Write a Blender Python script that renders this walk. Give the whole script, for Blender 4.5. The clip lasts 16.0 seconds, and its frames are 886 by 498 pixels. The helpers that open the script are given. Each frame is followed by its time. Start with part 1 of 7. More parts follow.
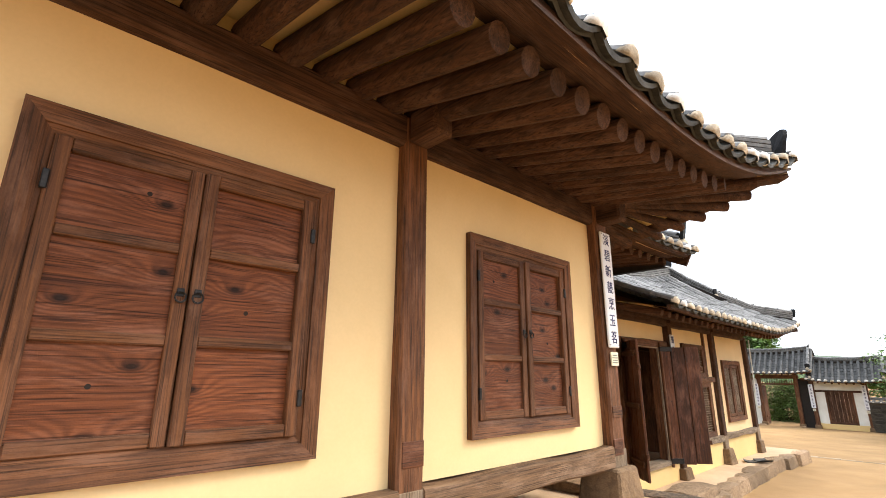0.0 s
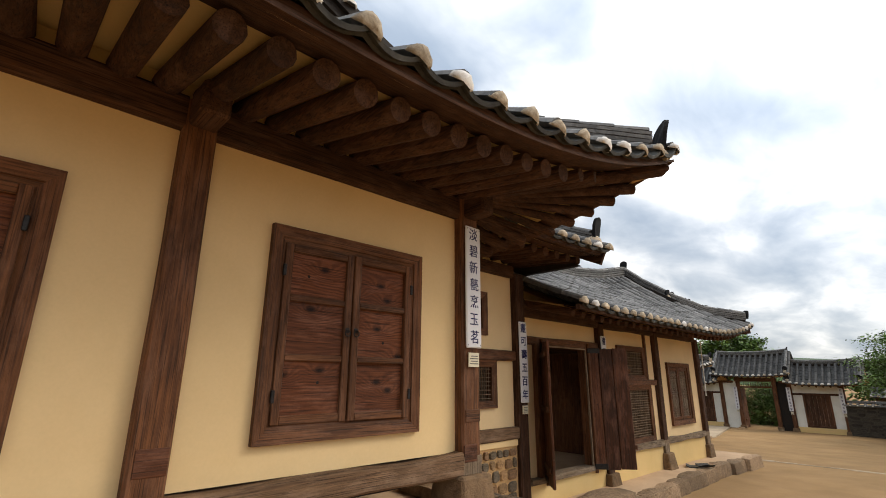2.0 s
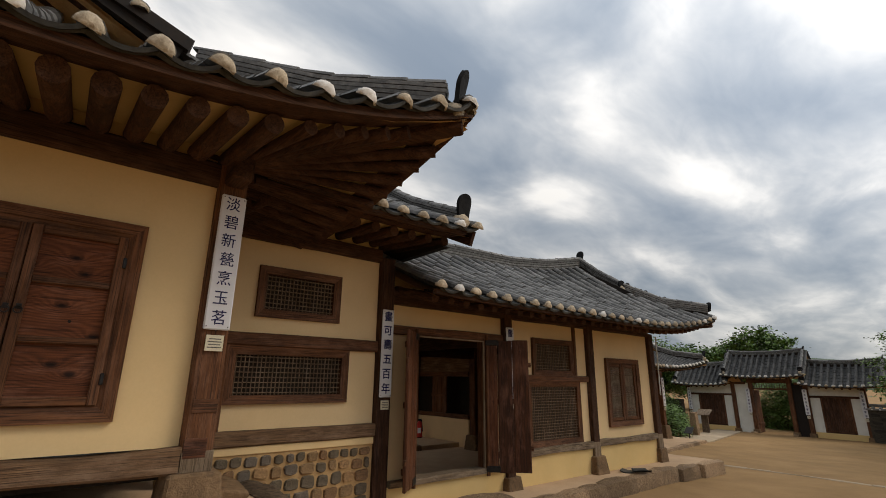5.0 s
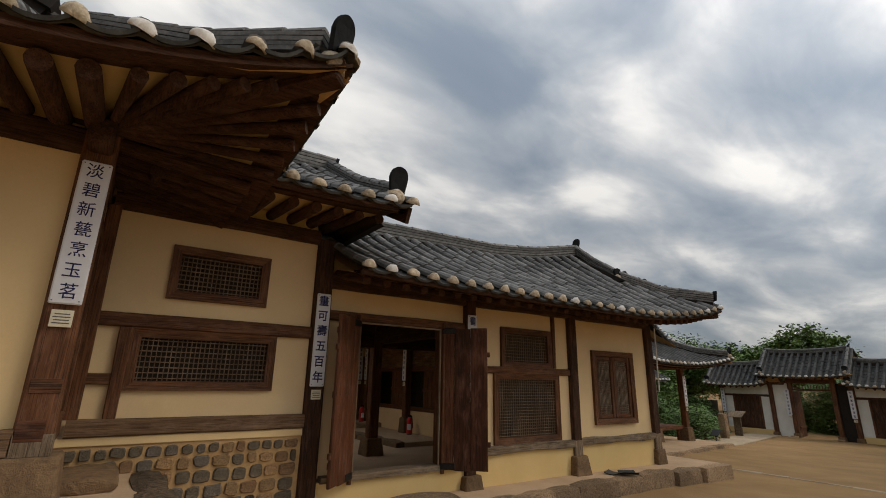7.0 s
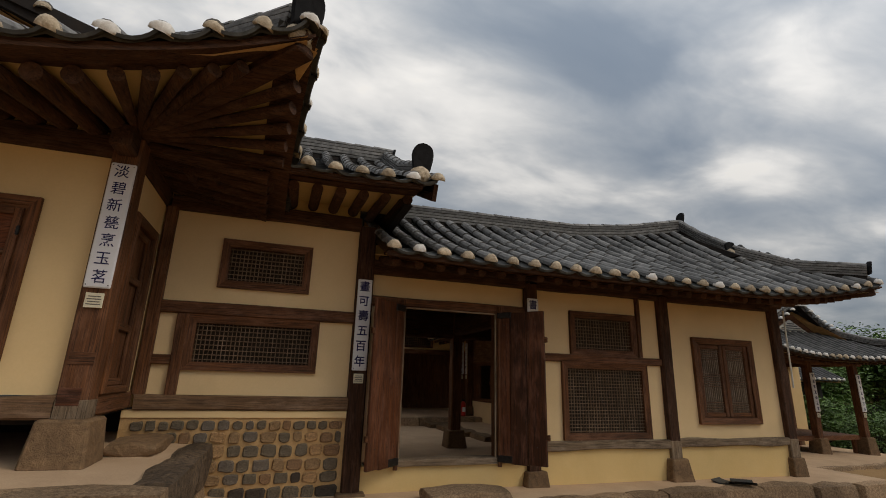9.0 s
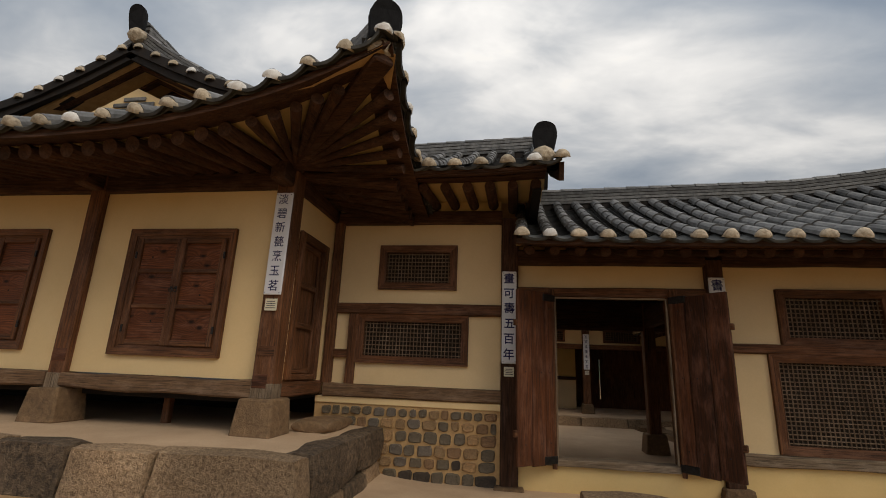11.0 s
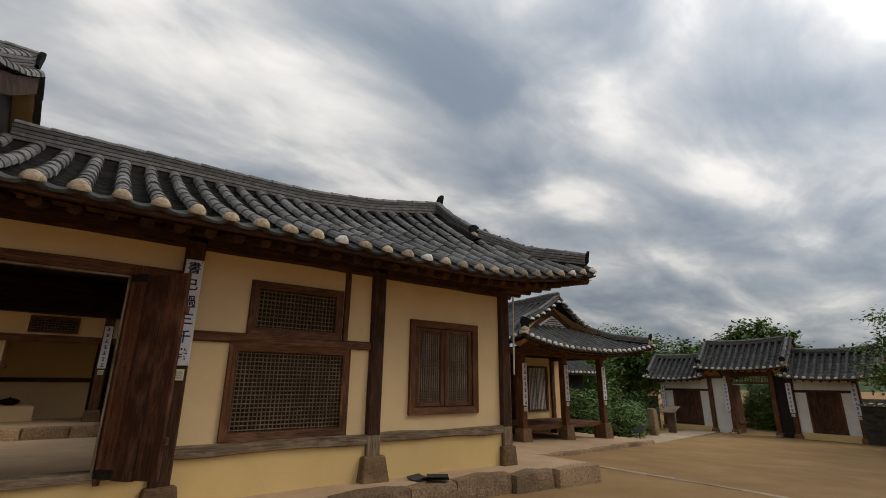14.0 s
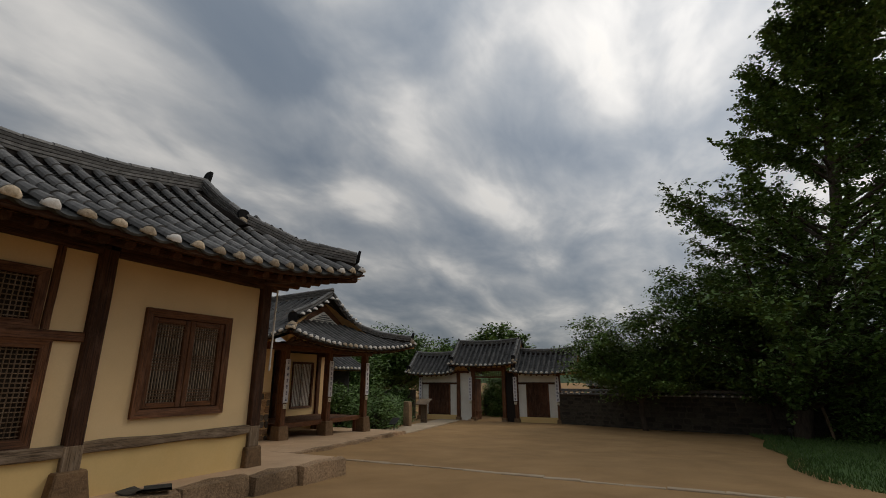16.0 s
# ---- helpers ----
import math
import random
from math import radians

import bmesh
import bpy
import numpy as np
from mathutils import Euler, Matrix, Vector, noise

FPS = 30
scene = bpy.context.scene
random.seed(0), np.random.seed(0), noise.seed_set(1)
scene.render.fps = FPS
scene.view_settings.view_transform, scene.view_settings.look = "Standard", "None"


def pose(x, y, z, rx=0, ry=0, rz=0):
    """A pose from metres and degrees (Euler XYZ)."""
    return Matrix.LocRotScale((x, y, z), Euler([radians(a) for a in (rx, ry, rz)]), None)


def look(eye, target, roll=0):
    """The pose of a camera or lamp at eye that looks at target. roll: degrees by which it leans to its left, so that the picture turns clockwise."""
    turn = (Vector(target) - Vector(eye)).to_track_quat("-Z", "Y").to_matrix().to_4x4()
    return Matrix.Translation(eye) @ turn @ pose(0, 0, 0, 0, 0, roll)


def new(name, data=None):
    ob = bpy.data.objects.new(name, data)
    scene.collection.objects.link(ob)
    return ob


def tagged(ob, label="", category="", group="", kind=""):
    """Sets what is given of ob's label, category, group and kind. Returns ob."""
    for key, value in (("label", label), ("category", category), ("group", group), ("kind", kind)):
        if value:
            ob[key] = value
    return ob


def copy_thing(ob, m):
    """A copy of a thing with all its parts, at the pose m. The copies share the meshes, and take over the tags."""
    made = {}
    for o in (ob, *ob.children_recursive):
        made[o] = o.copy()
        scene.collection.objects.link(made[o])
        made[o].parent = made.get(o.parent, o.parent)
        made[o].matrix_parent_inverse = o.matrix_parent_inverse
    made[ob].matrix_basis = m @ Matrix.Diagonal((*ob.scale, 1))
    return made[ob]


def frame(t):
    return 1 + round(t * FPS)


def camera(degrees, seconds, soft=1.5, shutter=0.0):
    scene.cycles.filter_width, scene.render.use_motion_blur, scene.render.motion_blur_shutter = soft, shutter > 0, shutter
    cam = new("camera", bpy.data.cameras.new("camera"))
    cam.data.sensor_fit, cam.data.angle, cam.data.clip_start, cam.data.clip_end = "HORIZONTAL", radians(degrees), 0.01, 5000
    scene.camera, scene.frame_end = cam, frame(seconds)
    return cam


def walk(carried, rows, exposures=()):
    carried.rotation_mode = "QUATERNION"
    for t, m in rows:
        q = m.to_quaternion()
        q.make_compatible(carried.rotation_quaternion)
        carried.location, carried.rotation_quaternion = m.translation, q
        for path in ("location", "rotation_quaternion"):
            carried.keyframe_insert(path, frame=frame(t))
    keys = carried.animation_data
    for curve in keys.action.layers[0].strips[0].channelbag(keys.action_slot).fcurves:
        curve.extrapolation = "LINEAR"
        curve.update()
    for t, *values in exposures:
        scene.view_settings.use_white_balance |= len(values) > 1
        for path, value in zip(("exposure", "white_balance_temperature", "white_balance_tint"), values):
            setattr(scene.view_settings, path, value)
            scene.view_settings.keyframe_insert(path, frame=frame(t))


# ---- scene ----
cam = camera(87.1, 16.0, soft=0.95)
METRES, EYE, TILT, LEAN, TURN = 9.3, 1.99, 0.0, 0.0, -43.5
ROWS = [
    (0.0, 0.0, 0.0, 0.0, -0.11, 15.06, -0.42),
    (0.5, 0.0319, 0.0107, 0.0001, -0.65, 15.13, -0.49),
    (1.0, 0.0654, 0.0254, -0.0024, -0.44, 15.21, -0.37),
    (1.5, 0.1047, 0.0268, -0.0024, -0.35, 15.53, -0.19),
    (2.0, 0.1435, 0.0254, -0.0006, -0.26, 15.47, -0.36),
    (2.5, 0.1851, 0.0394, -0.0016, -0.1, 15.36, -0.42),
    (3.0, 0.2283, 0.0507, -0.0039, 0.02, 15.56, -0.41),
    (3.5, 0.2685, 0.0594, -0.0054, 0.85, 15.52, -0.43),
    (4.0, 0.3125, 0.0714, -0.006, 1.15, 15.63, -0.38),
    (6.5, 0.4963, 0.1448, -0.0228, 8.1, 15.52, -1.09),
    (7.0, 0.5246, 0.1663, -0.0246, 8.32, 15.67, -1.01),
    (7.5, 0.557, 0.1827, -0.026, 11.13, 15.63, -1.11),
    (8.0, 0.5827, 0.2038, -0.0304, 15.18, 15.45, -1.29),
    (8.5, 0.6053, 0.2251, -0.0349, 19.91, 15.44, -1.48),
    (9.0, 0.6351, 0.2395, -0.0418, 24.71, 15.43, -1.61),
    (9.5, 0.658, 0.2538, -0.045, 28.59, 15.17, -1.74),
    (10.0, 0.675, 0.274, -0.0459, 38.14, 14.83, -2.06),
    (12.5, 0.7537, 0.3937, -0.052, 57.0, 14.33, -2.1),
    (13.0, 0.7675, 0.4198, -0.0556, 38.64, 14.93, -1.86),
    (13.5, 0.7799, 0.4369, -0.0569, 21.29, 15.73, -1.27),
    (14.0, 0.8062, 0.4422, -0.0587, 5.76, 16.11, -0.49),
    (14.5, 0.828, 0.4437, -0.06, -6.14, 16.27, -0.04),
    (15.0, 0.8326, 0.4409, -0.0587, -18.45, 16.26, 0.22),
    (15.5, 0.833, 0.4393, -0.0582, -20.54, 16.17, 0.34),
    (16.0, 0.8331, 0.4392, -0.0579, -20.7, 15.69, 0.23),
]
EXPOSURES = [(t, e, 6600 + min(350, 120 * t), 10) for t, e in ((0.0, 1.68), (0.5, 1.48), (1.0, 1.17), (1.5, 0.82), (2.0, 0.45), (3.0, 0.0), (4.0, -0.15), (7.0, -0.4), (8.5, -0.5), (10.0, -0.5), (12.5, -0.2), (13.5, -0.25), (14.5, -0.75), (15.0, -0.92), (16.0, -0.95))]
walk(cam, [(t, pose(0, 0, EYE, TILT, LEAN, TURN) @ pose(METRES * x, METRES * y, METRES * z, 90 + pitch, roll, yaw)) for t, x, y, z, yaw, pitch, roll in ROWS], EXPOSURES)

# ---- daylight: a cloudy evening sky, the sun behind the clouds ----
SUN_AZ, SUN_EL = -38.0, 41.0
world = bpy.data.worlds.new("sky")
scene.world = world
world.use_nodes = True
wn, wl = world.node_tree.nodes, world.node_tree.links
wn.clear()


def wnode(kind, **values):
    n = wn.new(kind)
    for k, v in values.items():
        n.inputs[k].default_value = v
    return n


def wmath(op, a, b=None):
    n = wn.new("ShaderNodeMath")
    n.operation = op
    for i, s in enumerate((a, b)):
        if s is None:
            continue
        if isinstance(s, (int, float)):
            n.inputs[i].default_value = s
        else:
            wl.new(s, n.inputs[i])
    return n.outputs[0]


sky = wn.new("ShaderNodeTexSky")
sky.sky_type = "NISHITA"
sky.sun_disc = False
sky.sun_elevation, sky.sun_rotation = radians(SUN_EL), radians(90 - SUN_AZ)
sky_dim = wn.new("ShaderNodeVectorMath")
sky_dim.operation = "SCALE"
sky_dim.inputs[3].default_value = 0.09
wl.new(sky.outputs[0], sky_dim.inputs[0])
tc = wn.new("ShaderNodeTexCoord")
sep = wn.new("ShaderNodeSeparateXYZ")
wl.new(tc.outputs["Generated"], sep.inputs[0])
high = wmath("ADD", wmath("MAXIMUM", sep.outputs[2], 0.0), 0.2)
flat = wn.new("ShaderNodeCombineXYZ")
wl.new(wmath("DIVIDE", sep.outputs[0], high), flat.inputs[0])
wl.new(wmath("DIVIDE", sep.outputs[1], high), flat.inputs[1])
turn = wn.new("ShaderNodeMapping")
turn.inputs["Rotation"].default_value = (0, 0, radians(-25))
turn.inputs["Scale"].default_value = (0.7, 1.15, 1)
turn.inputs["Location"].default_value = (0.35, 0.9, 0)
wl.new(flat.outputs[0], turn.inputs[0])
big = wnode("ShaderNodeTexNoise", Scale=2.2, Detail=5.0, Roughness=0.5, Distortion=0.35)
wl.new(turn.outputs[0], big.inputs[0])
fine = wnode("ShaderNodeTexNoise", Scale=6.5, Detail=6.0, Roughness=0.6, Distortion=0.6)
wl.new(turn.outputs[0], fine.inputs[0])
cover = wmath("ADD", wmath("ADD", wmath("MULTIPLY", big.outputs[0], 0.62), wmath("MULTIPLY", fine.outputs[0], 0.1)), 0.135)
# the thick and thin places of the cloud deck, with ragged edges: place, reach and weight on a level sheet
ragged = wn.new("ShaderNodeVectorMath")
ragged.operation = "MULTIPLY_ADD"
ragged.inputs[1].default_value = (0.34, 0.34, 0)
wl.new(big.outputs["Color"], ragged.inputs[0])
wl.new(flat.outputs[0], ragged.inputs[2])
for cx, cy, rx, ry, weight in ((0.38, 1.07, 0.26, 0.13, 0.17), (0.62, 0.80, 0.17, 0.13, -0.13), (1.10, 0.67, 0.13, 0.10, 0.12), (1.40, 0.98, 0.16, 0.10, 0.11), (1.64, 0.53, 0.20, 0.08, 0.10),
                               (1.0, -0.2, 0.3, 0.26, 0.09), (0.90, 0.52, 0.12, 0.10, 0.04), (1.12, 0.20, 0.2, 0.1, 0.01), (1.06, 1.06, 0.15, 0.13, -0.1), (1.26, 0.38, 0.16, 0.09, -0.07), (0.0, 0.93, 0.2, 0.16, 0.07), (-0.5, 1.1, 0.3, 0.2, 0.08)):
    off = wn.new("ShaderNodeVectorMath")
    off.operation = "SUBTRACT"
    off.inputs[1].default_value = (cx + 0.17, cy + 0.17, 0)
    wl.new(ragged.outputs[0], off.inputs[0])
    near = wn.new("ShaderNodeVectorMath")
    near.operation = "MULTIPLY"
    near.inputs[1].default_value = (1 / rx, 1 / ry, 0)
    wl.new(off.outputs[0], near.inputs[0])
    far = wn.new("ShaderNodeVectorMath")
    far.operation = "LENGTH"
    wl.new(near.outputs[0], far.inputs[0])
    cover = wmath("ADD", cover, wmath("MULTIPLY", wmath("POWER", 2.718, wmath("MULTIPLY", wmath("POWER", far.outputs["Value"], 2.0), -0.8)), weight))
ramp = wn.new("ShaderNodeValToRGB")
ramp.color_ramp.interpolation = "B_SPLINE"
for i, (p, c) in enumerate(((0.34, (0.22, 0.28, 0.37)), (0.47, (0.41, 0.465, 0.54)), (0.58, (0.72, 0.74, 0.77)), (0.78, (1.6, 1.57, 1.53)))):
    e = ramp.color_ramp.elements[i] if i < 2 else ramp.color_ramp.elements.new(p)
    e.position, e.color = p, (*c, 1)
wl.new(cover, ramp.inputs[0])
mixer = wn.new("ShaderNodeMix")
mixer.data_type = "RGBA"
mixer.inputs[0].default_value = 0.88
wl.new(sky_dim.outputs[0], mixer.inputs[6])
wl.new(ramp.outputs[0], mixer.inputs[7])
# brighter cloud towards the hidden sun
near_sun = wn.new("ShaderNodeVectorMath")
near_sun.operation = "DOT_PRODUCT"
near_sun.inputs[1].default_value = (math.cos(radians(SUN_EL)) * math.cos(radians(SUN_AZ)), math.cos(radians(SUN_EL)) * math.sin(radians(SUN_AZ)), math.sin(radians(SUN_EL)))
wl.new(tc.outputs["Generated"], near_sun.inputs[0])
glow = wmath("ADD", wmath("MULTIPLY", wmath("POWER", wmath("MAXIMUM", near_sun.outputs["Value"], 0.0), 3.0), 1.1), wmath("ADD", wmath("MULTIPLY", wmath("MAXIMUM", sep.outputs[2], 0.0), 1.1), 0.72))
bg = wnode("ShaderNodeBackground", Strength=1.0)
wl.new(mixer.outputs[2], bg.inputs[0])
wl.new(glow, bg.inputs[1])
wo = wn.new("ShaderNodeOutputWorld")
wl.new(bg.outputs[0], wo.inputs[0])

sun_data = bpy.data.lights.new("sun", "SUN")
sun_data.energy, sun_data.angle, sun_data.color = 1.4, radians(26), (1.0, 0.92, 0.8)
sun = new("sun", sun_data)
sun_dir = Vector((math.cos(radians(SUN_EL)) * math.cos(radians(SUN_AZ)), math.cos(radians(SUN_EL)) * math.sin(radians(SUN_AZ)), math.sin(radians(SUN_EL))))
sun.matrix_world = look(sun_dir * 60, (0, 0, 0))

# ---- materials ----


def material(name, base, dark, scale=(6, 6, 6), rough=0.7, detail_scale=60.0, bump=0.25, metal=0.0, contrast=1.0, vary=0.12, distort=0.6, spec=0.3, stain=0.0, bump_dist=0.01, island=False, fleck=0.35):
    """A surface with colour at two scales, grain relief and a change of tone from piece to piece."""
    m = bpy.data.materials.new(name)
    m.use_nodes = True
    n, l = m.node_tree.nodes, m.node_tree.links
    b = n["Principled BSDF"]
    co = n.new("ShaderNodeTexCoord")
    info = n.new("ShaderNodeObjectInfo")
    shift = n.new("ShaderNodeVectorMath")
    shift.operation = "MULTIPLY_ADD"
    shift.inputs[1].default_value = (37, 23, 19)
    comb = n.new("ShaderNodeCombineXYZ")
    for i in range(3):
        l.new(info.outputs["Random"], comb.inputs[i])
    l.new(comb.outputs[0], shift.inputs[0])
    l.new(co.outputs["Object"], shift.inputs[2])
    mp = n.new("ShaderNodeMapping")
    mp.inputs["Scale"].default_value = scale
    l.new(shift.outputs[0], mp.inputs[0])
    n1 = n.new("ShaderNodeTexNoise")
    n1.inputs["Scale"].default_value, n1.inputs["Detail"].default_value, n1.inputs["Distortion"].default_value = 1.0, 8, distort
    n1.inputs["Roughness"].default_value = 0.62
    l.new(mp.outputs[0], n1.inputs[0])
    n2 = n.new("ShaderNodeTexNoise")
    n2.inputs["Scale"].default_value, n2.inputs["Detail"].default_value = detail_scale, 5
    l.new(shift.outputs[0], n2.inputs[0])
    r = n.new("ShaderNodeValToRGB")
    r.color_ramp.elements[0].position, r.color_ramp.elements[1].position = 0.5 - 0.22 / contrast, 0.5 + 0.22 / contrast
    r.color_ramp.elements[0].color, r.color_ramp.elements[1].color = (*dark, 1), (*base, 1)
    l.new(n1.outputs[0], r.inputs[0])
    # tone: piece by piece, and a fine speckle
    tone = n.new("ShaderNodeMath")
    tone.operation = "MULTIPLY_ADD"
    tone.inputs[1].default_value, tone.inputs[2].default_value = 2 * vary, 1 - vary
    if island:
        geo = n.new("ShaderNodeNewGeometry")
        l.new(geo.outputs["Random Per Island"], tone.inputs[0])
    else:
        l.new(info.outputs["Random"], tone.inputs[0])
    speck = n.new("ShaderNodeMath")
    speck.operation = "MULTIPLY_ADD"
    speck.inputs[1].default_value, speck.inputs[2].default_value = fleck, 1 - fleck / 2
    l.new(n2.outputs[0], speck.inputs[0])
    both = n.new("ShaderNodeMath")
    both.operation = "MULTIPLY"
    l.new(tone.outputs[0], both.inputs[0])
    l.new(speck.outputs[0], both.inputs[1])
    out = n.new("ShaderNodeVectorMath")
    out.operation = "SCALE"
    l.new(r.outputs[0], out.inputs[0])
    l.new(both.outputs[0], out.inputs[3])
    last = out.outputs[0]
    if stain:
        n3 = n.new("ShaderNodeTexNoise")
        n3.inputs["Scale"].default_value, n3.inputs["Detail"].default_value, n3.inputs["Distortion"].default_value = 0.9, 6, 0.5
        l.new(co.outputs["Object"], n3.inputs[0])
        mr = n.new("ShaderNodeMapRange")
        mr.inputs[1].default_value, mr.inputs[2].default_value, mr.inputs[3].default_value, mr.inputs[4].default_value = 0.35, 0.65, 1 - stain, 1.0
        l.new(n3.outputs[0], mr.inputs[0])
        o2 = n.new("ShaderNodeVectorMath")
        o2.operation = "SCALE"
        l.new(last, o2.inputs[0])
        l.new(mr.outputs[0], o2.inputs[3])
        last = o2.outputs[0]
    l.new(last, b.inputs["Base Color"])
    rr = n.new("ShaderNodeMapRange")
    rr.inputs[3].default_value, rr.inputs[4].default_value = max(0.05, rough - 0.12), min(1, rough + 0.12)
    l.new(n1.outputs[0], rr.inputs[0])
    l.new(rr.outputs[0], b.inputs["Roughness"])
    b.inputs["Metallic"].default_value = metal
    b.inputs["Specular IOR Level"].default_value = spec
    if bump:
        hsum = n.new("ShaderNodeMath")
        hsum.operation = "MULTIPLY_ADD"
        hsum.inputs[1].default_value = 0.35
        l.new(n2.outputs[0], hsum.inputs[0])
        l.new(n1.outputs[0], hsum.inputs[2])
        bp = n.new("ShaderNodeBump")
        bp.inputs["Strength"].default_value, bp.inputs["Distance"].default_value = bump, bump_dist
        l.new(hsum.outputs[0], bp.inputs["Height"])
        l.new(bp.outputs[0], b.inputs["Normal"])
    return m


def wood(name, base, dark, axis, rough=0.68, vary=0.16, contrast=1.0, bump=0.45, wear=0.45, spec=0.25):
    """Old timber: broad streaks, hair-fine drying cracks along the grain and greyed, rubbed places."""
    along = "xyz".index(axis)
    scale = [46, 46, 46]
    scale[along] = 2.0
    m = material(name, base, dark, scale, rough, 160.0, bump, contrast=contrast, vary=vary, distort=1.1, spec=spec, bump_dist=0.006, stain=0.4)
    n, l = m.node_tree.nodes, m.node_tree.links
    b = n["Principled BSDF"]
    src = b.inputs["Base Color"].links[0].from_socket
    co = n.new("ShaderNodeTexCoord")
    mp = n.new("ShaderNodeMapping")
    cracks = [150, 150, 150]
    cracks[along] = 2.6
    mp.inputs["Scale"].default_value = cracks
    l.new(co.outputs["Object"], mp.inputs[0])
    crack = n.new("ShaderNodeTexNoise")
    crack.inputs["Scale"].default_value, crack.inputs["Detail"].default_value, crack.inputs["Distortion"].default_value = 1.0, 4, 0.3
    l.new(mp.outputs[0], crack.inputs[0])
    line = n.new("ShaderNodeMapRange")
    line.inputs[1].default_value, line.inputs[2].default_value, line.inputs[3].default_value, line.inputs[4].default_value = 0.34, 0.47, 0.35, 1.0
    l.new(crack.outputs[0], line.inputs[0])
    mp2 = n.new("ShaderNodeMapping")
    rub = [9, 9, 9]
    rub[along] = 2.5
    mp2.inputs["Scale"].default_value = rub
    l.new(co.outputs["Object"], mp2.inputs[0])
    worn = n.new("ShaderNodeTexNoise")
    worn.inputs["Scale"].default_value, worn.inputs["Detail"].default_value, worn.inputs["Roughness"].default_value = 1.0, 7, 0.7
    l.new(mp2.outputs[0], worn.inputs[0])
    amount = n.new("ShaderNodeMapRange")
    amount.inputs[1].default_value, amount.inputs[2].default_value, amount.inputs[3].default_value, amount.inputs[4].default_value = 0.48, 0.74, 0.0, wear
    l.new(worn.outputs[0], amount.inputs[0])
    mix = n.new("ShaderNodeMix")
    mix.data_type = "RGBA"
    grey = sum(base) / 3
    mix.inputs[7].default_value = (*[1.15 * c + 0.4 * grey + 0.015 for c in base], 1)
    l.new(amount.outputs[0], mix.inputs[0])
    l.new(src, mix.inputs[6])
    out = n.new("ShaderNodeVectorMath")
    out.operation = "SCALE"
    l.new(mix.outputs[2], out.inputs[0])
    l.new(line.outputs[0], out.inputs[3])
    l.new(out.outputs[0], b.inputs["Base Color"])
    bp = n.new("ShaderNodeBump")
    bp.inputs["Strength"].default_value, bp.inputs["Distance"].default_value = 0.5, 0.004
    l.new(line.outputs[0], bp.inputs["Height"])
    l.new(b.inputs["Normal"].links[0].from_socket, bp.inputs["Normal"])
    l.new(bp.outputs[0], b.inputs["Normal"])
    return m


# old pine, stained brown; darker copy with age and eave shade in its colour
AGED_SHADED = {a: wood("aged_shaded_pine_" + a, (0.135, 0.058, 0.027), (0.017, 0.0078, 0.005), a, rough=0.85) for a in "xyz"}
WOOD = {a: wood("old_pine_" + a, (0.23, 0.09, 0.033), (0.044, 0.017, 0.0075), a) for a in "xyz"}
RED = {a: wood("reddish_pine_" + a, (0.175, 0.057, 0.019), (0.03, 0.011, 0.0055), a, rough=0.6, vary=0.4, wear=0.7) for a in "xyz"}
GREY = {a: wood("weathered_pine_" + a, (0.37, 0.265, 0.17), (0.12, 0.078, 0.046), a, rough=0.85) for a in "xyz"}
SILL = {a: wood("brown_weathered_pine_" + a, (0.31, 0.18, 0.095), (0.075, 0.04, 0.021), a, rough=0.85) for a in "xyz"}
PALE = wood("pale_pine", (0.42, 0.33, 0.24), (0.2, 0.14, 0.09), "z", rough=0.85)
PLASTER = material("beige_plaster", (0.81, 0.59, 0.315), (0.765, 0.545, 0.277), (1.3, 1.3, 1.3), 0.9, 60.0, 0.04, vary=0.02, stain=0.07, spec=0.15, fleck=0.08)
PLASTER_PALE = material("pale_beige_plaster", (0.81, 0.6, 0.345), (0.76, 0.55, 0.3), (1.3, 1.3, 1.3), 0.9, 60.0, 0.06, vary=0.02, stain=0.1, spec=0.15, fleck=0.1)
PLASTER_DEEP = material("yellow_plaster", (0.75, 0.54, 0.25), (0.70, 0.49, 0.21), (1.6, 1.6, 1.6), 0.9, 60.0, 0.05, vary=0.02, stain=0.1, spec=0.15, fleck=0.1)
WHITE = material("white_plaster", (0.78, 0.76, 0.70), (0.66, 0.63, 0.56), (2, 2, 2), 0.85, 70.0, 0.1, vary=0.03, stain=0.12, spec=0.2)
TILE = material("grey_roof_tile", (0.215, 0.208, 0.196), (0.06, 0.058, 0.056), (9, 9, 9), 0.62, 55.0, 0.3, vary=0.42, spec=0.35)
# darker copy of the tile: shade of the hollows put into the colour
TILE_STUFF = material("grey_roof_tile_joined_shaded", (0.1, 0.097, 0.092), (0.028, 0.027, 0.026), (9, 9, 9), 0.66, 55.0, 0.3, vary=0.3, spec=0.3, island=True)
LIME = material("lime_mortar", (0.6, 0.5, 0.37), (0.24, 0.185, 0.125), (22, 22, 22), 0.9, 120.0, 0.7, vary=0.3, spec=0.15)
LIME_WHITE = material("white_lime_mortar", (0.8, 0.78, 0.74), (0.55, 0.5, 0.44), (16, 16, 16), 0.9, 120.0, 0.4, vary=0.08, spec=0.15)
GRANITE = material("granite", (0.6, 0.405, 0.24), (0.22, 0.14, 0.08), (34, 34, 34), 0.92, 120.0, 1.0, vary=0.22, contrast=1.25, stain=0.5, bump_dist=0.03, fleck=0.8)
GRANITE_PLAIN = material("plain_granite", (0.31, 0.19, 0.1), (0.14, 0.085, 0.045), (14, 14, 14), 0.92, 100.0, 0.9, vary=0.15, contrast=1.0, stain=0.45, bump_dist=0.02, fleck=0.7)
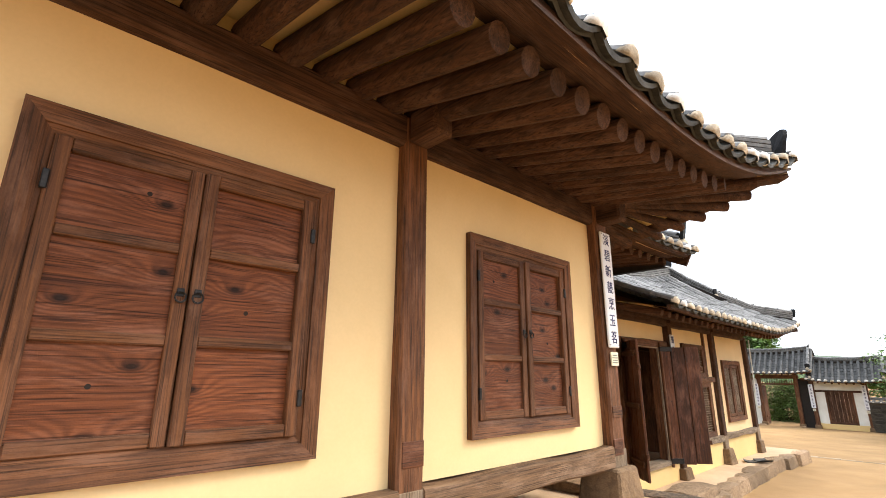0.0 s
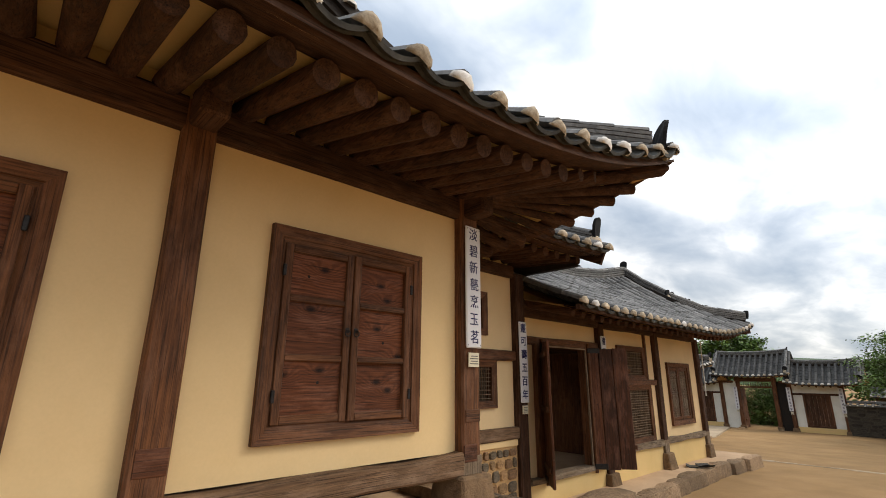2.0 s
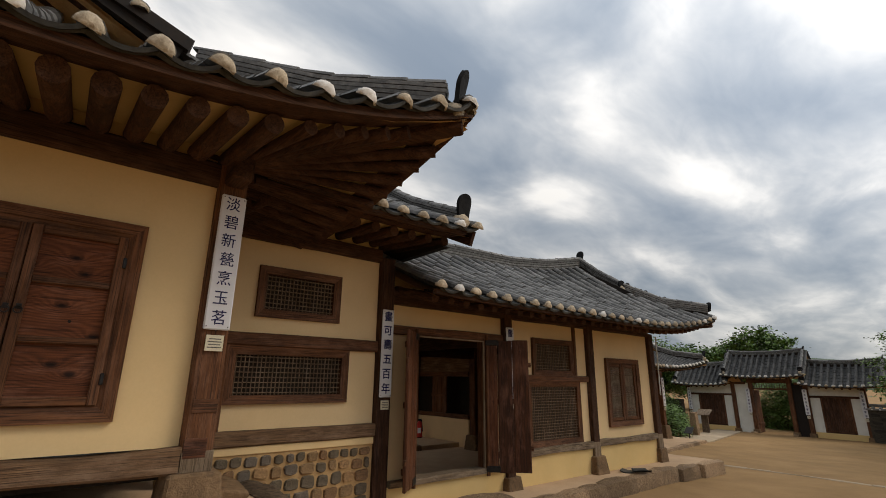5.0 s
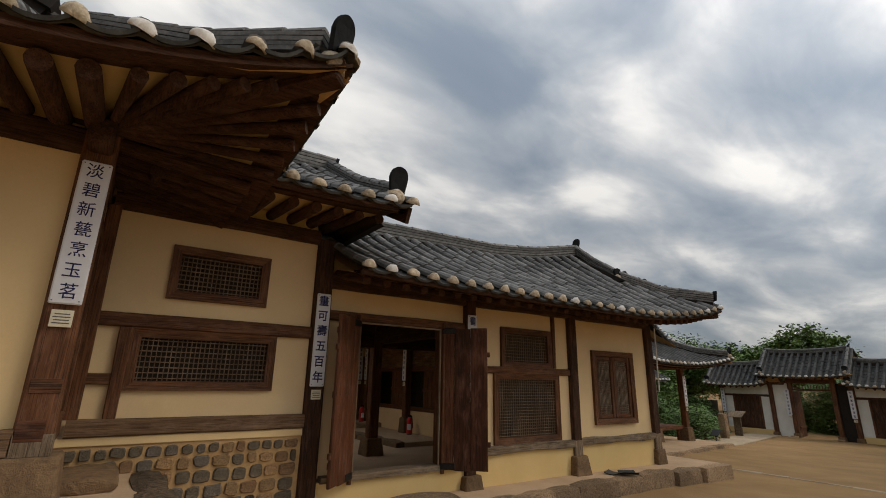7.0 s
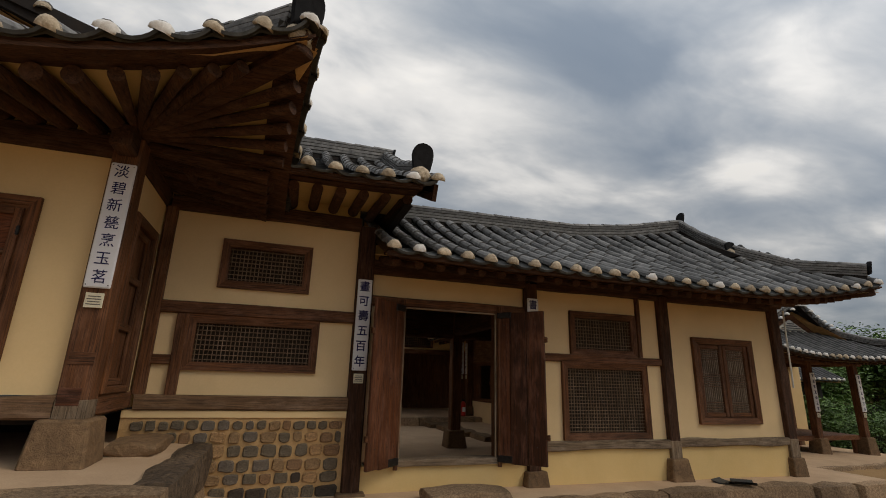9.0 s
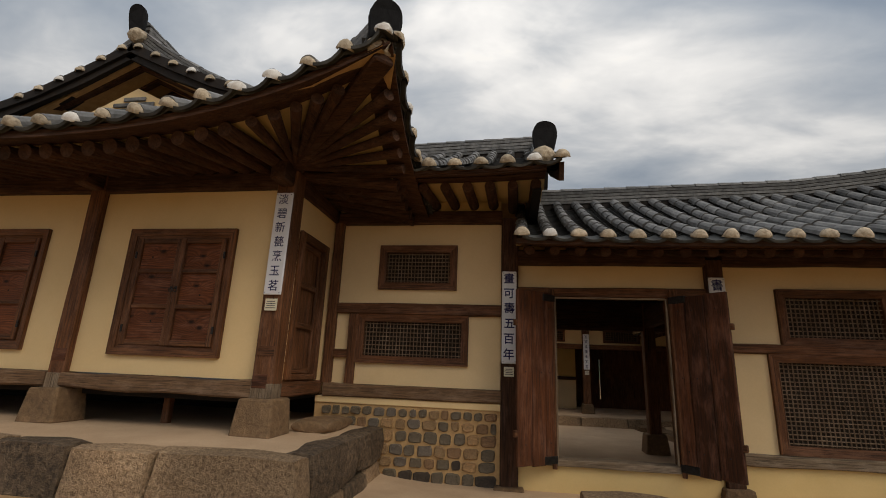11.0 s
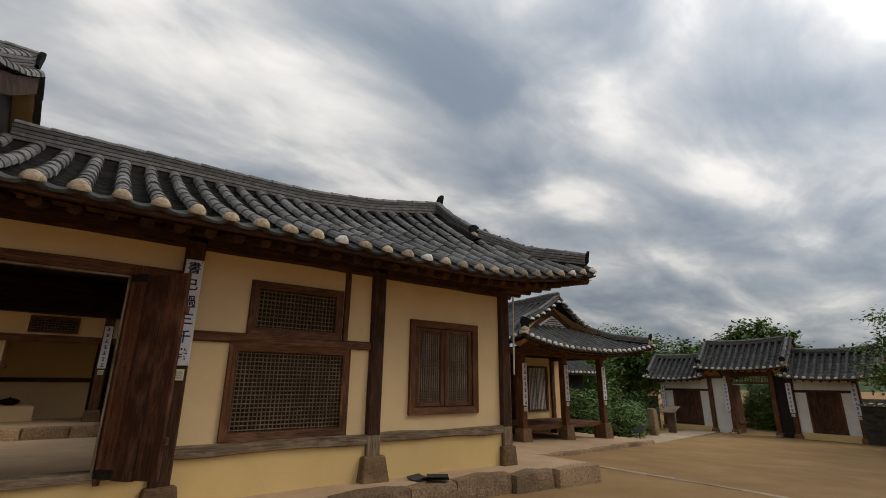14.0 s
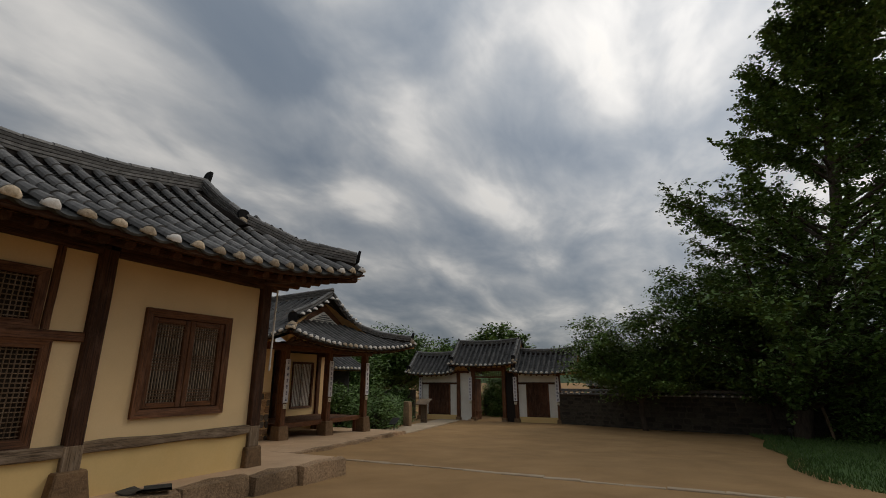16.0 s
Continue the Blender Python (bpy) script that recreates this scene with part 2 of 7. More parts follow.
GRANITE_DARK = material("dark_granite", (0.27, 0.185, 0.115), (0.08, 0.055, 0.036), (20, 20, 20), 0.92, 90.0, 1.0, vary=0.3, contrast=1.5, stain=0.5, bump_dist=0.03, fleck=0.8)
COBBLE = material("field_stone", (0.42, 0.3, 0.185), (0.17, 0.122, 0.08), (9, 9, 9), 0.88, 70.0, 0.8, vary=0.1, contrast=1.3, stain=0.25, bump_dist=0.02)
MORTAR = material("clay_mortar", (0.62, 0.4, 0.19), (0.46, 0.275, 0.12), (9, 9, 9), 0.95, 90.0, 0.7, vary=0.03, spec=0.1, bump_dist=0.015)
TERRACE = material("terrace_clay", (0.58, 0.41, 0.265), (0.49, 0.335, 0.21), (2.4, 2.4, 2.4), 0.95, 70.0, 0.25, vary=0.02, stain=0.12, spec=0.1)
SAND = material("yard_sand", (0.385, 0.242, 0.118), (0.305, 0.184, 0.083), (0.9, 0.9, 0.9), 0.97, 110.0, 0.5, vary=0.0, stain=0.16, spec=0.08, bump_dist=0.02)
PALE_STONE = material("pale_paving", (0.46, 0.36, 0.25), (0.34, 0.255, 0.165), (5, 5, 5), 0.9, 80.0, 0.3, vary=0.1)
GRASS = material("grass", (0.075, 0.13, 0.03), (0.035, 0.075, 0.016), (3, 3, 3), 0.8, 60.0, 0.3, vary=0.3, island=True)
LEAF = material("leaves", (0.15, 0.24, 0.055), (0.075, 0.135, 0.03), (2, 2, 2), 0.6, 30.0, 0.0, vary=0.45, island=True)
LEAF_DARK = material("dark_leaves", (0.14, 0.23, 0.055), (0.07, 0.13, 0.032), (2, 2, 2), 0.6, 30.0, 0.0, vary=0.45, island=True)
BARK = material("bark", (0.1, 0.075, 0.055), (0.03, 0.023, 0.018), (14, 14, 3), 0.95, 60.0, 0.9, vary=0.1, bump_dist=0.03)
IRON = material("dark_iron", (0.05, 0.047, 0.045), (0.02, 0.018, 0.017), (30, 30, 30), 0.5, 120.0, 0.2, metal=0.8)
INK = material("blue_black_ink", (0.018, 0.017, 0.11), (0.008, 0.008, 0.04), (30, 30, 30), 0.6, 100.0, 0.0, vary=0.05)
BOARD = material("white_painted_board", (0.76, 0.75, 0.77), (0.7, 0.69, 0.7), (7, 7, 7), 0.5, 80.0, 0.05, vary=0.03, stain=0.06, fleck=0.08)
CARD = material("cream_notice", (0.72, 0.66, 0.5), (0.66, 0.6, 0.44), (7, 7, 7), 0.6, 80.0, 0.05, vary=0.03)
PRINT = material("grey_print", (0.16, 0.14, 0.12), (0.12, 0.1, 0.09), (30, 30, 30), 0.8, 80.0, 0.0)
RED_PAINT = material("red_paint", (0.55, 0.025, 0.02), (0.45, 0.02, 0.018), (9, 9, 9), 0.3, 60.0, 0.0, spec=0.5)
# window paper this dark has the shade behind the bars in its colour
PAPER = material("window_paper_shaded", (0.045, 0.032, 0.021), (0.027, 0.019, 0.013), (4, 4, 4), 0.9, 60.0, 0.1)
# yard wall stone, darkened so that the trees' shade is in its colour
DARK_STONE = material("shade_dark_stone", (0.085, 0.07, 0.052), (0.03, 0.026, 0.02), (9, 9, 9), 0.95, 80.0, 0.6, vary=0.4, stain=0.3, bump_dist=0.015)
LATTICE_BROWN = wood("brown_lattice_pine", (0.24, 0.135, 0.075), (0.085, 0.043, 0.024), "z", rough=0.8)
LATTICE = wood("lattice_pine", (0.33, 0.22, 0.135), (0.15, 0.095, 0.057), "z", rough=0.85)
END_TILE = material("black_end_tile", (0.022, 0.022, 0.023), (0.01, 0.01, 0.011), (12, 12, 12), 0.9, 60.0, 0.6, vary=0.1, spec=0.1)
# edge tiles: darker than the covers, with blotches
EDGE_TILE = material("mottled_dark_edge_tile", (0.1, 0.098, 0.088), (0.026, 0.026, 0.025), (11, 11, 11), 0.7, 60.0, 0.5, vary=0.3, spec=0.25, stain=0.3)
# near-black boards: the shade of interiors and recesses put into the colour
DARK = material("shade_black_boards", (0.024, 0.016, 0.011), (0.008, 0.006, 0.005), (8, 8, 8), 0.8, 60.0, 0.3)



def many_coloured(mat, tones):
    """Gives each stone one of several colours, by its own chance number."""
    n, l = mat.node_tree.nodes, mat.node_tree.links
    b = n["Principled BSDF"]
    src = b.inputs["Base Color"].links[0].from_socket
    info = n.new("ShaderNodeObjectInfo")
    pick = n.new("ShaderNodeValToRGB")
    pick.color_ramp.interpolation = "CONSTANT"
    for i, c in enumerate(tones):
        e = pick.color_ramp.elements[i] if i < 2 else pick.color_ramp.elements.new(0.5)
        e.position, e.color = i / len(tones), (*c, 1)
    l.new(info.outputs["Random"], pick.inputs[0])
    mul = n.new("ShaderNodeVectorMath")
    mul.operation = "MULTIPLY"
    l.new(src, mul.inputs[0])
    l.new(pick.outputs[0], mul.inputs[1])
    l.new(mul.outputs[0], b.inputs["Base Color"])


many_coloured(COBBLE, [(0.75, 0.85, 1.05), (1.1, 0.9, 0.75), (0.28, 0.3, 0.36), (1.2, 1.05, 0.85), (0.6, 0.66, 0.72), (1.25, 0.85, 0.55), (0.9, 0.85, 0.85), (1.5, 1.25, 0.95), (0.45, 0.45, 0.48)])

# ---- geometry helpers ----


class Geo:
    """Vertices and faces of one mesh."""

    def __init__(self):
        self.v, self.f = [], []

    def add(self, verts, faces, m=None):
        k = len(self.v)
        self.v += [tuple(m @ Vector(p)) if m else tuple(p) for p in verts]
        self.f += [tuple(k + i for i in f) for f in faces]
        return self

    def convex(self, verts, faces, m=None):
        """Adds a convex solid, its faces turned outwards."""
        c = sum((Vector(p) for p in verts), Vector()) / len(verts)
        good = []
        for f in faces:
            p = [Vector(verts[i]) for i in f]
            nrm = (p[1] - p[0]).cross(p[2] - p[0])
            good.append(f if nrm.dot(sum(p, Vector()) / len(p) - c) >= 0 else f[::-1])
        return self.add(verts, good, m)

    def box(self, lo, hi, bev=0.006, m=None, jag=0.0):
        lo, hi = Vector(lo), Vector(hi)
        b = min(bev, 0.45 * min(hi[i] - lo[i] for i in range(3)))
        verts, at = [], {}
        for sx in (0, 1):
            for sy in (0, 1):
                for sz in (0, 1):
                    s = (sx, sy, sz)
                    off = [random.uniform(-jag, jag) for _ in range(3)] if jag else (0, 0, 0)
                    for a in range(3):
                        p = [(hi[i] if s[i] else lo[i]) + off[i] for i in range(3)]
                        for i in range(3):
                            if i != a:
                                p[i] += -b if s[i] else b
                        at[(s, a)] = len(verts)
                        verts.append(tuple(p))
        faces = []
        cyc = ((0, 0), (0, 1), (1, 1), (1, 0))
        for a in range(3):
            o = [i for i in range(3) if i != a]
            for side in (0, 1):
                q = []
                for c in cyc:
                    s = [0, 0, 0]
                    s[a], s[o[0]], s[o[1]] = side, c[0], c[1]
                    q.append(at[(tuple(s), a)])
                faces.append(tuple(q))
            # the edges that run along axis a
            for c in cyc:
                q = []
                for end in (0, 1):
                    s = [0, 0, 0]
                    s[a], s[o[0]], s[o[1]] = end, c[0], c[1]
                    q.append((at[(tuple(s), o[0])], at[(tuple(s), o[1])]))
                faces.append((q[0][0], q[0][1], q[1][1], q[1][0]))
        for sx in (0, 1):
            for sy in (0, 1):
                for sz in (0, 1):
                    faces.append(tuple(at[((sx, sy, sz), a)] for a in range(3)))
        return self.convex(verts, faces, m)

    def rod(self, p0, p1, r0, r1=None, n=10, caps=True):
        p0, p1 = Vector(p0), Vector(p1)
        r1 = r0 if r1 is None else r1
        d = (p1 - p0).normalized()
        s = d.cross(Vector((0, 0, 1)) if abs(d.z) < 0.95 else Vector((1, 0, 0))).normalized()
        t = s.cross(d)
        ring = lambda p, r: [p + r * (math.cos(2 * math.pi * i / n) * s + math.sin(2 * math.pi * i / n) * t) for i in range(n)]
        verts = ring(p0, r0) + ring(p1, r1)
        faces = [(i, (i + 1) % n, n + (i + 1) % n, n + i) for i in range(n)]
        if caps:
            faces += [tuple(range(n)), tuple(range(n, 2 * n))]
        return self.convex(verts, faces)

    def sweep(self, pts, prof, up=Vector((0, 0, 1)), caps=True):
        """Sweeps a closed profile of (side, up) along points."""
        pts = [Vector(p) for p in pts]
        n, k = len(prof), len(self.v)
        for i, p in enumerate(pts):
            d = (pts[min(i + 1, len(pts) - 1)] - pts[max(i - 1, 0)]).normalized()
            s = d.cross(up).normalized()
            w = s.cross(d)
            self.v += [tuple(p + a * s + b * w) for a, b in prof]
        for i in range(len(pts) - 1):
            for j in range(n):
                self.f.append((k + i * n + j, k + i * n + (j + 1) % n, k + (i + 1) * n + (j + 1) % n, k + (i + 1) * n + j))
        if caps:
            self.f += [tuple(k + j for j in range(n))[::-1], tuple(k + (len(pts) - 1) * n + j for j in range(n))]
        return self

    def mesh(self, name, mat, smooth=False):
        me = bpy.data.meshes.new(name)
        me.from_pydata(self.v, [], self.f)
        me.materials.append(mat)
        if smooth:
            me.polygons.foreach_set("use_smooth", [True] * len(me.polygons))
        me.update()
        return me


def part(name, geo, mat, parent=None, label="", smooth=False):
    """Links a Geo (or a mesh) as one object under a thing or a part."""
    ob = new(name, geo.mesh(name, mat, smooth) if isinstance(geo, Geo) else geo)
    if parent:
        ob.parent = parent
    if label:
        ob["label"] = label
    return ob


def thing(name, at, label, category, group="", kind="", m=None):
    ob = new(name)
    ob.empty_display_size = 0.1
    ob.matrix_basis = m if m else pose(*at)
    return tagged(ob, label, category, group, kind)


def box(name, lo, hi, mat, parent=None, bev=0.006, label="", jag=0.0):
    return part(name, Geo().box(lo, hi, bev, jag=jag), mat, parent, label)


def solid(name, lo, hi, mat, label, category, bev=0.006, kind="", group="", jag=0.0):
    """A top-level thing that is one block; its origin is at the middle of its foot."""
    lo, hi = Vector(lo), Vector(hi)
    c = Vector(((lo.x + hi.x) / 2, (lo.y + hi.y) / 2, lo.z))
    ob = part(name, Geo().box(lo - c, hi - c, bev, jag=jag), mat)
    ob.matrix_basis = Matrix.Translation(c)
    return tagged(ob, label, category, group, kind)


def piece(name, mesh, parent, m):
    """One of many alike pieces on a shared mesh."""
    ob = new(name, mesh)
    ob.parent = parent
    ob.matrix_basis = m
    return ob


def axes(o, x, z):
    """A pose with its origin at o, x along x and z near z."""
    x = x.normalized()
    y = z.cross(x).normalized()
    z = x.cross(y)
    return Matrix(((x.x, y.x, z.x, o.x), (x.y, y.y, z.y, o.y), (x.z, y.z, z.z, o.z), (0, 0, 0, 1)))


def lerp(a, b, t):
    return a + (b - a) * t


def table(x, pairs):
    """Smooth interpolation through (x, value) pairs."""
    if x <= pairs[0][0]:
        return pairs[0][1]
    for (x0, v0), (x1, v1) in zip(pairs, pairs[1:]):
        if x <= x1:
            return lerp(v0, v1, (x - x0) / (x1 - x0))
    return pairs[-1][1]

# ---- ground ----
GROUND_Z = ((-30, 0.6), (0, 0.5), (3, 0.48), (4.5, 0.42), (5.3, 0.3), (6.5, 0.2), (8.4, 0.08), (12, 0.0), (15.4, -0.06), (24, -0.42), (34, -0.72), (60, -0.8))


def ground_z(x, y):
    z = table(x, GROUND_Z)
    k = min(1.0, max(0.0, (abs(x) - 60) / 100))
    return lerp(z, -0.8, k)


gx = sorted({-900, -300, -120, -60, -30, -12, 60, 90, 160, 400, 900, *[-8 + 0.75 * i for i in range(66)]})
gy = sorted({-900, -300, -100, -45, -25, 45, 80, 160, 400, 900, *[-18 + 1.5 * i for i in range(34)]})
g = Geo()
g.v = [(x, y, ground_z(x, y) + 0.012 * noise.noise((x * 0.6, y * 0.6, 0))) for x in gx for y in gy]
g.f = [(i * len(gy) + j, (i + 1) * len(gy) + j, (i + 1) * len(gy) + j + 1, i * len(gy) + j + 1) for i in range(len(gx) - 1) for j in range(len(gy) - 1)]
tagged(part("ground", g, SAND, smooth=True), "packed sandy yard of light brown earth", "ground", kind="structure")


def stone_block(parent, x0, x1, y0, y1, z0, z1, mat, name="kerb_stone", jag=0.015, sub=True):
    """A rough hewn block: a box cut finely enough to have a worn, uneven face."""
    bm = bmesh.new()
    bmesh.ops.create_cube(bm, size=1)
    bmesh.ops.subdivide_edges(bm, edges=bm.edges[:], cuts=4, use_grid_fill=True)
    c, s = Vector(((x0 + x1) / 2, (y0 + y1) / 2, (z0 + z1) / 2)), Vector((x1 - x0, y1 - y0, z1 - z0))
    off = Vector((random.uniform(-50, 50), random.uniform(-50, 50), 0))
    for v in bm.verts:
        k = v.co.copy()
        rnd = max(0, abs(k.x) + abs(k.y) + abs(k.z) - 0.98)
        p = Vector((k.x * s.x, k.y * s.y, k.z * s.z))
        p -= Vector((math.copysign(1, k.x), math.copysign(1, k.y), math.copysign(1, k.z))) * rnd * 0.05
        v.co = c + p + jag * Vector(noise.noise_vector((p + off) * 4.5)) + 0.5 * jag * Vector(noise.noise_vector((p + off) * 13))
    me = bpy.data.meshes.new(name)
    bm.to_mesh(me)
    bm.free()
    me.materials.append(mat)
    ob = new(name, me)
    if parent:
        ob.parent = parent
    return ob


# ---- terraces ----
terrace_a = thing("terrace_1", (0, 0, 0), "raised clay terrace edged with rough granite blocks", "terrace", kind="structure")
g = Geo()
nx, ny = 30, 12
for i in range(nx + 1):
    for j in range(ny + 1):
        x, y = lerp(-6, 5.12, i / nx), lerp(1.2, 9.0, j / ny)
        g.v.append((x, y, 0.855 + 0.012 * noise.noise((x, y, 3)) - (0.03 if j == 0 or i == nx else 0)))
g.f = [(i * (ny + 1) + j, (i + 1) * (ny + 1) + j, (i + 1) * (ny + 1) + j + 1, i * (ny + 1) + j + 1) for i in range(nx) for j in range(ny)]
part("terrace_floor", g, TERRACE, terrace_a, smooth=True)
xs = [5.24, 4.05, 3.3, 2.55, 1.3, 0.1, -1.0, -2.2, -3.3, -4.4]
for i, (b, a) in enumerate(zip(xs, xs[1:])):
    stone_block(terrace_a, a + 0.008, b - 0.008, 1.07 + random.uniform(0, 0.03), 1.42, ground_z((a + b) / 2, 1) - 0.25, 0.87 + random.uniform(-0.03, 0.015), GRANITE_DARK if i in (2, 6) else GRANITE)
for y0, y1, z0, z1, m in ((1.42, 2.55, 0.47, 0.87, GRANITE_DARK), (2.56, 3.5, 0.5, 0.86, GRANITE_DARK), (1.42, 2.2, 0.1, 0.46, GRANITE), (2.21, 2.9, 0.08, 0.46, GRANITE_DARK), (2.91, 3.5, 0.1, 0.49, GRANITE)):
    stone_block(terrace_a, 4.95, 5.24 + random.uniform(-0.025, 0.025), y0, y1 - 0.01, z0, z1, m)

terrace_c = thing("terrace_2", (0, 0, 0), "low clay terrace edged with a worn stone kerb", "terrace", kind="structure")
EDGE_C = ((5.0, 1.75), (5.9, 2.2), (7.0, 2.5), (9, 2.75), (11, 2.85), (13, 2.93), (15.35, 2.74))
g = Geo()
for i in range(43):
    x = lerp(5.1, 15.3, i / 42)
    for j in range(9):
        y = lerp(table(x, EDGE_C) + 0.1, 7.5, (j / 8) ** 1.6)
        g.v.append((x, y, max(lerp(0.27, 0.215, max(0, (x - 9) / 6.3)) + 0.012 * noise.noise((x, y, 7)) - (0.03 if j == 0 else 0), ground_z(x, y) + 0.012)))
g.f = [(i * 9 + j, (i + 1) * 9 + j, (i + 1) * 9 + j + 1, i * 9 + j + 1) for i in range(42) for j in range(8)]
part("terrace_floor", g, TERRACE, terrace_c, smooth=True)
x = 5.3
while x < 15.2:
    w = min(random.uniform(0.5, 1.1), 15.35 - x)
    y = table(x + w / 2, EDGE_C)
    stone_block(terrace_c, x + 0.006, x + w - 0.006, y - 0.02, y + 0.28, ground_z(x, 2) - 0.2, lerp(0.27, 0.21, max(0, (x - 9) / 6.3)) + random.uniform(-0.02, 0.012), GRANITE, jag=0.018)
    x += w
for y in (3.05, 3.9, 4.8, 5.7, 6.6):
    stone_block(terrace_c, 15.1, 15.4, y, y + 0.85, -0.3, 0.21, GRANITE)

# ---- walls, columns and beams ----


def wall_x(name, x0, x1, z0, z1, y, t, mat, label, openings=(), kind="structure"):
    """An upright wall along x, its front at y, with real openings (x0, x1, z0, z1)."""
    xs = sorted({x0, x1, *[v for o in openings for v in o[:2]]})
    zs = sorted({z0, z1, *[v for o in openings for v in o[2:]]})
    hole = lambda i, j: i < 0 or j < 0 or i >= len(xs) - 1 or j >= len(zs) - 1 or any(o[0] <= (xs[i] + xs[i + 1]) / 2 <= o[1] and o[2] <= (zs[j] + zs[j + 1]) / 2 <= o[3] for o in openings)
    g = Geo()
    for i in range(len(xs) - 1):
        for j in range(len(zs) - 1):
            if hole(i, j):
                continue
            a, b, c, d = xs[i], xs[i + 1], zs[j], zs[j + 1]
            g.add([(a, y, c), (b, y, c), (b, y, d), (a, y, d)], [(0, 1, 2, 3)])
            g.add([(a, y + t, c), (b, y + t, c), (b, y + t, d), (a, y + t, d)], [(3, 2, 1, 0)])
            if hole(i - 1, j):
                g.add([(a, y, c), (a, y, d), (a, y + t, d), (a, y + t, c)], [(0, 1, 2, 3)])
            if hole(i + 1, j):
                g.add([(b, y, c), (b, y, d), (b, y + t, d), (b, y + t, c)], [(3, 2, 1, 0)])
            if hole(i, j - 1):
                g.add([(a, y, c), (b, y, c), (b, y + t, c), (a, y + t, c)], [(3, 2, 1, 0)])
            if hole(i, j + 1):
                g.add([(a, y, d), (b, y, d), (b, y + t, d), (a, y + t, d)], [(0, 1, 2, 3)])
    return tagged(part(name, g, mat), label, "wall", kind=kind)


def post(x, y, z0, z1, w, mat=None, label="dark brown square wooden column, cracked with age", d=None, group="columns", name="column"):
    """A hewn column with chamfered, slightly wavy edges."""
    d = d or w
    n, g = 9, Geo()
    prof = [(-.5, -.42), (-.42, -.5), (.42, -.5), (.5, -.42), (.5, .42), (.42, .5), (-.42, .5), (-.5, .42)]
    for i in range(n):
        t = i / (n - 1)
        k = 1 + 0.03 * noise.noise((x * 3, y * 3, t * 4))
        ox, oy = 0.006 * noise.noise((x, t * 3, 1)), 0.006 * noise.noise((y, t * 3, 5))
        g.v += [(a * w * k + ox, b * d * k + oy, t * (z1 - z0)) for a, b in prof]
    for i in range(n - 1):
        g.f += [(i * 8 + j, i * 8 + (j + 1) % 8, (i + 1) * 8 + (j + 1) % 8, (i + 1) * 8 + j) for j in range(8)]
    g.f += [tuple(range(8))[::-1], tuple((n - 1) * 8 + j for j in range(8))]
    ob = part(name, g, mat or WOOD["z"])
    ob.matrix_basis = pose(x, y, z0)
    return tagged(ob, label, "column", group, "structure")


def beam(lo, hi, mat, label="dark brown hewn wooden beam", name="beam", wave=0.012, n=12):
    """A hewn beam along its longest horizontal axis, a little crooked."""
    lo, hi = Vector(lo), Vector(hi)
    ax = 0 if hi.x - lo.x >= hi.y - lo.y else 1
    c = (lo + hi) / 2
    c.z = lo.z
    g = Geo()
    for i in range(n):
        t = i / (n - 1)
        u = lerp(lo[ax], hi[ax], t)
        for e, (side, top) in enumerate(((0, 0.1), (0.1, 0), (0.9, 0), (1, 0.1), (1, 0.9), (0.9, 1), (0.1, 1), (0, 0.9))):
            p = [0, 0, 0]
            p[ax] = u
            p[1 - ax] = lerp(lo[1 - ax], hi[1 - ax], side)
            p[2] = lerp(lo.z, hi.z, top) + wave * noise.noise((u * 1.3, lo.z * 7, top))
            g.v.append(tuple(Vector(p) - c))
    for i in range(n - 1):
        g.f += [(i * 8 + j, (i + 1) * 8 + j, (i + 1) * 8 + (j + 1) % 8, i * 8 + (j + 1) % 8) for j in range(8)]
    g.f += [tuple(range(8)), tuple((n - 1) * 8 + j for j in range(8))[::-1]]
    if ax == 1:
        g.f = [f[::-1] for f in g.f]
    ob = part(name, g, mat["xy"[ax]])
    ob.matrix_basis = Matrix.Translation(c)
    return tagged(ob, label, "beam", kind="structure")


def cornerstone(x, y, z0, z1, w, top=0.8, mat=None):
    """A tapered granite pad under a column."""
    g = Geo().box((-0.5, -0.5, 0), (0.5, 0.5, 1), 0.05, jag=0.02)
    turn_z = random.uniform(-3, 3)
    g.v = [(a * w * lerp(1, top, c), b * w * lerp(1, top, c), c * (z1 - z0)) for a, b, c in g.v]
    ob = part("cornerstone", g, mat or GRANITE_PLAIN)
    ob.matrix_basis = pose(x, y, z0, 0, 0, turn_z)
    return tagged(ob, "rough granite cornerstone under a wooden column", "cornerstone", "cornerstones")


# the tall wing with the plank shutters
W1, W2 = (-0.07, 1.25, 1.595, 3.0), (2.395, 3.71, 1.585, 2.99)
wall_x("wall_1", -0.48, 1.745, 1.375, 3.47, 2.27, 0.12, PLASTER, "smooth beige plaster wall between dark columns", [W1])
wall_x("wall_2", 1.94, 4.17, 1.375, 3.47, 2.27, 0.12, PLASTER, "smooth beige plaster wall between dark columns", [W2])
col = post(1.843, 2.29, 1.2, 3.66, 0.2)
part("repair_patch", Geo().box((-0.07, -0.107, 0.28), (0.09, -0.09, 0.42), 0.003), RED["x"], col, "paler patch let into the column")
part("repair_foot", Geo().box((-0.103, -0.105, 0.0), (0.103, 0.09, 0.16), 0.006), GREY["z"], col, "pale replaced foot of the column")
col = post(4.28, 2.29, 1.2, 3.66, 0.23)
part("repair_patch", Geo().box((-0.08, -0.122, 0.42), (0.1, -0.105, 0.52), 0.003), WOOD["x"], col, "patch let into the column")
part("repair_patch", Geo().box((-0.1, -0.122, 0.1), (0.06, -0.105, 0.24), 0.003), RED["x"], col, "patch let into the column")
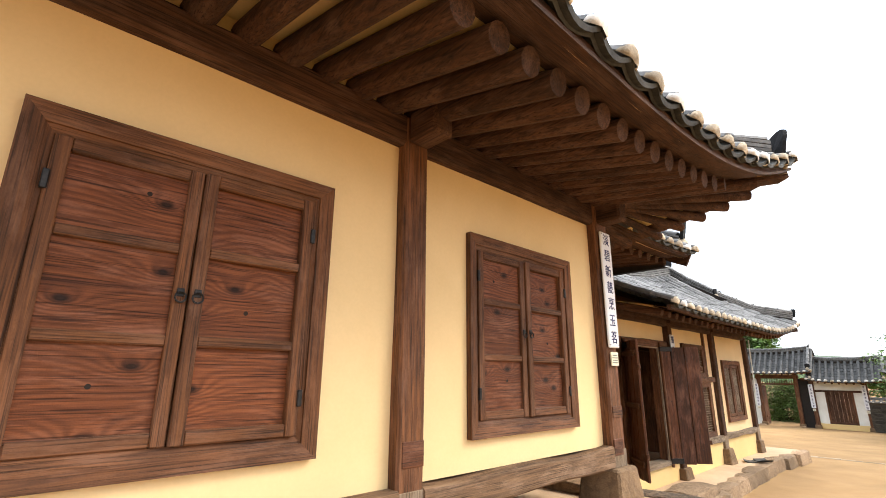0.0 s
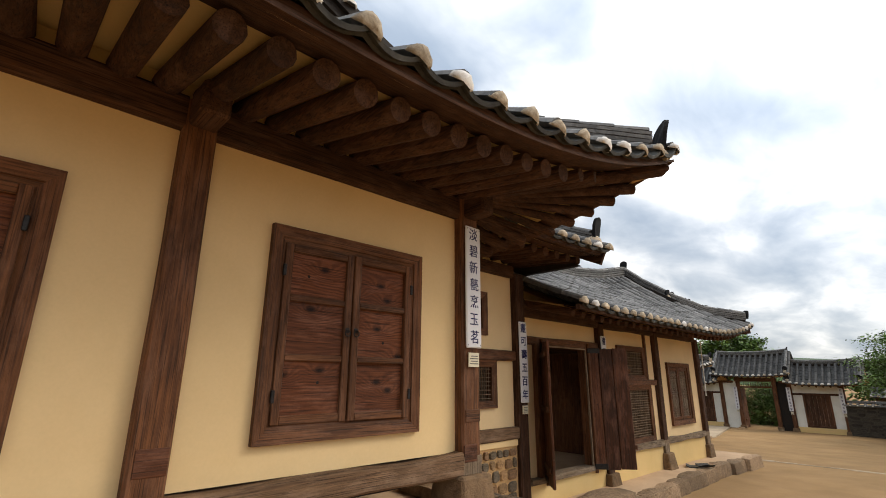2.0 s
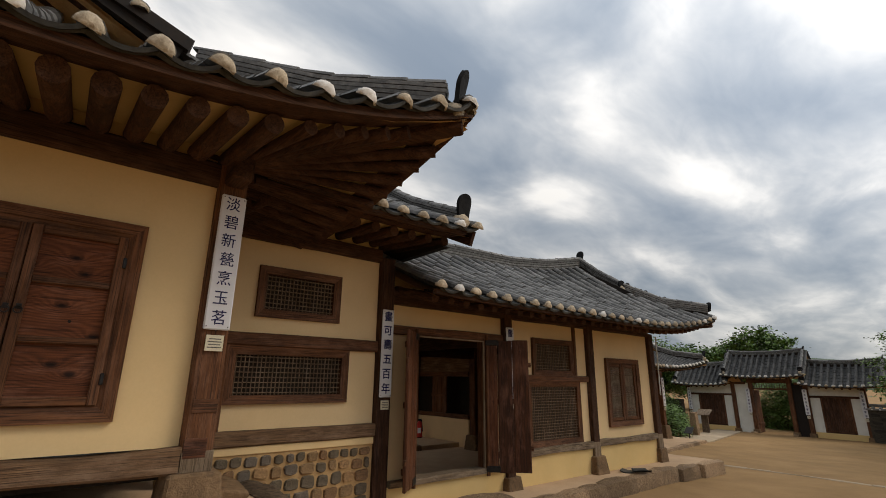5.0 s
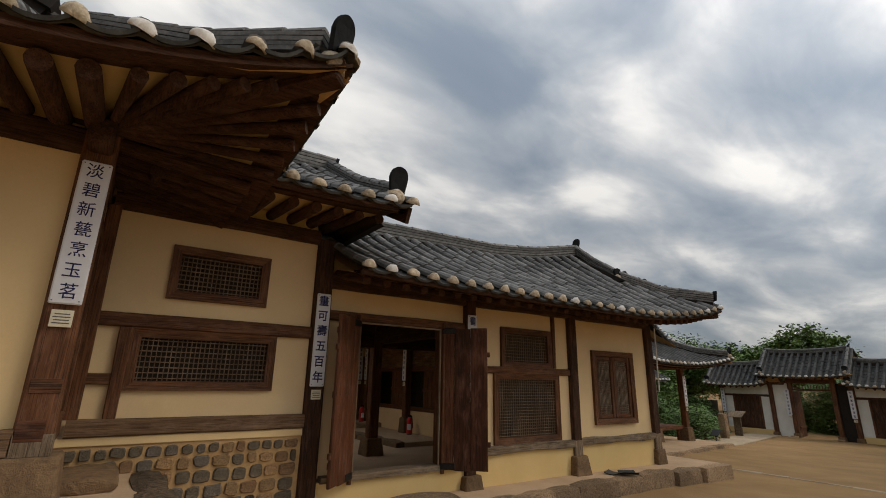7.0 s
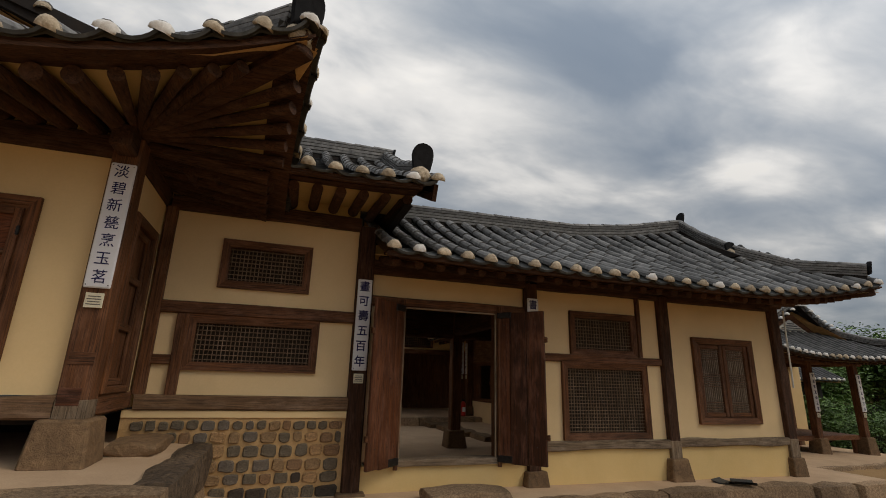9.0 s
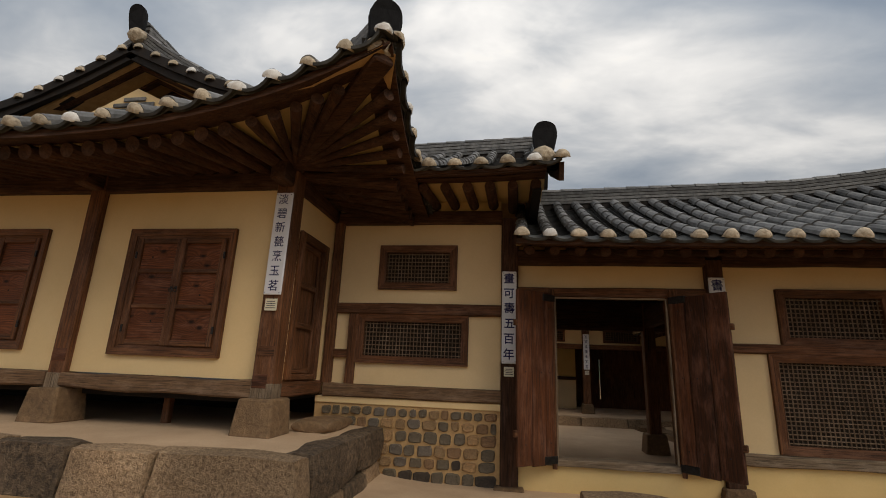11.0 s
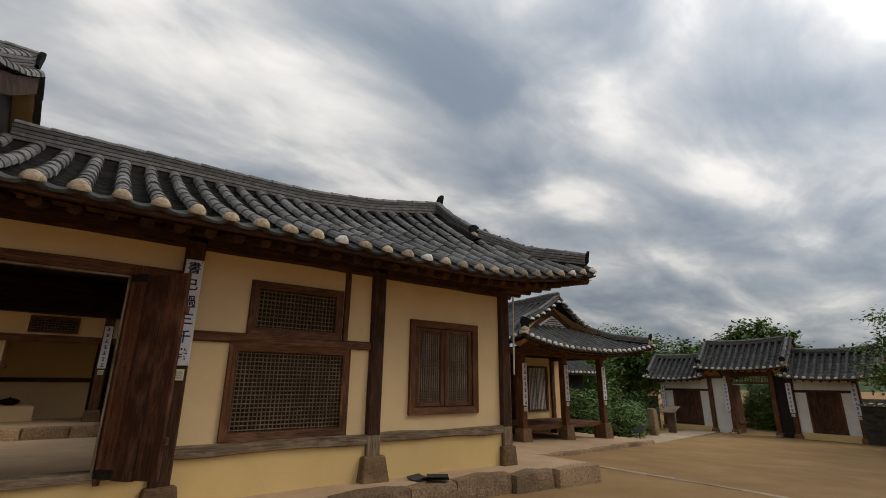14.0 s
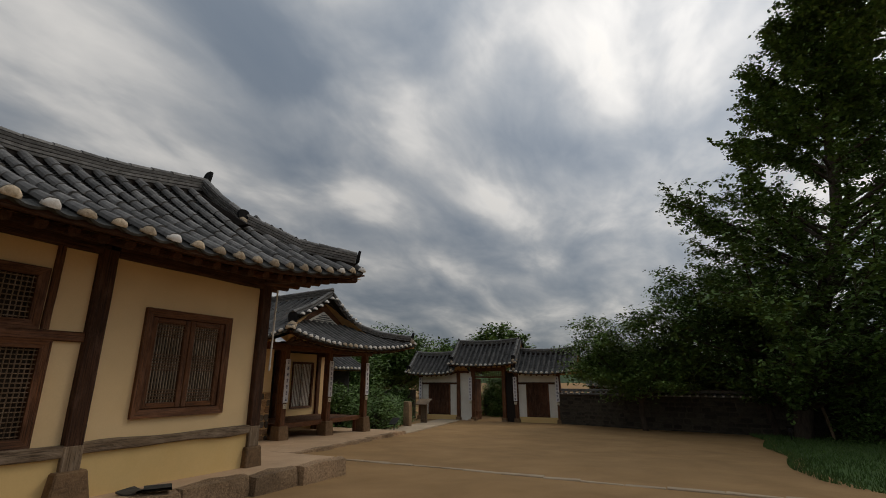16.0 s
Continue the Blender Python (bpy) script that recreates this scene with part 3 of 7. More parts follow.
part("repair_foot", Geo().box((-0.118, -0.12, 0.0), (0.118, 0.105, 0.15), 0.006), GREY["z"], col, "pale replaced foot of the column")
post(-0.58, 2.29, 1.2, 3.66, 0.2)
for x in (-0.58, 1.843, 4.28):
    cornerstone(x, 2.29, 0.84, 1.205, 0.44, 0.84)
beam((-3.0, 2.17, 1.2), (1.75, 2.37, 1.375), SILL, "weathered brown sill beam under the plaster", wave=0.03)
beam((1.935, 2.17, 1.2), (4.175, 2.37, 1.375), SILL, "weathered brown sill beam under the plaster", wave=0.03)
beam((-3.0, 2.2, 3.46), (1.75, 2.38, 3.68), AGED_SHADED)
beam((1.935, 2.2, 3.46), (4.17, 2.38, 3.68), AGED_SHADED)
beam((4.19, 2.39, 3.46), (4.37, 5.5, 3.68), AGED_SHADED)
beam((4.19, 2.39, 1.2), (4.37, 3.48, 1.375), WOOD)
wall_x("wall_3", -5.5, -0.68, 1.375, 3.47, 2.27, 0.12, PLASTER, "smooth beige plaster wall between dark columns")
# the ends of the cross beams, carried through the columns
for x in (-0.58, 1.843, 4.28):
    end = tagged(part("beam_end", Geo().box((-0.085, -0.26, 0), (0.085, 0.0, 0.22), 0.02), AGED_SHADED["y"]), "dark beam end standing out at a column head", "beam", kind="structure")
    end.matrix_basis = pose(x, 2.195, 3.47)
# plaster between the wall plates and the rafters
tagged(box("wall_60", (-3.0, 2.28, 3.66), (4.2, 2.36, 3.9), PLASTER_DEEP, bev=0.002), "plaster strip between the plate and the rafters", "wall", kind="structure")
tagged(box("wall_61", (4.25, 2.4, 3.66), (4.33, 4.6, 3.9), PLASTER_DEEP, bev=0.002), "plaster strip between the plate and the rafters", "wall", kind="structure")
tagged(box("wall_62", (4.35, 3.58, 3.6), (6.62, 3.66, 3.95), PLASTER_DEEP, bev=0.002), "plaster strip between the plate and the rafters", "wall", kind="structure")
tagged(box("wall_63", (6.8, 3.58, 3.06), (14.0, 3.66, 3.3), PLASTER_DEEP, bev=0.002), "plaster strip between the plate and the rafters", "wall", kind="structure")
# its side, with a narrow door
tagged(box("wall_4", (4.22, 2.4, 1.37), (4.34, 2.5, 3.47), PLASTER, bev=0.001), "narrow beige plaster strip beside a door", "wall", kind="structure")
tagged(box("wall_5", (4.22, 3.3, 1.2), (4.34, 3.72, 3.47), PLASTER, bev=0.001), "narrow beige plaster strip beside a door", "wall", kind="structure")
tagged(box("wall_6", (4.22, 2.5, 3.05), (4.34, 3.3, 3.47), PLASTER, bev=0.001), "beige plaster strip over a door", "wall", kind="structure")
# crawl space under the floor; its shade is put into a near-black colour
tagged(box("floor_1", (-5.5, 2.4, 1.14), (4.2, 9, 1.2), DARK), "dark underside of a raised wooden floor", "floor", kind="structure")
tagged(box("wall_7", (-5.5, 4.6, 0.8), (4.2, 4.7, 1.14), DARK), "back wall of the crawl space, coloured near-black for its shade", "wall", kind="structure")
solid("floor_prop", (2.9, 2.6, 0.85), (2.98, 2.68, 1.14), WOOD["z"], "thin wooden prop under the raised floor", "prop")

# the linking bay with two lattice windows
B1, B2 = (5.02, 6.05, 2.56, 3.14), (4.78, 6.22, 1.61, 2.215)
wall_x("wall_8", 4.46, 6.63, 1.34, 2.225, 3.55, 0.12, PLASTER_PALE, "beige plaster wall framed by dark timbers", [B2])
wall_x("wall_9", 4.46, 6.63, 2.37, 3.45, 3.55, 0.12, PLASTER_PALE, "beige plaster wall framed by dark timbers", [B1])
beam((4.4, 3.47, 1.18), (6.64, 3.67, 1.34), SILL, "weathered brown sill beam over the stone base")
beam((4.4, 3.49, 2.22), (6.64, 3.67, 2.37), WOOD, "dark brown rail across the plaster wall")
beam((4.4, 3.48, 3.44), (6.64, 3.67, 3.62), AGED_SHADED)
post(4.42, 3.54, 1.34, 3.46, 0.12, label="thin dark wooden post in the corner")
post(4.72, 3.545, 1.34, 2.22, 0.11, label="thin dark wooden post in a plaster wall")
beam((4.48, 3.5, 1.66), (4.665, 3.6, 1.76), WOOD, "short dark brown rail in a plaster wall", n=3)
tagged(box("wall_10", (4.3, 3.5, 1.1), (6.64, 3.68, 1.18), PLASTER), "plaster strip capping the stone base", "wall", kind="structure")
tagged(box("wall_11", (4.3, 3.52, 0.2), (6.64, 3.7, 1.1), MORTAR, bev=0.002), "base wall of field stones set in clay mortar", "wall", kind="structure")

# the low house with the gate
C_COLS = (6.74, 9.15, 11.52, 13.96)
W3, W4, W5 = (9.81, 10.98, 1.98, 2.61), (9.65, 11.13, 0.82, 1.87), (12.09, 13.36, 1.025, 2.34)
post(6.74, 3.56, 0.27, 3.5, 0.21, AGED_SHADED["z"], label="tall dark wooden column at the gate")
for x in C_COLS[1:]:
    z0 = 0.5 if x > 9.5 else 0.44
    col = post(x, 3.56, z0, 2.95, 0.19, AGED_SHADED["z"])
    if x > 9.5:
        part("worn_foot", Geo().box((-0.098, -0.1, 0.0), (0.098, 0.09, 0.3), 0.012), GREY["z"], col, "pale worn foot of the column")
cornerstone(6.74, 3.56, 0.2, 0.3, 0.4)
cornerstone(9.15, 3.56, 0.2, 0.45, 0.36, 0.8)
cornerstone(11.52, 3.56, 0.2, 0.55, 0.4, 0.78)
cornerstone(13.96, 3.56, 0.15, 0.51, 0.32, 0.85)
DOOR_C = (7.3, 8.58, 0.62, 2.48)
wall_x("wall_12", 6.84, 9.06, 2.6, 2.9, 3.56, 0.1, PLASTER_PALE, "beige plaster strip over the gate")
wall_x("wall_13", 6.84, 9.06, 0.2, 0.56, 3.52, 0.14, PLASTER_DEEP, "yellow plaster base below the gate's threshold")
wall_x("wall_14", 9.24, 11.43, 1.98, 2.9, 3.55, 0.12, PLASTER_PALE, "beige plaster wall framed by dark timbers", [W3])
wall_x("wall_15", 9.24, 11.43, 0.8, 1.87, 3.55, 0.12, PLASTER_PALE, "beige plaster wall framed by dark timbers", [W4])
wall_x("wall_16", 9.24, 11.43, 0.2, 0.7, 3.52, 0.14, PLASTER_DEEP, "yellow plaster base of the low house")
wall_x("wall_17", 11.61, 13.87, 0.8, 2.92, 3.55, 0.12, PLASTER_PALE, "beige plaster wall framed by dark timbers", [W5])
wall_x("wall_18", 11.61, 13.87, 0.15, 0.7, 3.52, 0.14, PLASTER_DEEP, "yellow plaster base of the low house")
tagged(box("wall_19", (13.9, 3.65, 0.15), (14.02, 7.4, 2.9), PLASTER, bev=0.002), "beige plaster end wall of the low house", "wall", kind="structure")
beam((9.24, 3.47, 0.69), (11.43, 3.64, 0.81), GREY, "split weathered grey sill beam", wave=0.03)
beam((11.61, 3.47, 0.7), (13.87, 3.64, 0.81), GREY, "split weathered grey sill beam", wave=0.03)
beam((9.24, 3.5, 1.87), (11.43, 3.66, 1.98), WOOD, "dark brown rail across the plaster wall")
post(11.05, 3.545, 1.98, 2.9, 0.07, label="thin dark wooden post in a plaster wall")
for a, b in zip(C_COLS, C_COLS[1:]):
    beam((a + 0.1, 3.47, 2.885), (b - 0.09, 3.68, 3.08), AGED_SHADED)
post(7.22, 3.58, 0.56, 2.6, 0.13, label="dark wooden jamb of the gate", d=0.16, name="door_jamb")
post(8.66, 3.58, 0.56, 2.6, 0.13, label="dark wooden jamb of the gate", d=0.16, name="door_jamb")
beam((6.84, 3.5, 2.48), (9.06, 3.68, 2.61), WOOD, "dark wooden lintel over the gate")
beam((6.9, 3.47, 0.55), (9.0, 3.7, 0.63), GREY, "worn grey wooden threshold of the gate")
for nm, lo, hi in (("trim", (7.283, 3.485, 0.63), (7.305, 3.515, 2.48)), ("trim", (8.575, 3.485, 0.63), (8.597, 3.515, 2.48)), ("trim", (7.306, 3.487, 2.462), (8.574, 3.513, 2.484))):
    tagged(box(nm, lo, hi, GREY["x" if hi[0] - lo[0] > 1 else "z"], bev=0.003), "thin weathered grey strip round the gate opening", "trim", kind="structure")
wall_x("wall_20", 6.84, 7.16, 0.6, 2.5, 3.58, 0.08, PLASTER_PALE, "narrow plaster strip beside the gate")
wall_x("wall_21", 8.72, 9.06, 0.6, 2.5, 3.58, 0.08, PLASTER_PALE, "narrow plaster strip beside the gate")

# ---- roofs ----
TILE_L, TILE_R = 0.34, 0.075


def half_round(r0, r1, length, n=6):
    g = Geo()
    ring = lambda x, r: [(x, -r * math.cos(math.pi * i / n), r * math.sin(math.pi * i / n)) for i in range(n + 1)]
    return g.convex(ring(0, r0) + ring(length, r1), [(i, i + 1, n + 2 + i, n + 1 + i) for i in range(n)] + [tuple(range(n + 1)), tuple(range(n + 1, 2 * n + 2)), (0, n, 2 * n + 1, n + 1)])


COVER_MESH = half_round(TILE_R * 1.03, TILE_R * 0.84, TILE_L + 0.03).mesh("cover_tile", TILE, False)


def plug_mesh(mat, seed):
    """A rounded lump of lime that closes the lowest cover tile."""
    rnd = random.Random(seed)
    g, n = Geo(), 8
    for k, (x, s) in enumerate(((0.02, 1.06), (-0.02, 1.08), (-0.045, 0.85), (-0.058, 0.45))):
        g.v += [(x + rnd.uniform(-.006, .006), -s * TILE_R * math.cos(math.pi * i / n) * rnd.uniform(.94, 1.06), s * TILE_R * math.sin(math.pi * i / n) * rnd.uniform(.92, 1.1) - 0.012) for i in range(n + 1)]
    w = n + 1
    g.f = [(k * w + i, k * w + i + 1, (k + 1) * w + i + 1, (k + 1) * w + i) for k in range(3) for i in range(n)]
    g.f += [tuple(3 * w + i for i in range(w)), tuple(k * w for k in range(4)), tuple(k * w + n for k in range(4))[::-1]]
    return g.mesh("lime_plug", mat, True)


PLUGS = [plug_mesh(LIME, 1), plug_mesh(LIME, 2), plug_mesh(LIME, 3), plug_mesh(LIME_WHITE, 4)]


def pan_mesh(width, sag=0.055, thick=0.028, length=0.3, n=6):
    """A curved under tile, hollow side up."""
    g = Geo()
    for x in (0, length):
        for dz in (0, thick):
            g.v += [(x, width * (i / n - 0.5), dz - sag * (1 - (2 * i / n - 1) ** 2)) for i in range(n + 1)]
    w = n + 1
    for i in range(n):
        g.f += [(i, i + 1, 2 * w + i + 1, 2 * w + i), (w + i, 3 * w + i, 3 * w + i + 1, w + i + 1), (i, w + i, w + i + 1, i + 1), (2 * w + i, 2 * w + i + 1, 3 * w + i + 1, 3 * w + i)]
    return g.mesh("under_tile", EDGE_TILE, False)


def slope_point(E, T, u, v):
    a, b = Vector(E(u)), Vector(T(u))
    p = a.lerp(b, v)
    p.z = lerp(a.z, b.z, v * (0.82 + 0.18 * v))
    return p


def roof_slope(roof, E, T, u0, u1, pitch, vtop=lambda u: 1.0, single=True, plugs=PLUGS, edge=True, plug_scale=1.0, seed=5, laps=0.16, tiles=True):
    """One tiled slope: rows of cover tiles with lime plugs, hollow under tiles between them, and a bed."""
    rnd = random.Random(seed)
    n = max(1, round(abs(u1 - u0) / pitch))
    du = (u1 - u0) / n
    P = lambda u, v: slope_point(E, T, u, v)
    along = (P(u0 + du, 0.3) - P(u0, 0.3)).normalized()
    joined, pans, bed = Geo(), Geo(), Geo()
    pan = pan_mesh(abs(du) * 0.98)
    for k in range(n + 1):
        u = u0 + du * k
        vt = min(1.0, vtop(u))
        full = (P(u, 1) - P(u, 0)).length
        if vt * full < 0.1:
            continue
        count = max(1, round(vt * full / TILE_L))
        for i in range(count):
            a, b = P(u, vt * i / count), P(u, vt * (i + 1) / count)
            nrm = (b - a).cross(along)
            nrm = nrm if nrm.z > 0 else -nrm
            j = Vector((rnd.uniform(-.006, .006), rnd.uniform(-.006, .006), rnd.uniform(-.004, .008)))
            m = axes(a + j + nrm.normalized() * (0.012 + 0.006 * rnd.random()), b - a, nrm) @ Matrix.Diagonal(((b - a).length / TILE_L, 1, 1, 1))
            if single and tiles:
                piece("cover_tile", COVER_MESH, roof, m)
            else:
                s = half_round(TILE_R, TILE_R * 0.92, TILE_L, 4)
                joined.add(s.v, s.f, m)
            if i == 0 and plugs:
                piece("lime_plug", rnd.choice(plugs), roof, axes(a + nrm.normalized() * 0.015, b - a, nrm) @ Matrix.Diagonal((1, rnd.uniform(.92, 1.08) * plug_scale, rnd.uniform(.92, 1.1) * plug_scale, 1)))
    for k in range(n):
        u = u0 + du * (k + 0.5)
        vt = min(1.0, vtop(u))
        full = (P(u, 1) - P(u, 0)).length
        a, b = P(u, 0), P(u, 0.05)
        nrm = (b - a).cross(along)
        nrm = nrm.normalized() if nrm.z > 0 else -nrm.normalized()
        if edge:
            back = (b - a).normalized()
            dirx = P(u0 + du * (k + 1), 0) - P(u0 + du * k, 0)
            side = dirx if nrm.cross(back).dot(dirx) > 0 else -dirx
            m = axes(a - back * 0.045, back, back.cross(side))
            piece("edge_tile", pan, roof, m)
        steps = max(1, int(vt * full / laps))
        for i in range(steps):
            va, vb = vt * i / steps, vt * (i + 1) / steps
            q = []
            for v, lift in ((va, 0.0), (vb, -0.016)):
                l0, l1 = P(u - du / 2, v), P(u + du / 2, v)
                for c in (0, 0.25, 0.5, 0.75, 1):
                    q.append(l0.lerp(l1, c) + nrm * (lift - 0.045 * (1 - (2 * c - 1) ** 2)))
            q += [p - nrm * 0.03 for p in q[:5]]
            pans.add(q, [(c, c + 1, 6 + c, 5 + c) for c in range(4)] + [(c + 1, c, 10 + c, 11 + c) for c in range(4)])
    seg = max(2, n // 2)
    for k in range(seg + 1):
        u = u0 + (u1 - u0) * k / seg
        vt = min(1.0, max(0.02, vtop(u)))
        for i in range(7):
            p = P(u, max(0.05, vt * i / 6) if vt > 0.1 else vt * i / 6)
            bed.v += [tuple(p - Vector((0, 0, 0.115))), tuple(p - Vector((0, 0, 0.15)))]
    for k in range(seg):
        for i in range(6):
            for s in (0, 1):
                q = (k * 14 + 2 * i + s, (k + 1) * 14 + 2 * i + s, (k + 1) * 14 + 2 * i + 2 + s, k * 14 + 2 * i + 2 + s)
                bed.f.append(q if s else q[::-1])
    part("roof_bed", bed, MORTAR, roof)
    if pans.f:
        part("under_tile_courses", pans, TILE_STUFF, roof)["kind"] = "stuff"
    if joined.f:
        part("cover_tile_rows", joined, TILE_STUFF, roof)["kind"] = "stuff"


def eaves(roof, E, W, us, r=0.055, reach=0.9, fascia=True, soffit=True, drop=0.1, wall_in=0.05, back=0.25, ends=None, root=1.0):
    """Round rafters that run out from the wall plate to the eave, plaster between them, and the board along the edge."""
    for u in us:
        e, w = Vector(E(u)) - Vector((0, 0, drop + r)), Vector(W(u))
        d = (e - w)
        g = Geo().rod(w - d.normalized() * back, w + d * reach, root * r * 1.1 * random.uniform(0.92, 1.08), r * random.uniform(0.94, 1.06), 12)
        part("rafter", g, AGED_SHADED["y"] if abs(d.y) > abs(d.x) else AGED_SHADED["x"], roof, smooth=False)
    lo, hi = min(us) if ends is None else ends[0], max(us) if ends is None else ends[1]
    n = 40
    if soffit:
        g = Geo()
        for k in range(n + 1):
            u = lerp(lo, hi, k / n)
            e, w = Vector(E(u)) - Vector((0, 0, drop - 0.03)), Vector(W(u)) + Vector((0, 0, r * 1.0))
            g.v += [tuple(w.lerp(e, -0.1)), tuple(w.lerp(e, 0.5)), tuple(w.lerp(e, 0.96))]
        g.f = [(k * 3 + j, k * 3 + j + 1, k * 3 + j + 4, k * 3 + j + 3) for k in range(n) for j in (0, 1)]
        part("soffit", g, PLASTER_DEEP, roof, "beige plaster between the rafters")
        # plank over the rafter ends
        g = Geo()
        for k in range(n + 1):
            u = lerp(lo, hi, k / n)
            e, w = Vector(E(u)) - Vector((0, 0, drop - 0.03)), Vector(W(u)) + Vector((0, 0, r * 1.0))
            a, b = w.lerp(e, reach - 0.05) - Vector((0, 0, 0.012)), w.lerp(e, 0.985) - Vector((0, 0, 0.012))
            g.v += [tuple(a), tuple(b), tuple(b + Vector((0, 0, 0.03))), tuple(a + Vector((0, 0, 0.03)))]
        g.f = [(k * 4 + j, k * 4 + (j + 1) % 4, (k + 1) * 4 + (j + 1) % 4, (k + 1) * 4 + j) for k in range(n) for j in range(4)]
        part("eave_plank", g, AGED_SHADED["x"], roof, "brown plank over the rafter ends")
    if fascia:
        pts = [Vector(E(lerp(lo, hi, k / n))).lerp(Vector(W(lerp(lo, hi, k / n))), 0.05) - Vector((0, 0, 0.065)) for k in range(n + 1)]
        part("eave_board", Geo().sweep(pts, [(-0.03, -0.03), (0.03, -0.03), (0.03, 0.03), (-0.03, 0.03)]), AGED_SHADED["x"], roof, "brown board along the eave")


def ridge(roof, pts, h=0.22, w=0.2, layers=4, n=24, top=True, seed=3, single=True):
    """A ridge of stacked thin tiles with a row of cover tiles on top."""
    rnd = random.Random(seed)
    pts = [Vector(p) for p in pts]
    lens = [0]
    for a, b in zip(pts, pts[1:]):
        lens.append(lens[-1] + (b - a).length)

    def at(s):
        for i in range(len(pts) - 1):
            if s <= lens[i + 1] or i == len(pts) - 2:
                return pts[i].lerp(pts[i + 1], (s - lens[i]) / (lens[i + 1] - lens[i]))
    line = [at(lens[-1] * i / n) for i in range(n + 1)]
    for k in range(layers):
        z0, z1 = h * k / layers, h * (k + 0.72) / layers
        ww = w * (0.5 - 0.03 * k) + rnd.uniform(-.006, .006)
        part("ridge_course", Geo().sweep([p + Vector((0, 0, 0.008 * noise.noise(p * 3 + Vector((k, 0, 0))))) for p in line], [(-ww, z0), (-ww * 1.04, z1), (ww * 1.04, z1), (ww, z0)]), TILE, roof)
    part("ridge_core", Geo().sweep(line, [(-w * 0.4, -0.12), (-w * 0.4, h * 0.97), (w * 0.4, h * 0.97), (w * 0.4, -0.12)]), DARK, roof)
    if top:
        count = max(2, round(lens[-1] / TILE_L))
        for i in range(count):
            a, b = at(lens[-1] * i / count) + Vector((0, 0, h)), at(lens[-1] * (i + 1) / count) + Vector((0, 0, h))
            piece("ridge_tile", COVER_MESH, roof, axes(a, b - a, Vector((0, 0, 1))) @ Matrix.Diagonal(((b - a).length / TILE_L, 1.1, 0.85, 1)))


def ridge_end(roof, at, facing, h=0.34, w=0.26, lump=True):
    """The upright rounded end tile of a hip, with lime packed under it."""
    f = Vector(facing).normalized()
    m = axes(Vector(at), f, Vector((0, 0, 1)))
    g, n = Geo(), 10
    prof = [(-w * 0.4, 0), (w * 0.4, 0), (w * 0.5, h * 0.5), (w * 0.49, h * 0.66)] + [(w * 0.46 * math.cos(math.pi * i / n), h * 0.68 + h * 0.32 * math.sin(math.pi * i / n) ** 0.8) for i in range(1, n)] + [(-w * 0.49, h * 0.66), (-w * 0.5, h * 0.5)]
    k = len(prof)
    verts = [(0.018 + 0.7 * z * z, y, z) for y, z in prof] + [(-0.022 + 0.7 * z * z, y, z) for y, z in prof]
    g.add(verts, [tuple(range(k)), tuple(range(k, 2 * k))[::-1]] + [(i, k + i, k + (i + 1) % k, (i + 1) % k) for i in range(k)], m)
    part("end_tile", g, END_TILE, roof, "dark grey rounded end tile")
    if lump:
        bm = bmesh.new()
        bmesh.ops.create_icosphere(bm, subdivisions=2, radius=1)
        for v in bm.verts:
            v.co = m @ (Vector((v.co.x * 0.11 - 0.03, v.co.y * w * 0.48, v.co.z * 0.11 - 0.06)) * (1 + 0.15 * noise.noise(v.co * 2 + Vector(at))))
        me = bpy.data.meshes.new("lime_lump")
        bm.to_mesh(me)
        bm.free()
        me.materials.append(LIME)
        part("lime_lump", me, LIME, roof, "cracked lime packed under the end tile")


# roof of the tall wing: a gable to the yard over hipped eaves
AX, AH = 1.84, 4.02
riseA = lambda u: 0.65 * min(1.05, abs(u)) ** 2.6
EA = lambda x: (x, 0.89 - 0.16 * min(1, abs(x - AX) / AH) ** 3, 3.6 + riseA((x - AX) / AH))
TA = lambda x: (x, 2.7, 4.75)
EAE = lambda y: (5.68 + 0.16 * min(1, abs(y - 4.75) / AH) ** 3, y, 3.6 + riseA((y - 4.75) / AH))
TAE = lambda y: (AX, y, 5.5)
WA = lambda x: (max(-0.55, min(4.3, x)), 2.26, 3.73)
WAE = lambda y: (4.3, max(2.26, y), 3.73)
roof_a = thing("roof_1", (0, 0, 0), "hipped and gabled roof of dark grey tiles with lime plugs", "roof", kind="structure")
eaves(roof_a, EA, WA, [-1.9 + 0.235 * i for i in range(27)], r=0.074, drop=0.14, reach=0.84, ends=(-2.1, 5.82))
eaves(roof_a, EA, WA, [4.5, 4.76, 5.01, 5.25, 5.48], r=0.056, drop=0.14, reach=0.84, fascia=False, soffit=False, root=0.4)
part("hip_rafter", Geo().box((-0.2, -0.09, -0.1), (2.05, 0.09, 0.1), 0.015, axes(Vector((4.3, 2.27, 3.78)), Vector((1.4, -1.4, 0.3)), Vector((0, 0, 1)))), AGED_SHADED["x"], roof_a)
eaves(roof_a, EAE, WAE, [2.46 + 0.25 * i for i in range(8)], r=0.07, drop=0.14, reach=0.84, ends=(0.76, 4.2))
eaves(roof_a, EAE, WAE, [1.08, 1.32, 1.58, 1.84, 2.12], r=0.056, drop=0.14, reach=0.93, fascia=False, soffit=False, root=0.4)
roof_slope(roof_a, EA, TA, AX - 3.9, AX + 3.9, 0.325, lambda x: (AH - abs(x - AX)) / 2.0 if abs(x - AX) > 2 else 1, single=True)
roof_slope(roof_a, EAE, TAE, 0.86, 2.2, 0.325, lambda y: (y - 0.72) / 4.0, single=True)
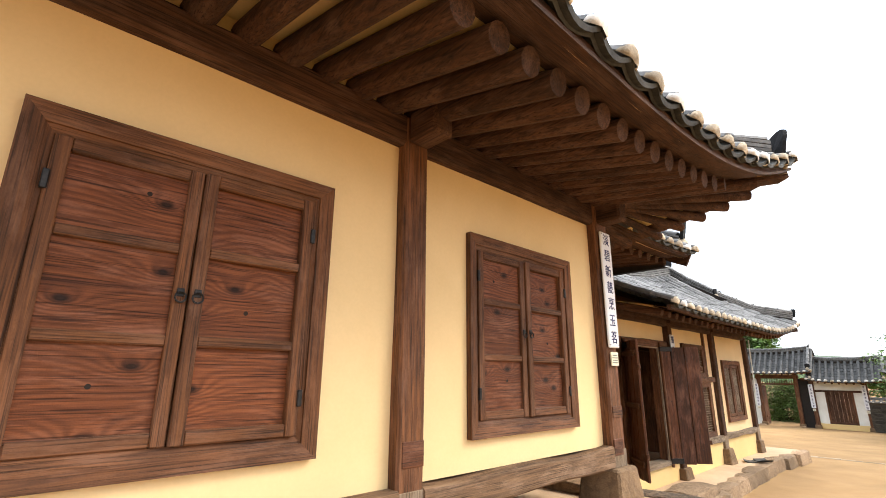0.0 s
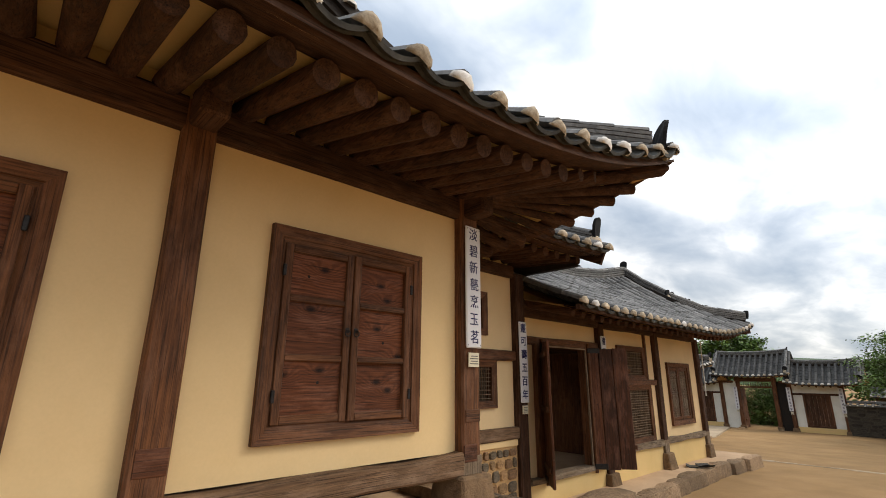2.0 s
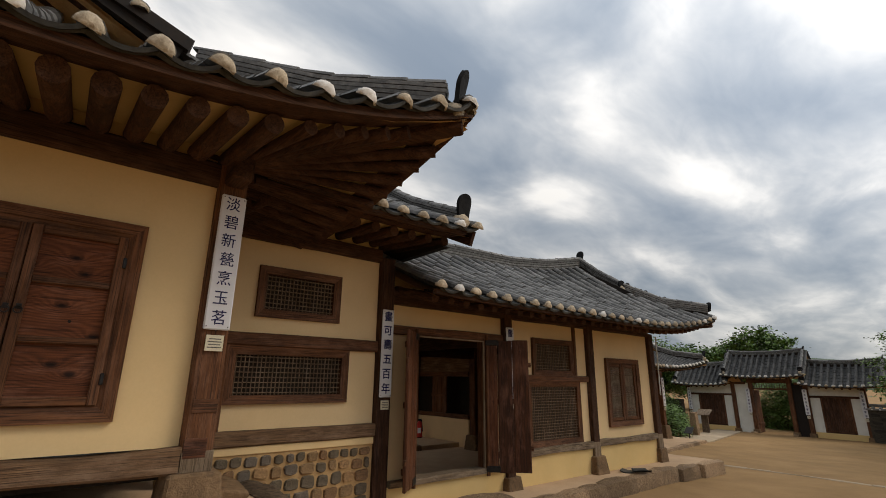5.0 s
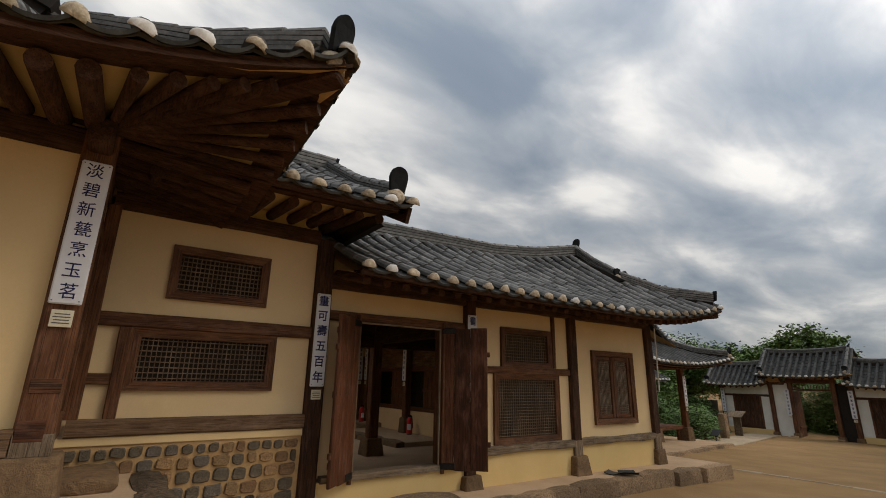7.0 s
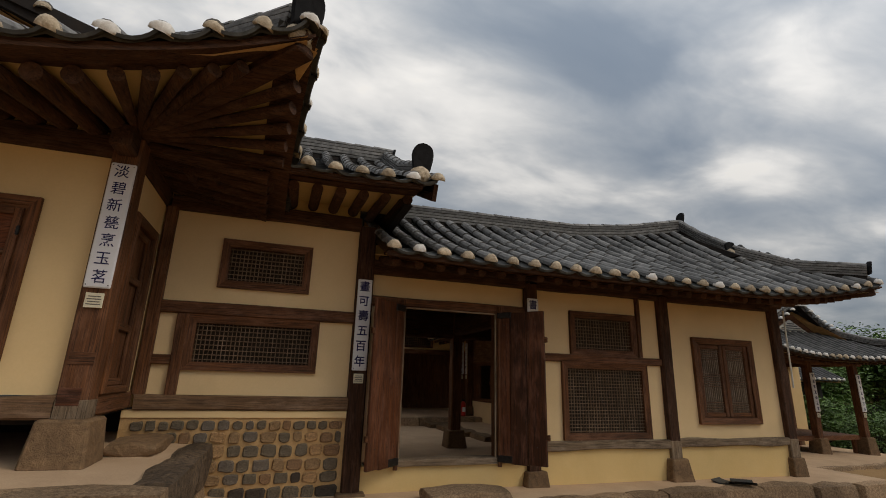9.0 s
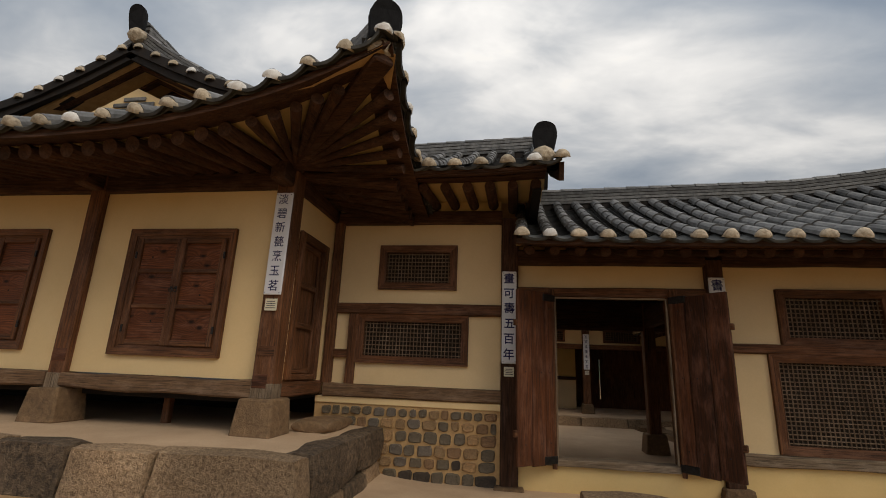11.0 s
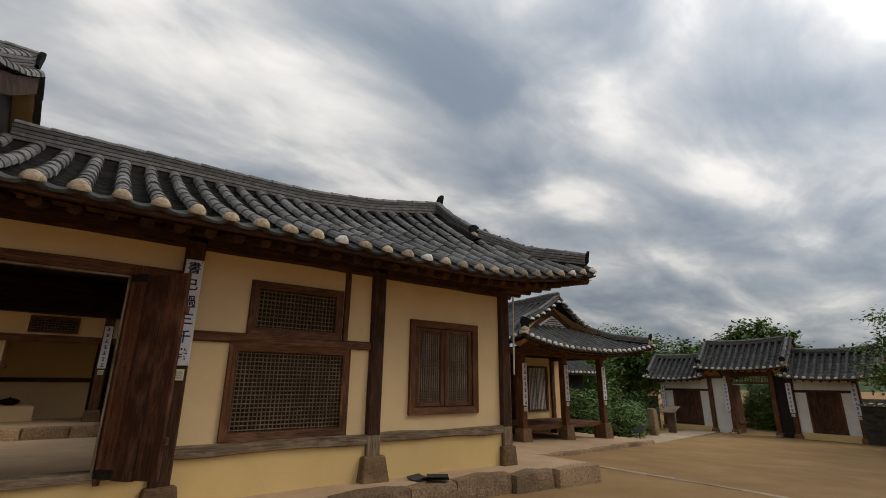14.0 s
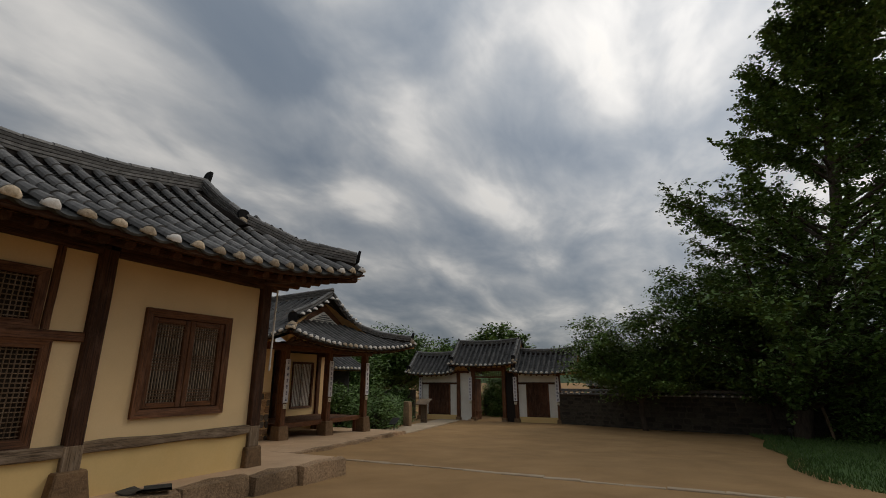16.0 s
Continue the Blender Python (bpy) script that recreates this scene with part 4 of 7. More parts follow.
roof_slope(roof_a, EAE, TAE, 2.3, 6.2, 0.325, single=False)
EAW = lambda y: (2 * AX - EAE(y)[0], y, EAE(y)[2])
roof_slope(roof_a, EAW, TAE, 2.3, 6.2, 0.325, single=False)
ridge(roof_a, [(5.62, 0.93, 4.22), (4.8, 1.75, 4.37), (3.9, 2.62, 4.72)], h=0.2, n=14)
ridge_end(roof_a, (5.7, 0.86, 4.2), (1, -1, 0.0), h=0.36, w=0.3)
ridge(roof_a, [(-1.94, 0.93, 4.22), (-1.1, 1.75, 4.37), (-0.2, 2.62, 4.72)], h=0.2, n=14)
ridge(roof_a, [(3.7, 2.5, 4.62), (2.9, 2.42, 4.95), (2.2, 2.36, 5.35), (AX, 2.34, 5.62)], h=0.16, n=12)
ridge(roof_a, [(0.0, 2.5, 4.62), (0.8, 2.42, 4.95), (1.5, 2.36, 5.35), (AX, 2.34, 5.62)], h=0.16, n=12)
ridge(roof_a, [(AX, 2.3, 5.66), (AX, 6.0, 5.5)], h=0.25)
ridge_end(roof_a, (AX, 2.2, 5.75), (0, -1, 0), h=0.34, w=0.26)
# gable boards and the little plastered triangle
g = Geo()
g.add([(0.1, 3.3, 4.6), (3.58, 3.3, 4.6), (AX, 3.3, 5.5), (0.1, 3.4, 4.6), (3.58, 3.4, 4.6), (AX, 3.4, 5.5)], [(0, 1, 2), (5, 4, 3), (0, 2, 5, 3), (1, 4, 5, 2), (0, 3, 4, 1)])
# near-black for the shade deep inside the gable
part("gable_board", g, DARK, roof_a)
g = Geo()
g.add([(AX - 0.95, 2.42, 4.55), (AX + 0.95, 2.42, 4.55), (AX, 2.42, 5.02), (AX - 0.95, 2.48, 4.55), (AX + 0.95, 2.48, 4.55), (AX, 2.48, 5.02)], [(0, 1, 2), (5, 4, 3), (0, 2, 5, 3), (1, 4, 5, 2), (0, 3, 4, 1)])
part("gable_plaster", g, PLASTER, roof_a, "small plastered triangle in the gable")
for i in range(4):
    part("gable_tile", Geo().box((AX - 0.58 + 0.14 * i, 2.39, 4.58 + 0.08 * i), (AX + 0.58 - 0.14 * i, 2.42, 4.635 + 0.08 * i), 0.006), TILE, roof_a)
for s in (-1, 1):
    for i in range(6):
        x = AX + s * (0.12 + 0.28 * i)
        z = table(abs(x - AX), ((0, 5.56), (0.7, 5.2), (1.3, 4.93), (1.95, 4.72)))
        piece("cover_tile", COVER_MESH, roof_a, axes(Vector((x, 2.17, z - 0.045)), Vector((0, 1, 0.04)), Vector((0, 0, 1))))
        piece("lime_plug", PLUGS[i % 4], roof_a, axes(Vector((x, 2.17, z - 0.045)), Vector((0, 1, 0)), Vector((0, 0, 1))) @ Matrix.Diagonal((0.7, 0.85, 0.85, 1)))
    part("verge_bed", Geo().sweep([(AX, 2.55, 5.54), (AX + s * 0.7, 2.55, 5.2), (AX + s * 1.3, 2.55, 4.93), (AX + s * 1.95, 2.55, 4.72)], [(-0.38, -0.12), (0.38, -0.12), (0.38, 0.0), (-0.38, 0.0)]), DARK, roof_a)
    # lining added under the verge, with the shade there in its colour
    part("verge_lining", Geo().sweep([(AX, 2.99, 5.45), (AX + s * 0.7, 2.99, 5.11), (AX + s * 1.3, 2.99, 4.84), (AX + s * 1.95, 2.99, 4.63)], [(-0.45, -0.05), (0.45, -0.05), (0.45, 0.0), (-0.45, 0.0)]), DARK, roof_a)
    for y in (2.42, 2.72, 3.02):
        part("gable_rafter", Geo().sweep([(AX, y, 5.36), (AX + s * 0.7, y, 5.02), (AX + s * 1.3, y, 4.76), (AX + s * 1.9, y, 4.58)], [(-0.04, -0.05), (0.04, -0.05), (0.04, 0.05), (-0.04, 0.05)]), AGED_SHADED["x"], roof_a)
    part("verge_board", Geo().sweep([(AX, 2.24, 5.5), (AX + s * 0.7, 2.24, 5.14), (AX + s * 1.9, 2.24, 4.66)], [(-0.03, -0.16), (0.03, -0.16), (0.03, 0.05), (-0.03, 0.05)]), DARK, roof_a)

# roof of the linking bay
EB = lambda x: (x, 2.32 - 0.04 * max(0, (x - 6) / 1.3) ** 2, 3.74 + 0.05 * max(0, (x - 6.2) / 1.2) ** 2)
TB = lambda x: (x, 4.89, 5.1)
WB = lambda x: (x, 3.56, 3.72)
roof_b = thing("roof_2", (0, 0, 0), "gabled roof of dark grey tiles over the linking bay", "roof", kind="structure")
eaves(roof_b, EB, WB, [4.7 + 0.26 * i for i in range(10)], r=0.06, reach=0.74, ends=(4.5, 7.14))
part("verge_board", Geo().sweep([(7.3, 2.36, 3.68), (7.3, 3.5, 4.22), (7.3, 4.89, 4.98)], [(-0.025, -0.12), (0.025, -0.12), (0.025, 0.08), (-0.025, 0.08)]), AGED_SHADED["y"], roof_b)
roof_slope(roof_b, EB, TB, 5.0, 7.3, 0.3, single=True)
roof_slope(roof_b, lambda x: (x, 7.4, 3.6), TB, 4.6, 7.3, 0.3, single=False)
ridge(roof_b, [(7.12, 2.42, 3.86), (7.14, 3.5, 4.35), (7.16, 4.8, 5.12)], h=0.14, n=12)
ridge_end(roof_b, (7.12, 2.36, 3.92), (0.25, -1, 0), h=0.3, w=0.27)
ridge(roof_b, [(4.0, 4.89, 5.02), (7.26, 4.89, 5.12)], h=0.24)
ridge_end(roof_b, (7.27, 4.89, 5.2), (1, 0, 0), h=0.22, w=0.2, lump=False)
part("gable_board", Geo().add([(7.0, 2.6, 3.55), (7.0, 7.2, 3.55), (7.0, 4.89, 5.0), (7.1, 2.6, 3.55), (7.1, 7.2, 3.55), (7.1, 4.89, 5.0)], [(2, 1, 0), (3, 4, 5), (0, 3, 5, 2), (1, 2, 5, 4), (0, 1, 4, 3)]), DARK, roof_b)

# roof of the low house
EC = lambda x: (x, 2.5, 2.96 + 0.4 * max(0, (x - 12) / 3.3) ** 2 + 0.03 * max(0, (8 - x)))
RIDGE_C = ((7.2, 4.22), (10, 4.29), (11, 4.32), (12.2, 4.46), (13.7, 4.78))
TC = lambda x: (x, 5.03, table(x, RIDGE_C))
WC = lambda x: (min(x, 14.0), 3.56, 3.1)
roof_c = thing("roof_3", (0, 0, 0), "low hipped and gabled roof of grey tiles with lime plugs", "roof", kind="structure")
eaves(roof_c, EC, WC, [6.97 + 0.27 * i for i in range(26)] + [13.95, 14.2, 14.45, 14.7, 14.95], r=0.055, reach=0.8, drop=0.11, ends=(6.82, 15.3))
eaves(roof_c, lambda y: (15.3, y, 3.3 + 0.1 * (abs(y - 5.03) / 2.5) ** 2), lambda y: (14.0, max(3.56, y), 3.1), [2.8 + 0.27 * i for i in range(13)], r=0.05, reach=0.82, drop=0.11, ends=(2.62, 6.6))
roof_slope(roof_c, EC, TC, 6.88, 15.16, 0.297, laps=0.085, vtop= lambda x: 1 if x <= 13.65 else lerp(0.585, 0.03, (x - 13.65) / 1.6), single=True)
EC2 = lambda y: (15.32, y, 3.3 + 0.1 * (abs(y - 5.03) / 2.5) ** 2)
TC2 = lambda y: (13.7, y, 4.25)
roof_slope(roof_c, EC2, TC2, 2.7, 7.4, 0.3, lambda y: min(1, (2.6 - abs(y - 5.03)) / 1.6), single=False)
roof_slope(roof_c, lambda x: (x, 7.5, 3.05), TC, 6.9, 15.0, 0.3, lambda x: 1 if x <= 13.65 else lerp(0.585, 0.03, (x - 13.65) / 1.6), single=False)
ridge(roof_c, [(x, 5.03, z) for x, z in RIDGE_C], h=0.22)
ridge_end(roof_c, (13.72, 5.03, 4.98), (1, 0, 0), h=0.24, w=0.2, lump=False)
ridge(roof_c, [(13.66, 4.98, 4.82), (13.66, 4.5, 4.42), (13.66, 3.95, 4.06)], h=0.14, n=8)
ridge_end(roof_c, (13.66, 3.9, 4.08), (0, -1, 0), h=0.16, w=0.22)
ridge(roof_c, [(13.75, 3.95, 3.98), (14.4, 3.3, 3.6), (15.1, 2.62, 3.46)], h=0.18, n=12)
ridge_end(roof_c, (15.14, 2.58, 3.5), (1, -1, 0), h=0.22, w=0.22, lump=False)
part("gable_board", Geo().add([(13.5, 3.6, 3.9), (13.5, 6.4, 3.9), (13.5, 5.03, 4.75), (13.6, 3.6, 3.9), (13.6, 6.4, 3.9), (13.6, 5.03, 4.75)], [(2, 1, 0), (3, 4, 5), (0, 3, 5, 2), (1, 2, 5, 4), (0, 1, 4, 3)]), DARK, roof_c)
part("hip_rafter", Geo().box((-0.1, -0.07, -0.08), (1.5, 0.07, 0.08), 0.012, axes(Vector((13.98, 3.55, 3.08)), Vector((1.1, -1.0, 0.12)), Vector((0, 0, 1)))), AGED_SHADED["x"], roof_c)

# ---- windows and doors ----


def frame_pieces(parent, x0, x1, z0, z1, y0, y1, w, mats=WOOD, bev=0.012):
    """Four framing timbers, mitred at the corners."""
    for name, a, b, c, d, ax in (("frame_top", x0, x1, z1 - w, z1, 0), ("frame_sill", x0, x1, z0, z0 + w, 0), ("frame_jamb", x0, x0 + w, z0, z1, 2), ("frame_jamb", x1 - w, x1, z0, z1, 2)):
        g = Geo()
        if ax == 0:
            o, i = (d, d - w) if name == "frame_top" else (c, c + w)
            q = [(a, o), (b, o), (b - w, i), (a + w, i)]
        else:
            o, i = (a, a + w) if a == x0 else (b, b - w)
            q = [(o, c), (o, d), (i, d - w), (i, c + w)]
        inner = 0.016
        front = [(x, y0 + (inner if n > 1 else 0), z) for n, (x, z) in enumerate(q)]
        g.convex(front + [(x, y1, z) for x, z in q], [(0, 1, 2, 3), (4, 5, 6, 7), (0, 1, 5, 4), (1, 2, 6, 5), (2, 3, 7, 6), (3, 0, 4, 7)])
        part(name, g, mats["x" if ax == 0 else "z"], parent)


def ring_pull(parent, x, y, z, r=0.022):
    pts = [(x + r * math.sin(a), y - 0.012, z - r + r * math.cos(a)) for a in [2 * math.pi * i / 12 for i in range(13)]]
    g = Geo()
    for a, b in zip(pts, pts[1:]):
        g.rod(a, b, 0.0045, n=5)
    g.box((x - 0.015, y - 0.006, z - 0.018), (x + 0.015, y + 0.004, z + 0.018), 0.002)
    part("ring_pull", g, IRON, parent, "dark iron ring pull on a small plate")


def shutter_window(name, o, y, label):
    """A framed window with two closed plank shutters of three panels each."""
    x0, x1, z0, z1 = o
    w = thing(name, (0, 0, 0), label, "window", kind="structure")
    frame_pieces(w, x0 - 0.01, x1 + 0.01, z0 - 0.01, z1 + 0.01, y - 0.035, y + 0.1, 0.076)
    frame_pieces(w, x0 + 0.05, x1 - 0.05, z0 + 0.05, z1 - 0.05, y - 0.012, y + 0.097, 0.05)
    a, b, c, d = x0 + 0.097, x1 - 0.097, z0 + 0.097, z1 - 0.097
    box("backing", (a - 0.02, y + 0.07, c - 0.02), (b + 0.02, y + 0.09, d + 0.02), DARK, w)
    mid = (a + b) / 2
    for k, (l, r) in enumerate(((a + 0.004, mid - 0.003), (mid + 0.003, b - 0.004))):
        leaf = part("shutter", Geo().box((l + 0.04, y + 0.03, c + 0.04), (r - 0.04, y + 0.05, d - 0.04), 0.003), WOOD["z"], w)
        s, yy = 0.058, y - 0.012 - 0.014 * k
        part("stile", Geo().box((l, yy, c + 0.004), (l + s, y + 0.045, d - 0.004), 0.005), WOOD["z"], leaf)
        part("stile", Geo().box((r - s, yy, c + 0.004), (r, y + 0.045, d - 0.004), 0.005), WOOD["z"], leaf)
        hgt = d - c
        zs = [c + 0.004, c + hgt * 0.335, c + hgt * 0.665, d - 0.062]
        for i, z in enumerate(zs):
            hh = 0.058 if i in (0, 3) else 0.046
            part("rail", Geo().box((l + s, yy + 0.004, z), (r - s, y + 0.045, z + hh), 0.006), WOOD["x"], leaf)
        for i in range(3):
            lo, hi = zs[i] + (0.058 if i == 0 else 0.046), zs[i + 1]
            part("panel", Geo().box((l + s - 0.005, y + 0.012, lo - 0.005), (r - s + 0.005, y + 0.035, hi + 0.005), 0.003), KNOTTY, leaf, "reddish knotty pine panel")
            if (i + k) % 2 == 0:
                hx, hz = lerp(l + s, r - s, 0.3 + 0.4 * random.random()), lerp(lo, hi, 0.3 + 0.4 * random.random())
                part("knot_hole", Geo().rod((hx, y + 0.0105, hz), (hx, y + 0.02, hz), 0.011, n=9), DARK, leaf)
        ring_pull(leaf, (r - 0.03) if k == 0 else (l + 0.03), yy, (c + d) / 2 + 0.03)
        for z in (c + 0.18, d - 0.2):
            part("hinge", Geo().box(((l if k == 0 else r) - 0.012, yy - 0.01, z - 0.04), ((l if k == 0 else r) + 0.012, yy + 0.01, z + 0.04), 0.004), IRON, leaf)
    return w


def lattice_window(name, o, y, nx, nz, label, w=0.095, bar=0.011, mats=WOOD):
    """A framed opening with a fine grid of bars over dark paper."""
    x0, x1, z0, z1 = o
    win = thing(name, (0, 0, 0), label, "window", kind="structure")
    frame_pieces(win, x0 - 0.008, x1 + 0.008, z0 - 0.008, z1 + 0.008, y - 0.035, y + 0.09, w, mats)
    a, b, c, d = x0 + w - 0.01, x1 - w + 0.01, z0 + w - 0.01, z1 - w + 0.01
    box("window_paper", (a, y + 0.078, c), (b, y + 0.084, d), PAPER, win, 0.001, "paper behind the lattice, darkened for the shade there")
    for i in range(nx):
        x = lerp(a, b, (i + 0.5) / nx)
        box("upright_bar", (x - bar * 0.42, y + 0.018, c), (x + bar * 0.42, y + 0.034, d), LATTICE, win, 0.002)
    for i in range(nz):
        z = lerp(c, d, (i + 0.5) / nz)
        box("cross_bar", (a, y + 0.006, z - bar / 2), (b, y + 0.024, z + bar / 2), LATTICE, win, 0.002)
    return win


def knotty():
    """Reddish pine boards: grain lines that bend round dark knots, rubbed pale here and there."""
    m = wood("knotty_pine", (0.26, 0.084, 0.029), (0.11, 0.032, 0.012), "x", rough=0.6, contrast=0.8, wear=0.5, vary=0.2, spec=0.2)
    n, l = m.node_tree.nodes, m.node_tree.links
    b = n["Principled BSDF"]
    src = b.inputs["Base Color"].links[0].from_socket

    def num(op, p, q=None):
        k = n.new("ShaderNodeMath")
        k.operation = op
        for i, v in enumerate((p, q)):
            if isinstance(v, (int, float)):
                k.inputs[i].default_value = v
            elif v is not None:
                l.new(v, k.inputs[i])
        return k.outputs[0]

    co = n.new("ShaderNodeTexCoord")
    info = n.new("ShaderNodeObjectInfo")
    comb = n.new("ShaderNodeCombineXYZ")
    for i in (0, 2):
        l.new(num("MULTIPLY", info.outputs["Random"], 31.0 + 9 * i), comb.inputs[i])
    moved = n.new("ShaderNodeVectorMath")
    l.new(co.outputs["Object"], moved.inputs[0])
    l.new(comb.outputs[0], moved.inputs[1])
    sep = n.new("ShaderNodeSeparateXYZ")
    l.new(moved.outputs[0], sep.inputs[0])
    mp = n.new("ShaderNodeCombineXYZ")
    l.new(num("MULTIPLY", sep.outputs[0], 2.3), mp.inputs[0])
    l.new(num("MULTIPLY", sep.outputs[2], 4.4), mp.inputs[1])
    v = n.new("ShaderNodeTexVoronoi")
    v.voronoi_dimensions = "2D"
    v.inputs["Scale"].default_value = 1.0
    l.new(mp.outputs[0], v.inputs[0])
    dist = v.outputs["Distance"]
    sway = n.new("ShaderNodeTexNoise")
    sway.inputs["Scale"].default_value, sway.inputs["Detail"].default_value = 1.6, 3
    l.new(moved.outputs[0], sway.inputs[0])
    bend = num("POWER", 2.718, num("MULTIPLY", dist, -4.2))
    rings = num("ADD", num("ADD", num("MULTIPLY", sep.outputs[2], 230.0), num("MULTIPLY", sway.outputs[0], 30.0)), num("MULTIPLY", bend, 34.0))
    line = num("MULTIPLY", num("SINE", rings), 0.5)
    fac = n.new("ShaderNodeMapRange")
    fac.inputs[1].default_value, fac.inputs[2].default_value, fac.inputs[3].default_value, fac.inputs[4].default_value = -0.4, 0.5, 1.1, 0.74
    l.new(line, fac.inputs[0])
    core = n.new("ShaderNodeMapRange")
    core.inputs[1].default_value, core.inputs[2].default_value, core.inputs[3].default_value, core.inputs[4].default_value = 0.035, 0.13, 0.12, 1.0
    l.new(dist, core.inputs[0])
    sc = n.new("ShaderNodeVectorMath")
    sc.operation = "SCALE"
    l.new(src, sc.inputs[0])
    l.new(num("MULTIPLY", fac.outputs[0], core.outputs[0]), sc.inputs[3])
    l.new(sc.outputs[0], b.inputs["Base Color"])
    return m


KNOTTY = knotty()
shutter_window("window_1", W1, 2.26, "closed reddish-brown pine shutters in a heavy dark frame")
shutter_window("window_2", W2, 2.26, "closed reddish-brown pine shutters in a heavy dark frame")
lattice_window("window_3", B1, 3.54, 19, 8, "small wooden lattice window in a brown frame")
lattice_window("window_4", B2, 3.54, 28, 8, "wide wooden lattice window in a brown frame")
lattice_window("window_5", W3, 3.54, 21, 9, "small wooden lattice window in a brown frame")
lattice_window("window_6", W4, 3.54, 28, 19, "large wooden lattice window in a brown frame")

# the pair of slatted shutters at the end of the low house
win7 = thing("window_7", (0, 0, 0), "closed pair of brown slatted shutters", "window", kind="structure")
frame_pieces(win7, W5[0] - 0.01, W5[1] + 0.01, W5[2] - 0.01, W5[3] + 0.01, 3.5, 3.64, 0.1)
wa, wb, wc, wd = W5[0] + 0.095, W5[1] - 0.095, W5[2] + 0.095, W5[3] - 0.095
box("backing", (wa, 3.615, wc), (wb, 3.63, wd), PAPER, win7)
for l, r in ((wa, (wa + wb) / 2 - 0.004), ((wa + wb) / 2 + 0.004, wb)):
    leaf = part("shutter", Geo().box((l, 3.6, wc), (r, 3.612, wd), 0.002), DARK, win7)
    for a, b in ((l, l + 0.075), (r - 0.075, r)):
        part("stile", Geo().box((a, 3.535, wc), (b, 3.6, wd), 0.008), WOOD["z"], leaf)
    for a, b in ((wc, wc + 0.07), (wd - 0.07, wd)):
        part("rail", Geo().box((l + 0.075, 3.54, a), (r - 0.075, 3.6, b), 0.008), WOOD["x"], leaf)
    for i in range(10):
        x = lerp(l + 0.075, r - 0.075, (i + 0.5) / 10)
        part("upright_slat", Geo().box((x - 0.0065, 3.56, wc + 0.07), (x + 0.0065, 3.585, wd - 0.07), 0.002), PALE, leaf)
    for base, num in ((wc + 0.1, 4), ((wc + wd) / 2 - 0.1, 6), (wd - 0.24, 5)):
        for i in range(num):
            z = base + 0.038 * i
            part("cross_slat", Geo().box((l + 0.075, 3.553, z), (r - 0.075, 3.575, z + 0.013), 0.002), LATTICE_BROWN, leaf)

# narrow door in the side of the tall wing
d2 = thing("door_2", (0, 0, 0), "narrow closed door of dark stained boards", "door", kind="structure")
for n, a, b, c, d in (("frame_jamb", 2.5, 2.6, 1.375, 3.06), ("frame_jamb", 3.2, 3.3, 1.375, 3.06), ("frame_top", 2.6, 3.2, 2.96, 3.06), ("frame_sill", 2.6, 3.2, 1.375, 1.44)):
    box(n, (4.22, a, c), (4.385, b, d), WOOD["z" if n == "frame_jamb" else "y"], d2, 0.01)
box("door_panel", (4.27, 2.6, 1.44), (4.3, 3.2, 2.96), WOOD["z"], d2)
for z in (1.44, 1.95, 2.42, 2.89):
    box("rail", (4.3, 2.67, z), (4.335, 3.13, z + 0.07), WOOD["y"], d2, 0.01)
for a in (2.6, 3.13):
    box("stile", (4.3, a, 1.44), (4.337, a + 0.07, 2.96), WOOD["z"], d2, 0.01)


def gate_leaf(name, hinge, free, label):
    """An open plank leaf, standing out from the jamb: planks, battens behind, pivots and a ring."""
    h, f = Vector(hinge), Vector(free)
    d = f - h
    m = axes(h, Vector((d.x, d.y, 0)), Vector((0, 0, 1)))
    leaf = thing(name, (0, 0, 0), label, "door", kind="structure", m=m)
    L, H = math.hypot(d.x, d.y), 1.92
    cuts = [0, L * 0.27, L * 0.62, L]
    for i, (a, b) in enumerate(zip(cuts, cuts[1:])):
        g = Geo().box((a + 0.003, -0.02, 0.0 - 0.012 * (i % 2)), (b - 0.003, 0.02, H + random.uniform(-0.02, 0.015)), 0.008)
        part("plank", g, RED["z"], leaf)
    for z in (0.18, 0.95, 1.7):
        part("batten", Geo().box((0.03, -0.055 if d.x < 0 else 0.02, z), (L - 0.05, -0.02 if d.x < 0 else 0.055, z + 0.08), 0.01), WOOD["x"], leaf)
    part("pivot", Geo().rod((0.02, 0, -0.06), (0.02, 0, H + 0.07), 0.028, n=10), WOOD["z"], leaf)
    for z in (0.22, 0.99, 1.74):
        for a in (0.1, L * 0.4, L * 0.8):
            part("nail", Geo().rod((a, -0.026, z), (a, 0.026, z), 0.007, n=6), IRON, leaf)
    for z in (-0.004, H - 0.09):
        part("iron_shoe", Geo().box((-0.005, -0.03, z), (0.2, 0.03, z + 0.085), 0.006), IRON, leaf, "blackened iron shoe at the hinge")
    for z in (0.3, 1.5):
        part("edge_peg", Geo().box((L - 0.01, -0.018, z), (L + 0.035, 0.018, z + 0.07), 0.006), WOOD["x"], leaf)
    return leaf


gate_leaf("door_1", (7.27, 3.48, 0.58), (6.82, 3.07, 0.58), "heavy plank gate leaf of reddish wood, standing open")
gate_leaf("door_3", (8.62, 3.48, 0.58), (9.06, 2.99, 0.58), "heavy plank gate leaf of reddish wood, standing open")

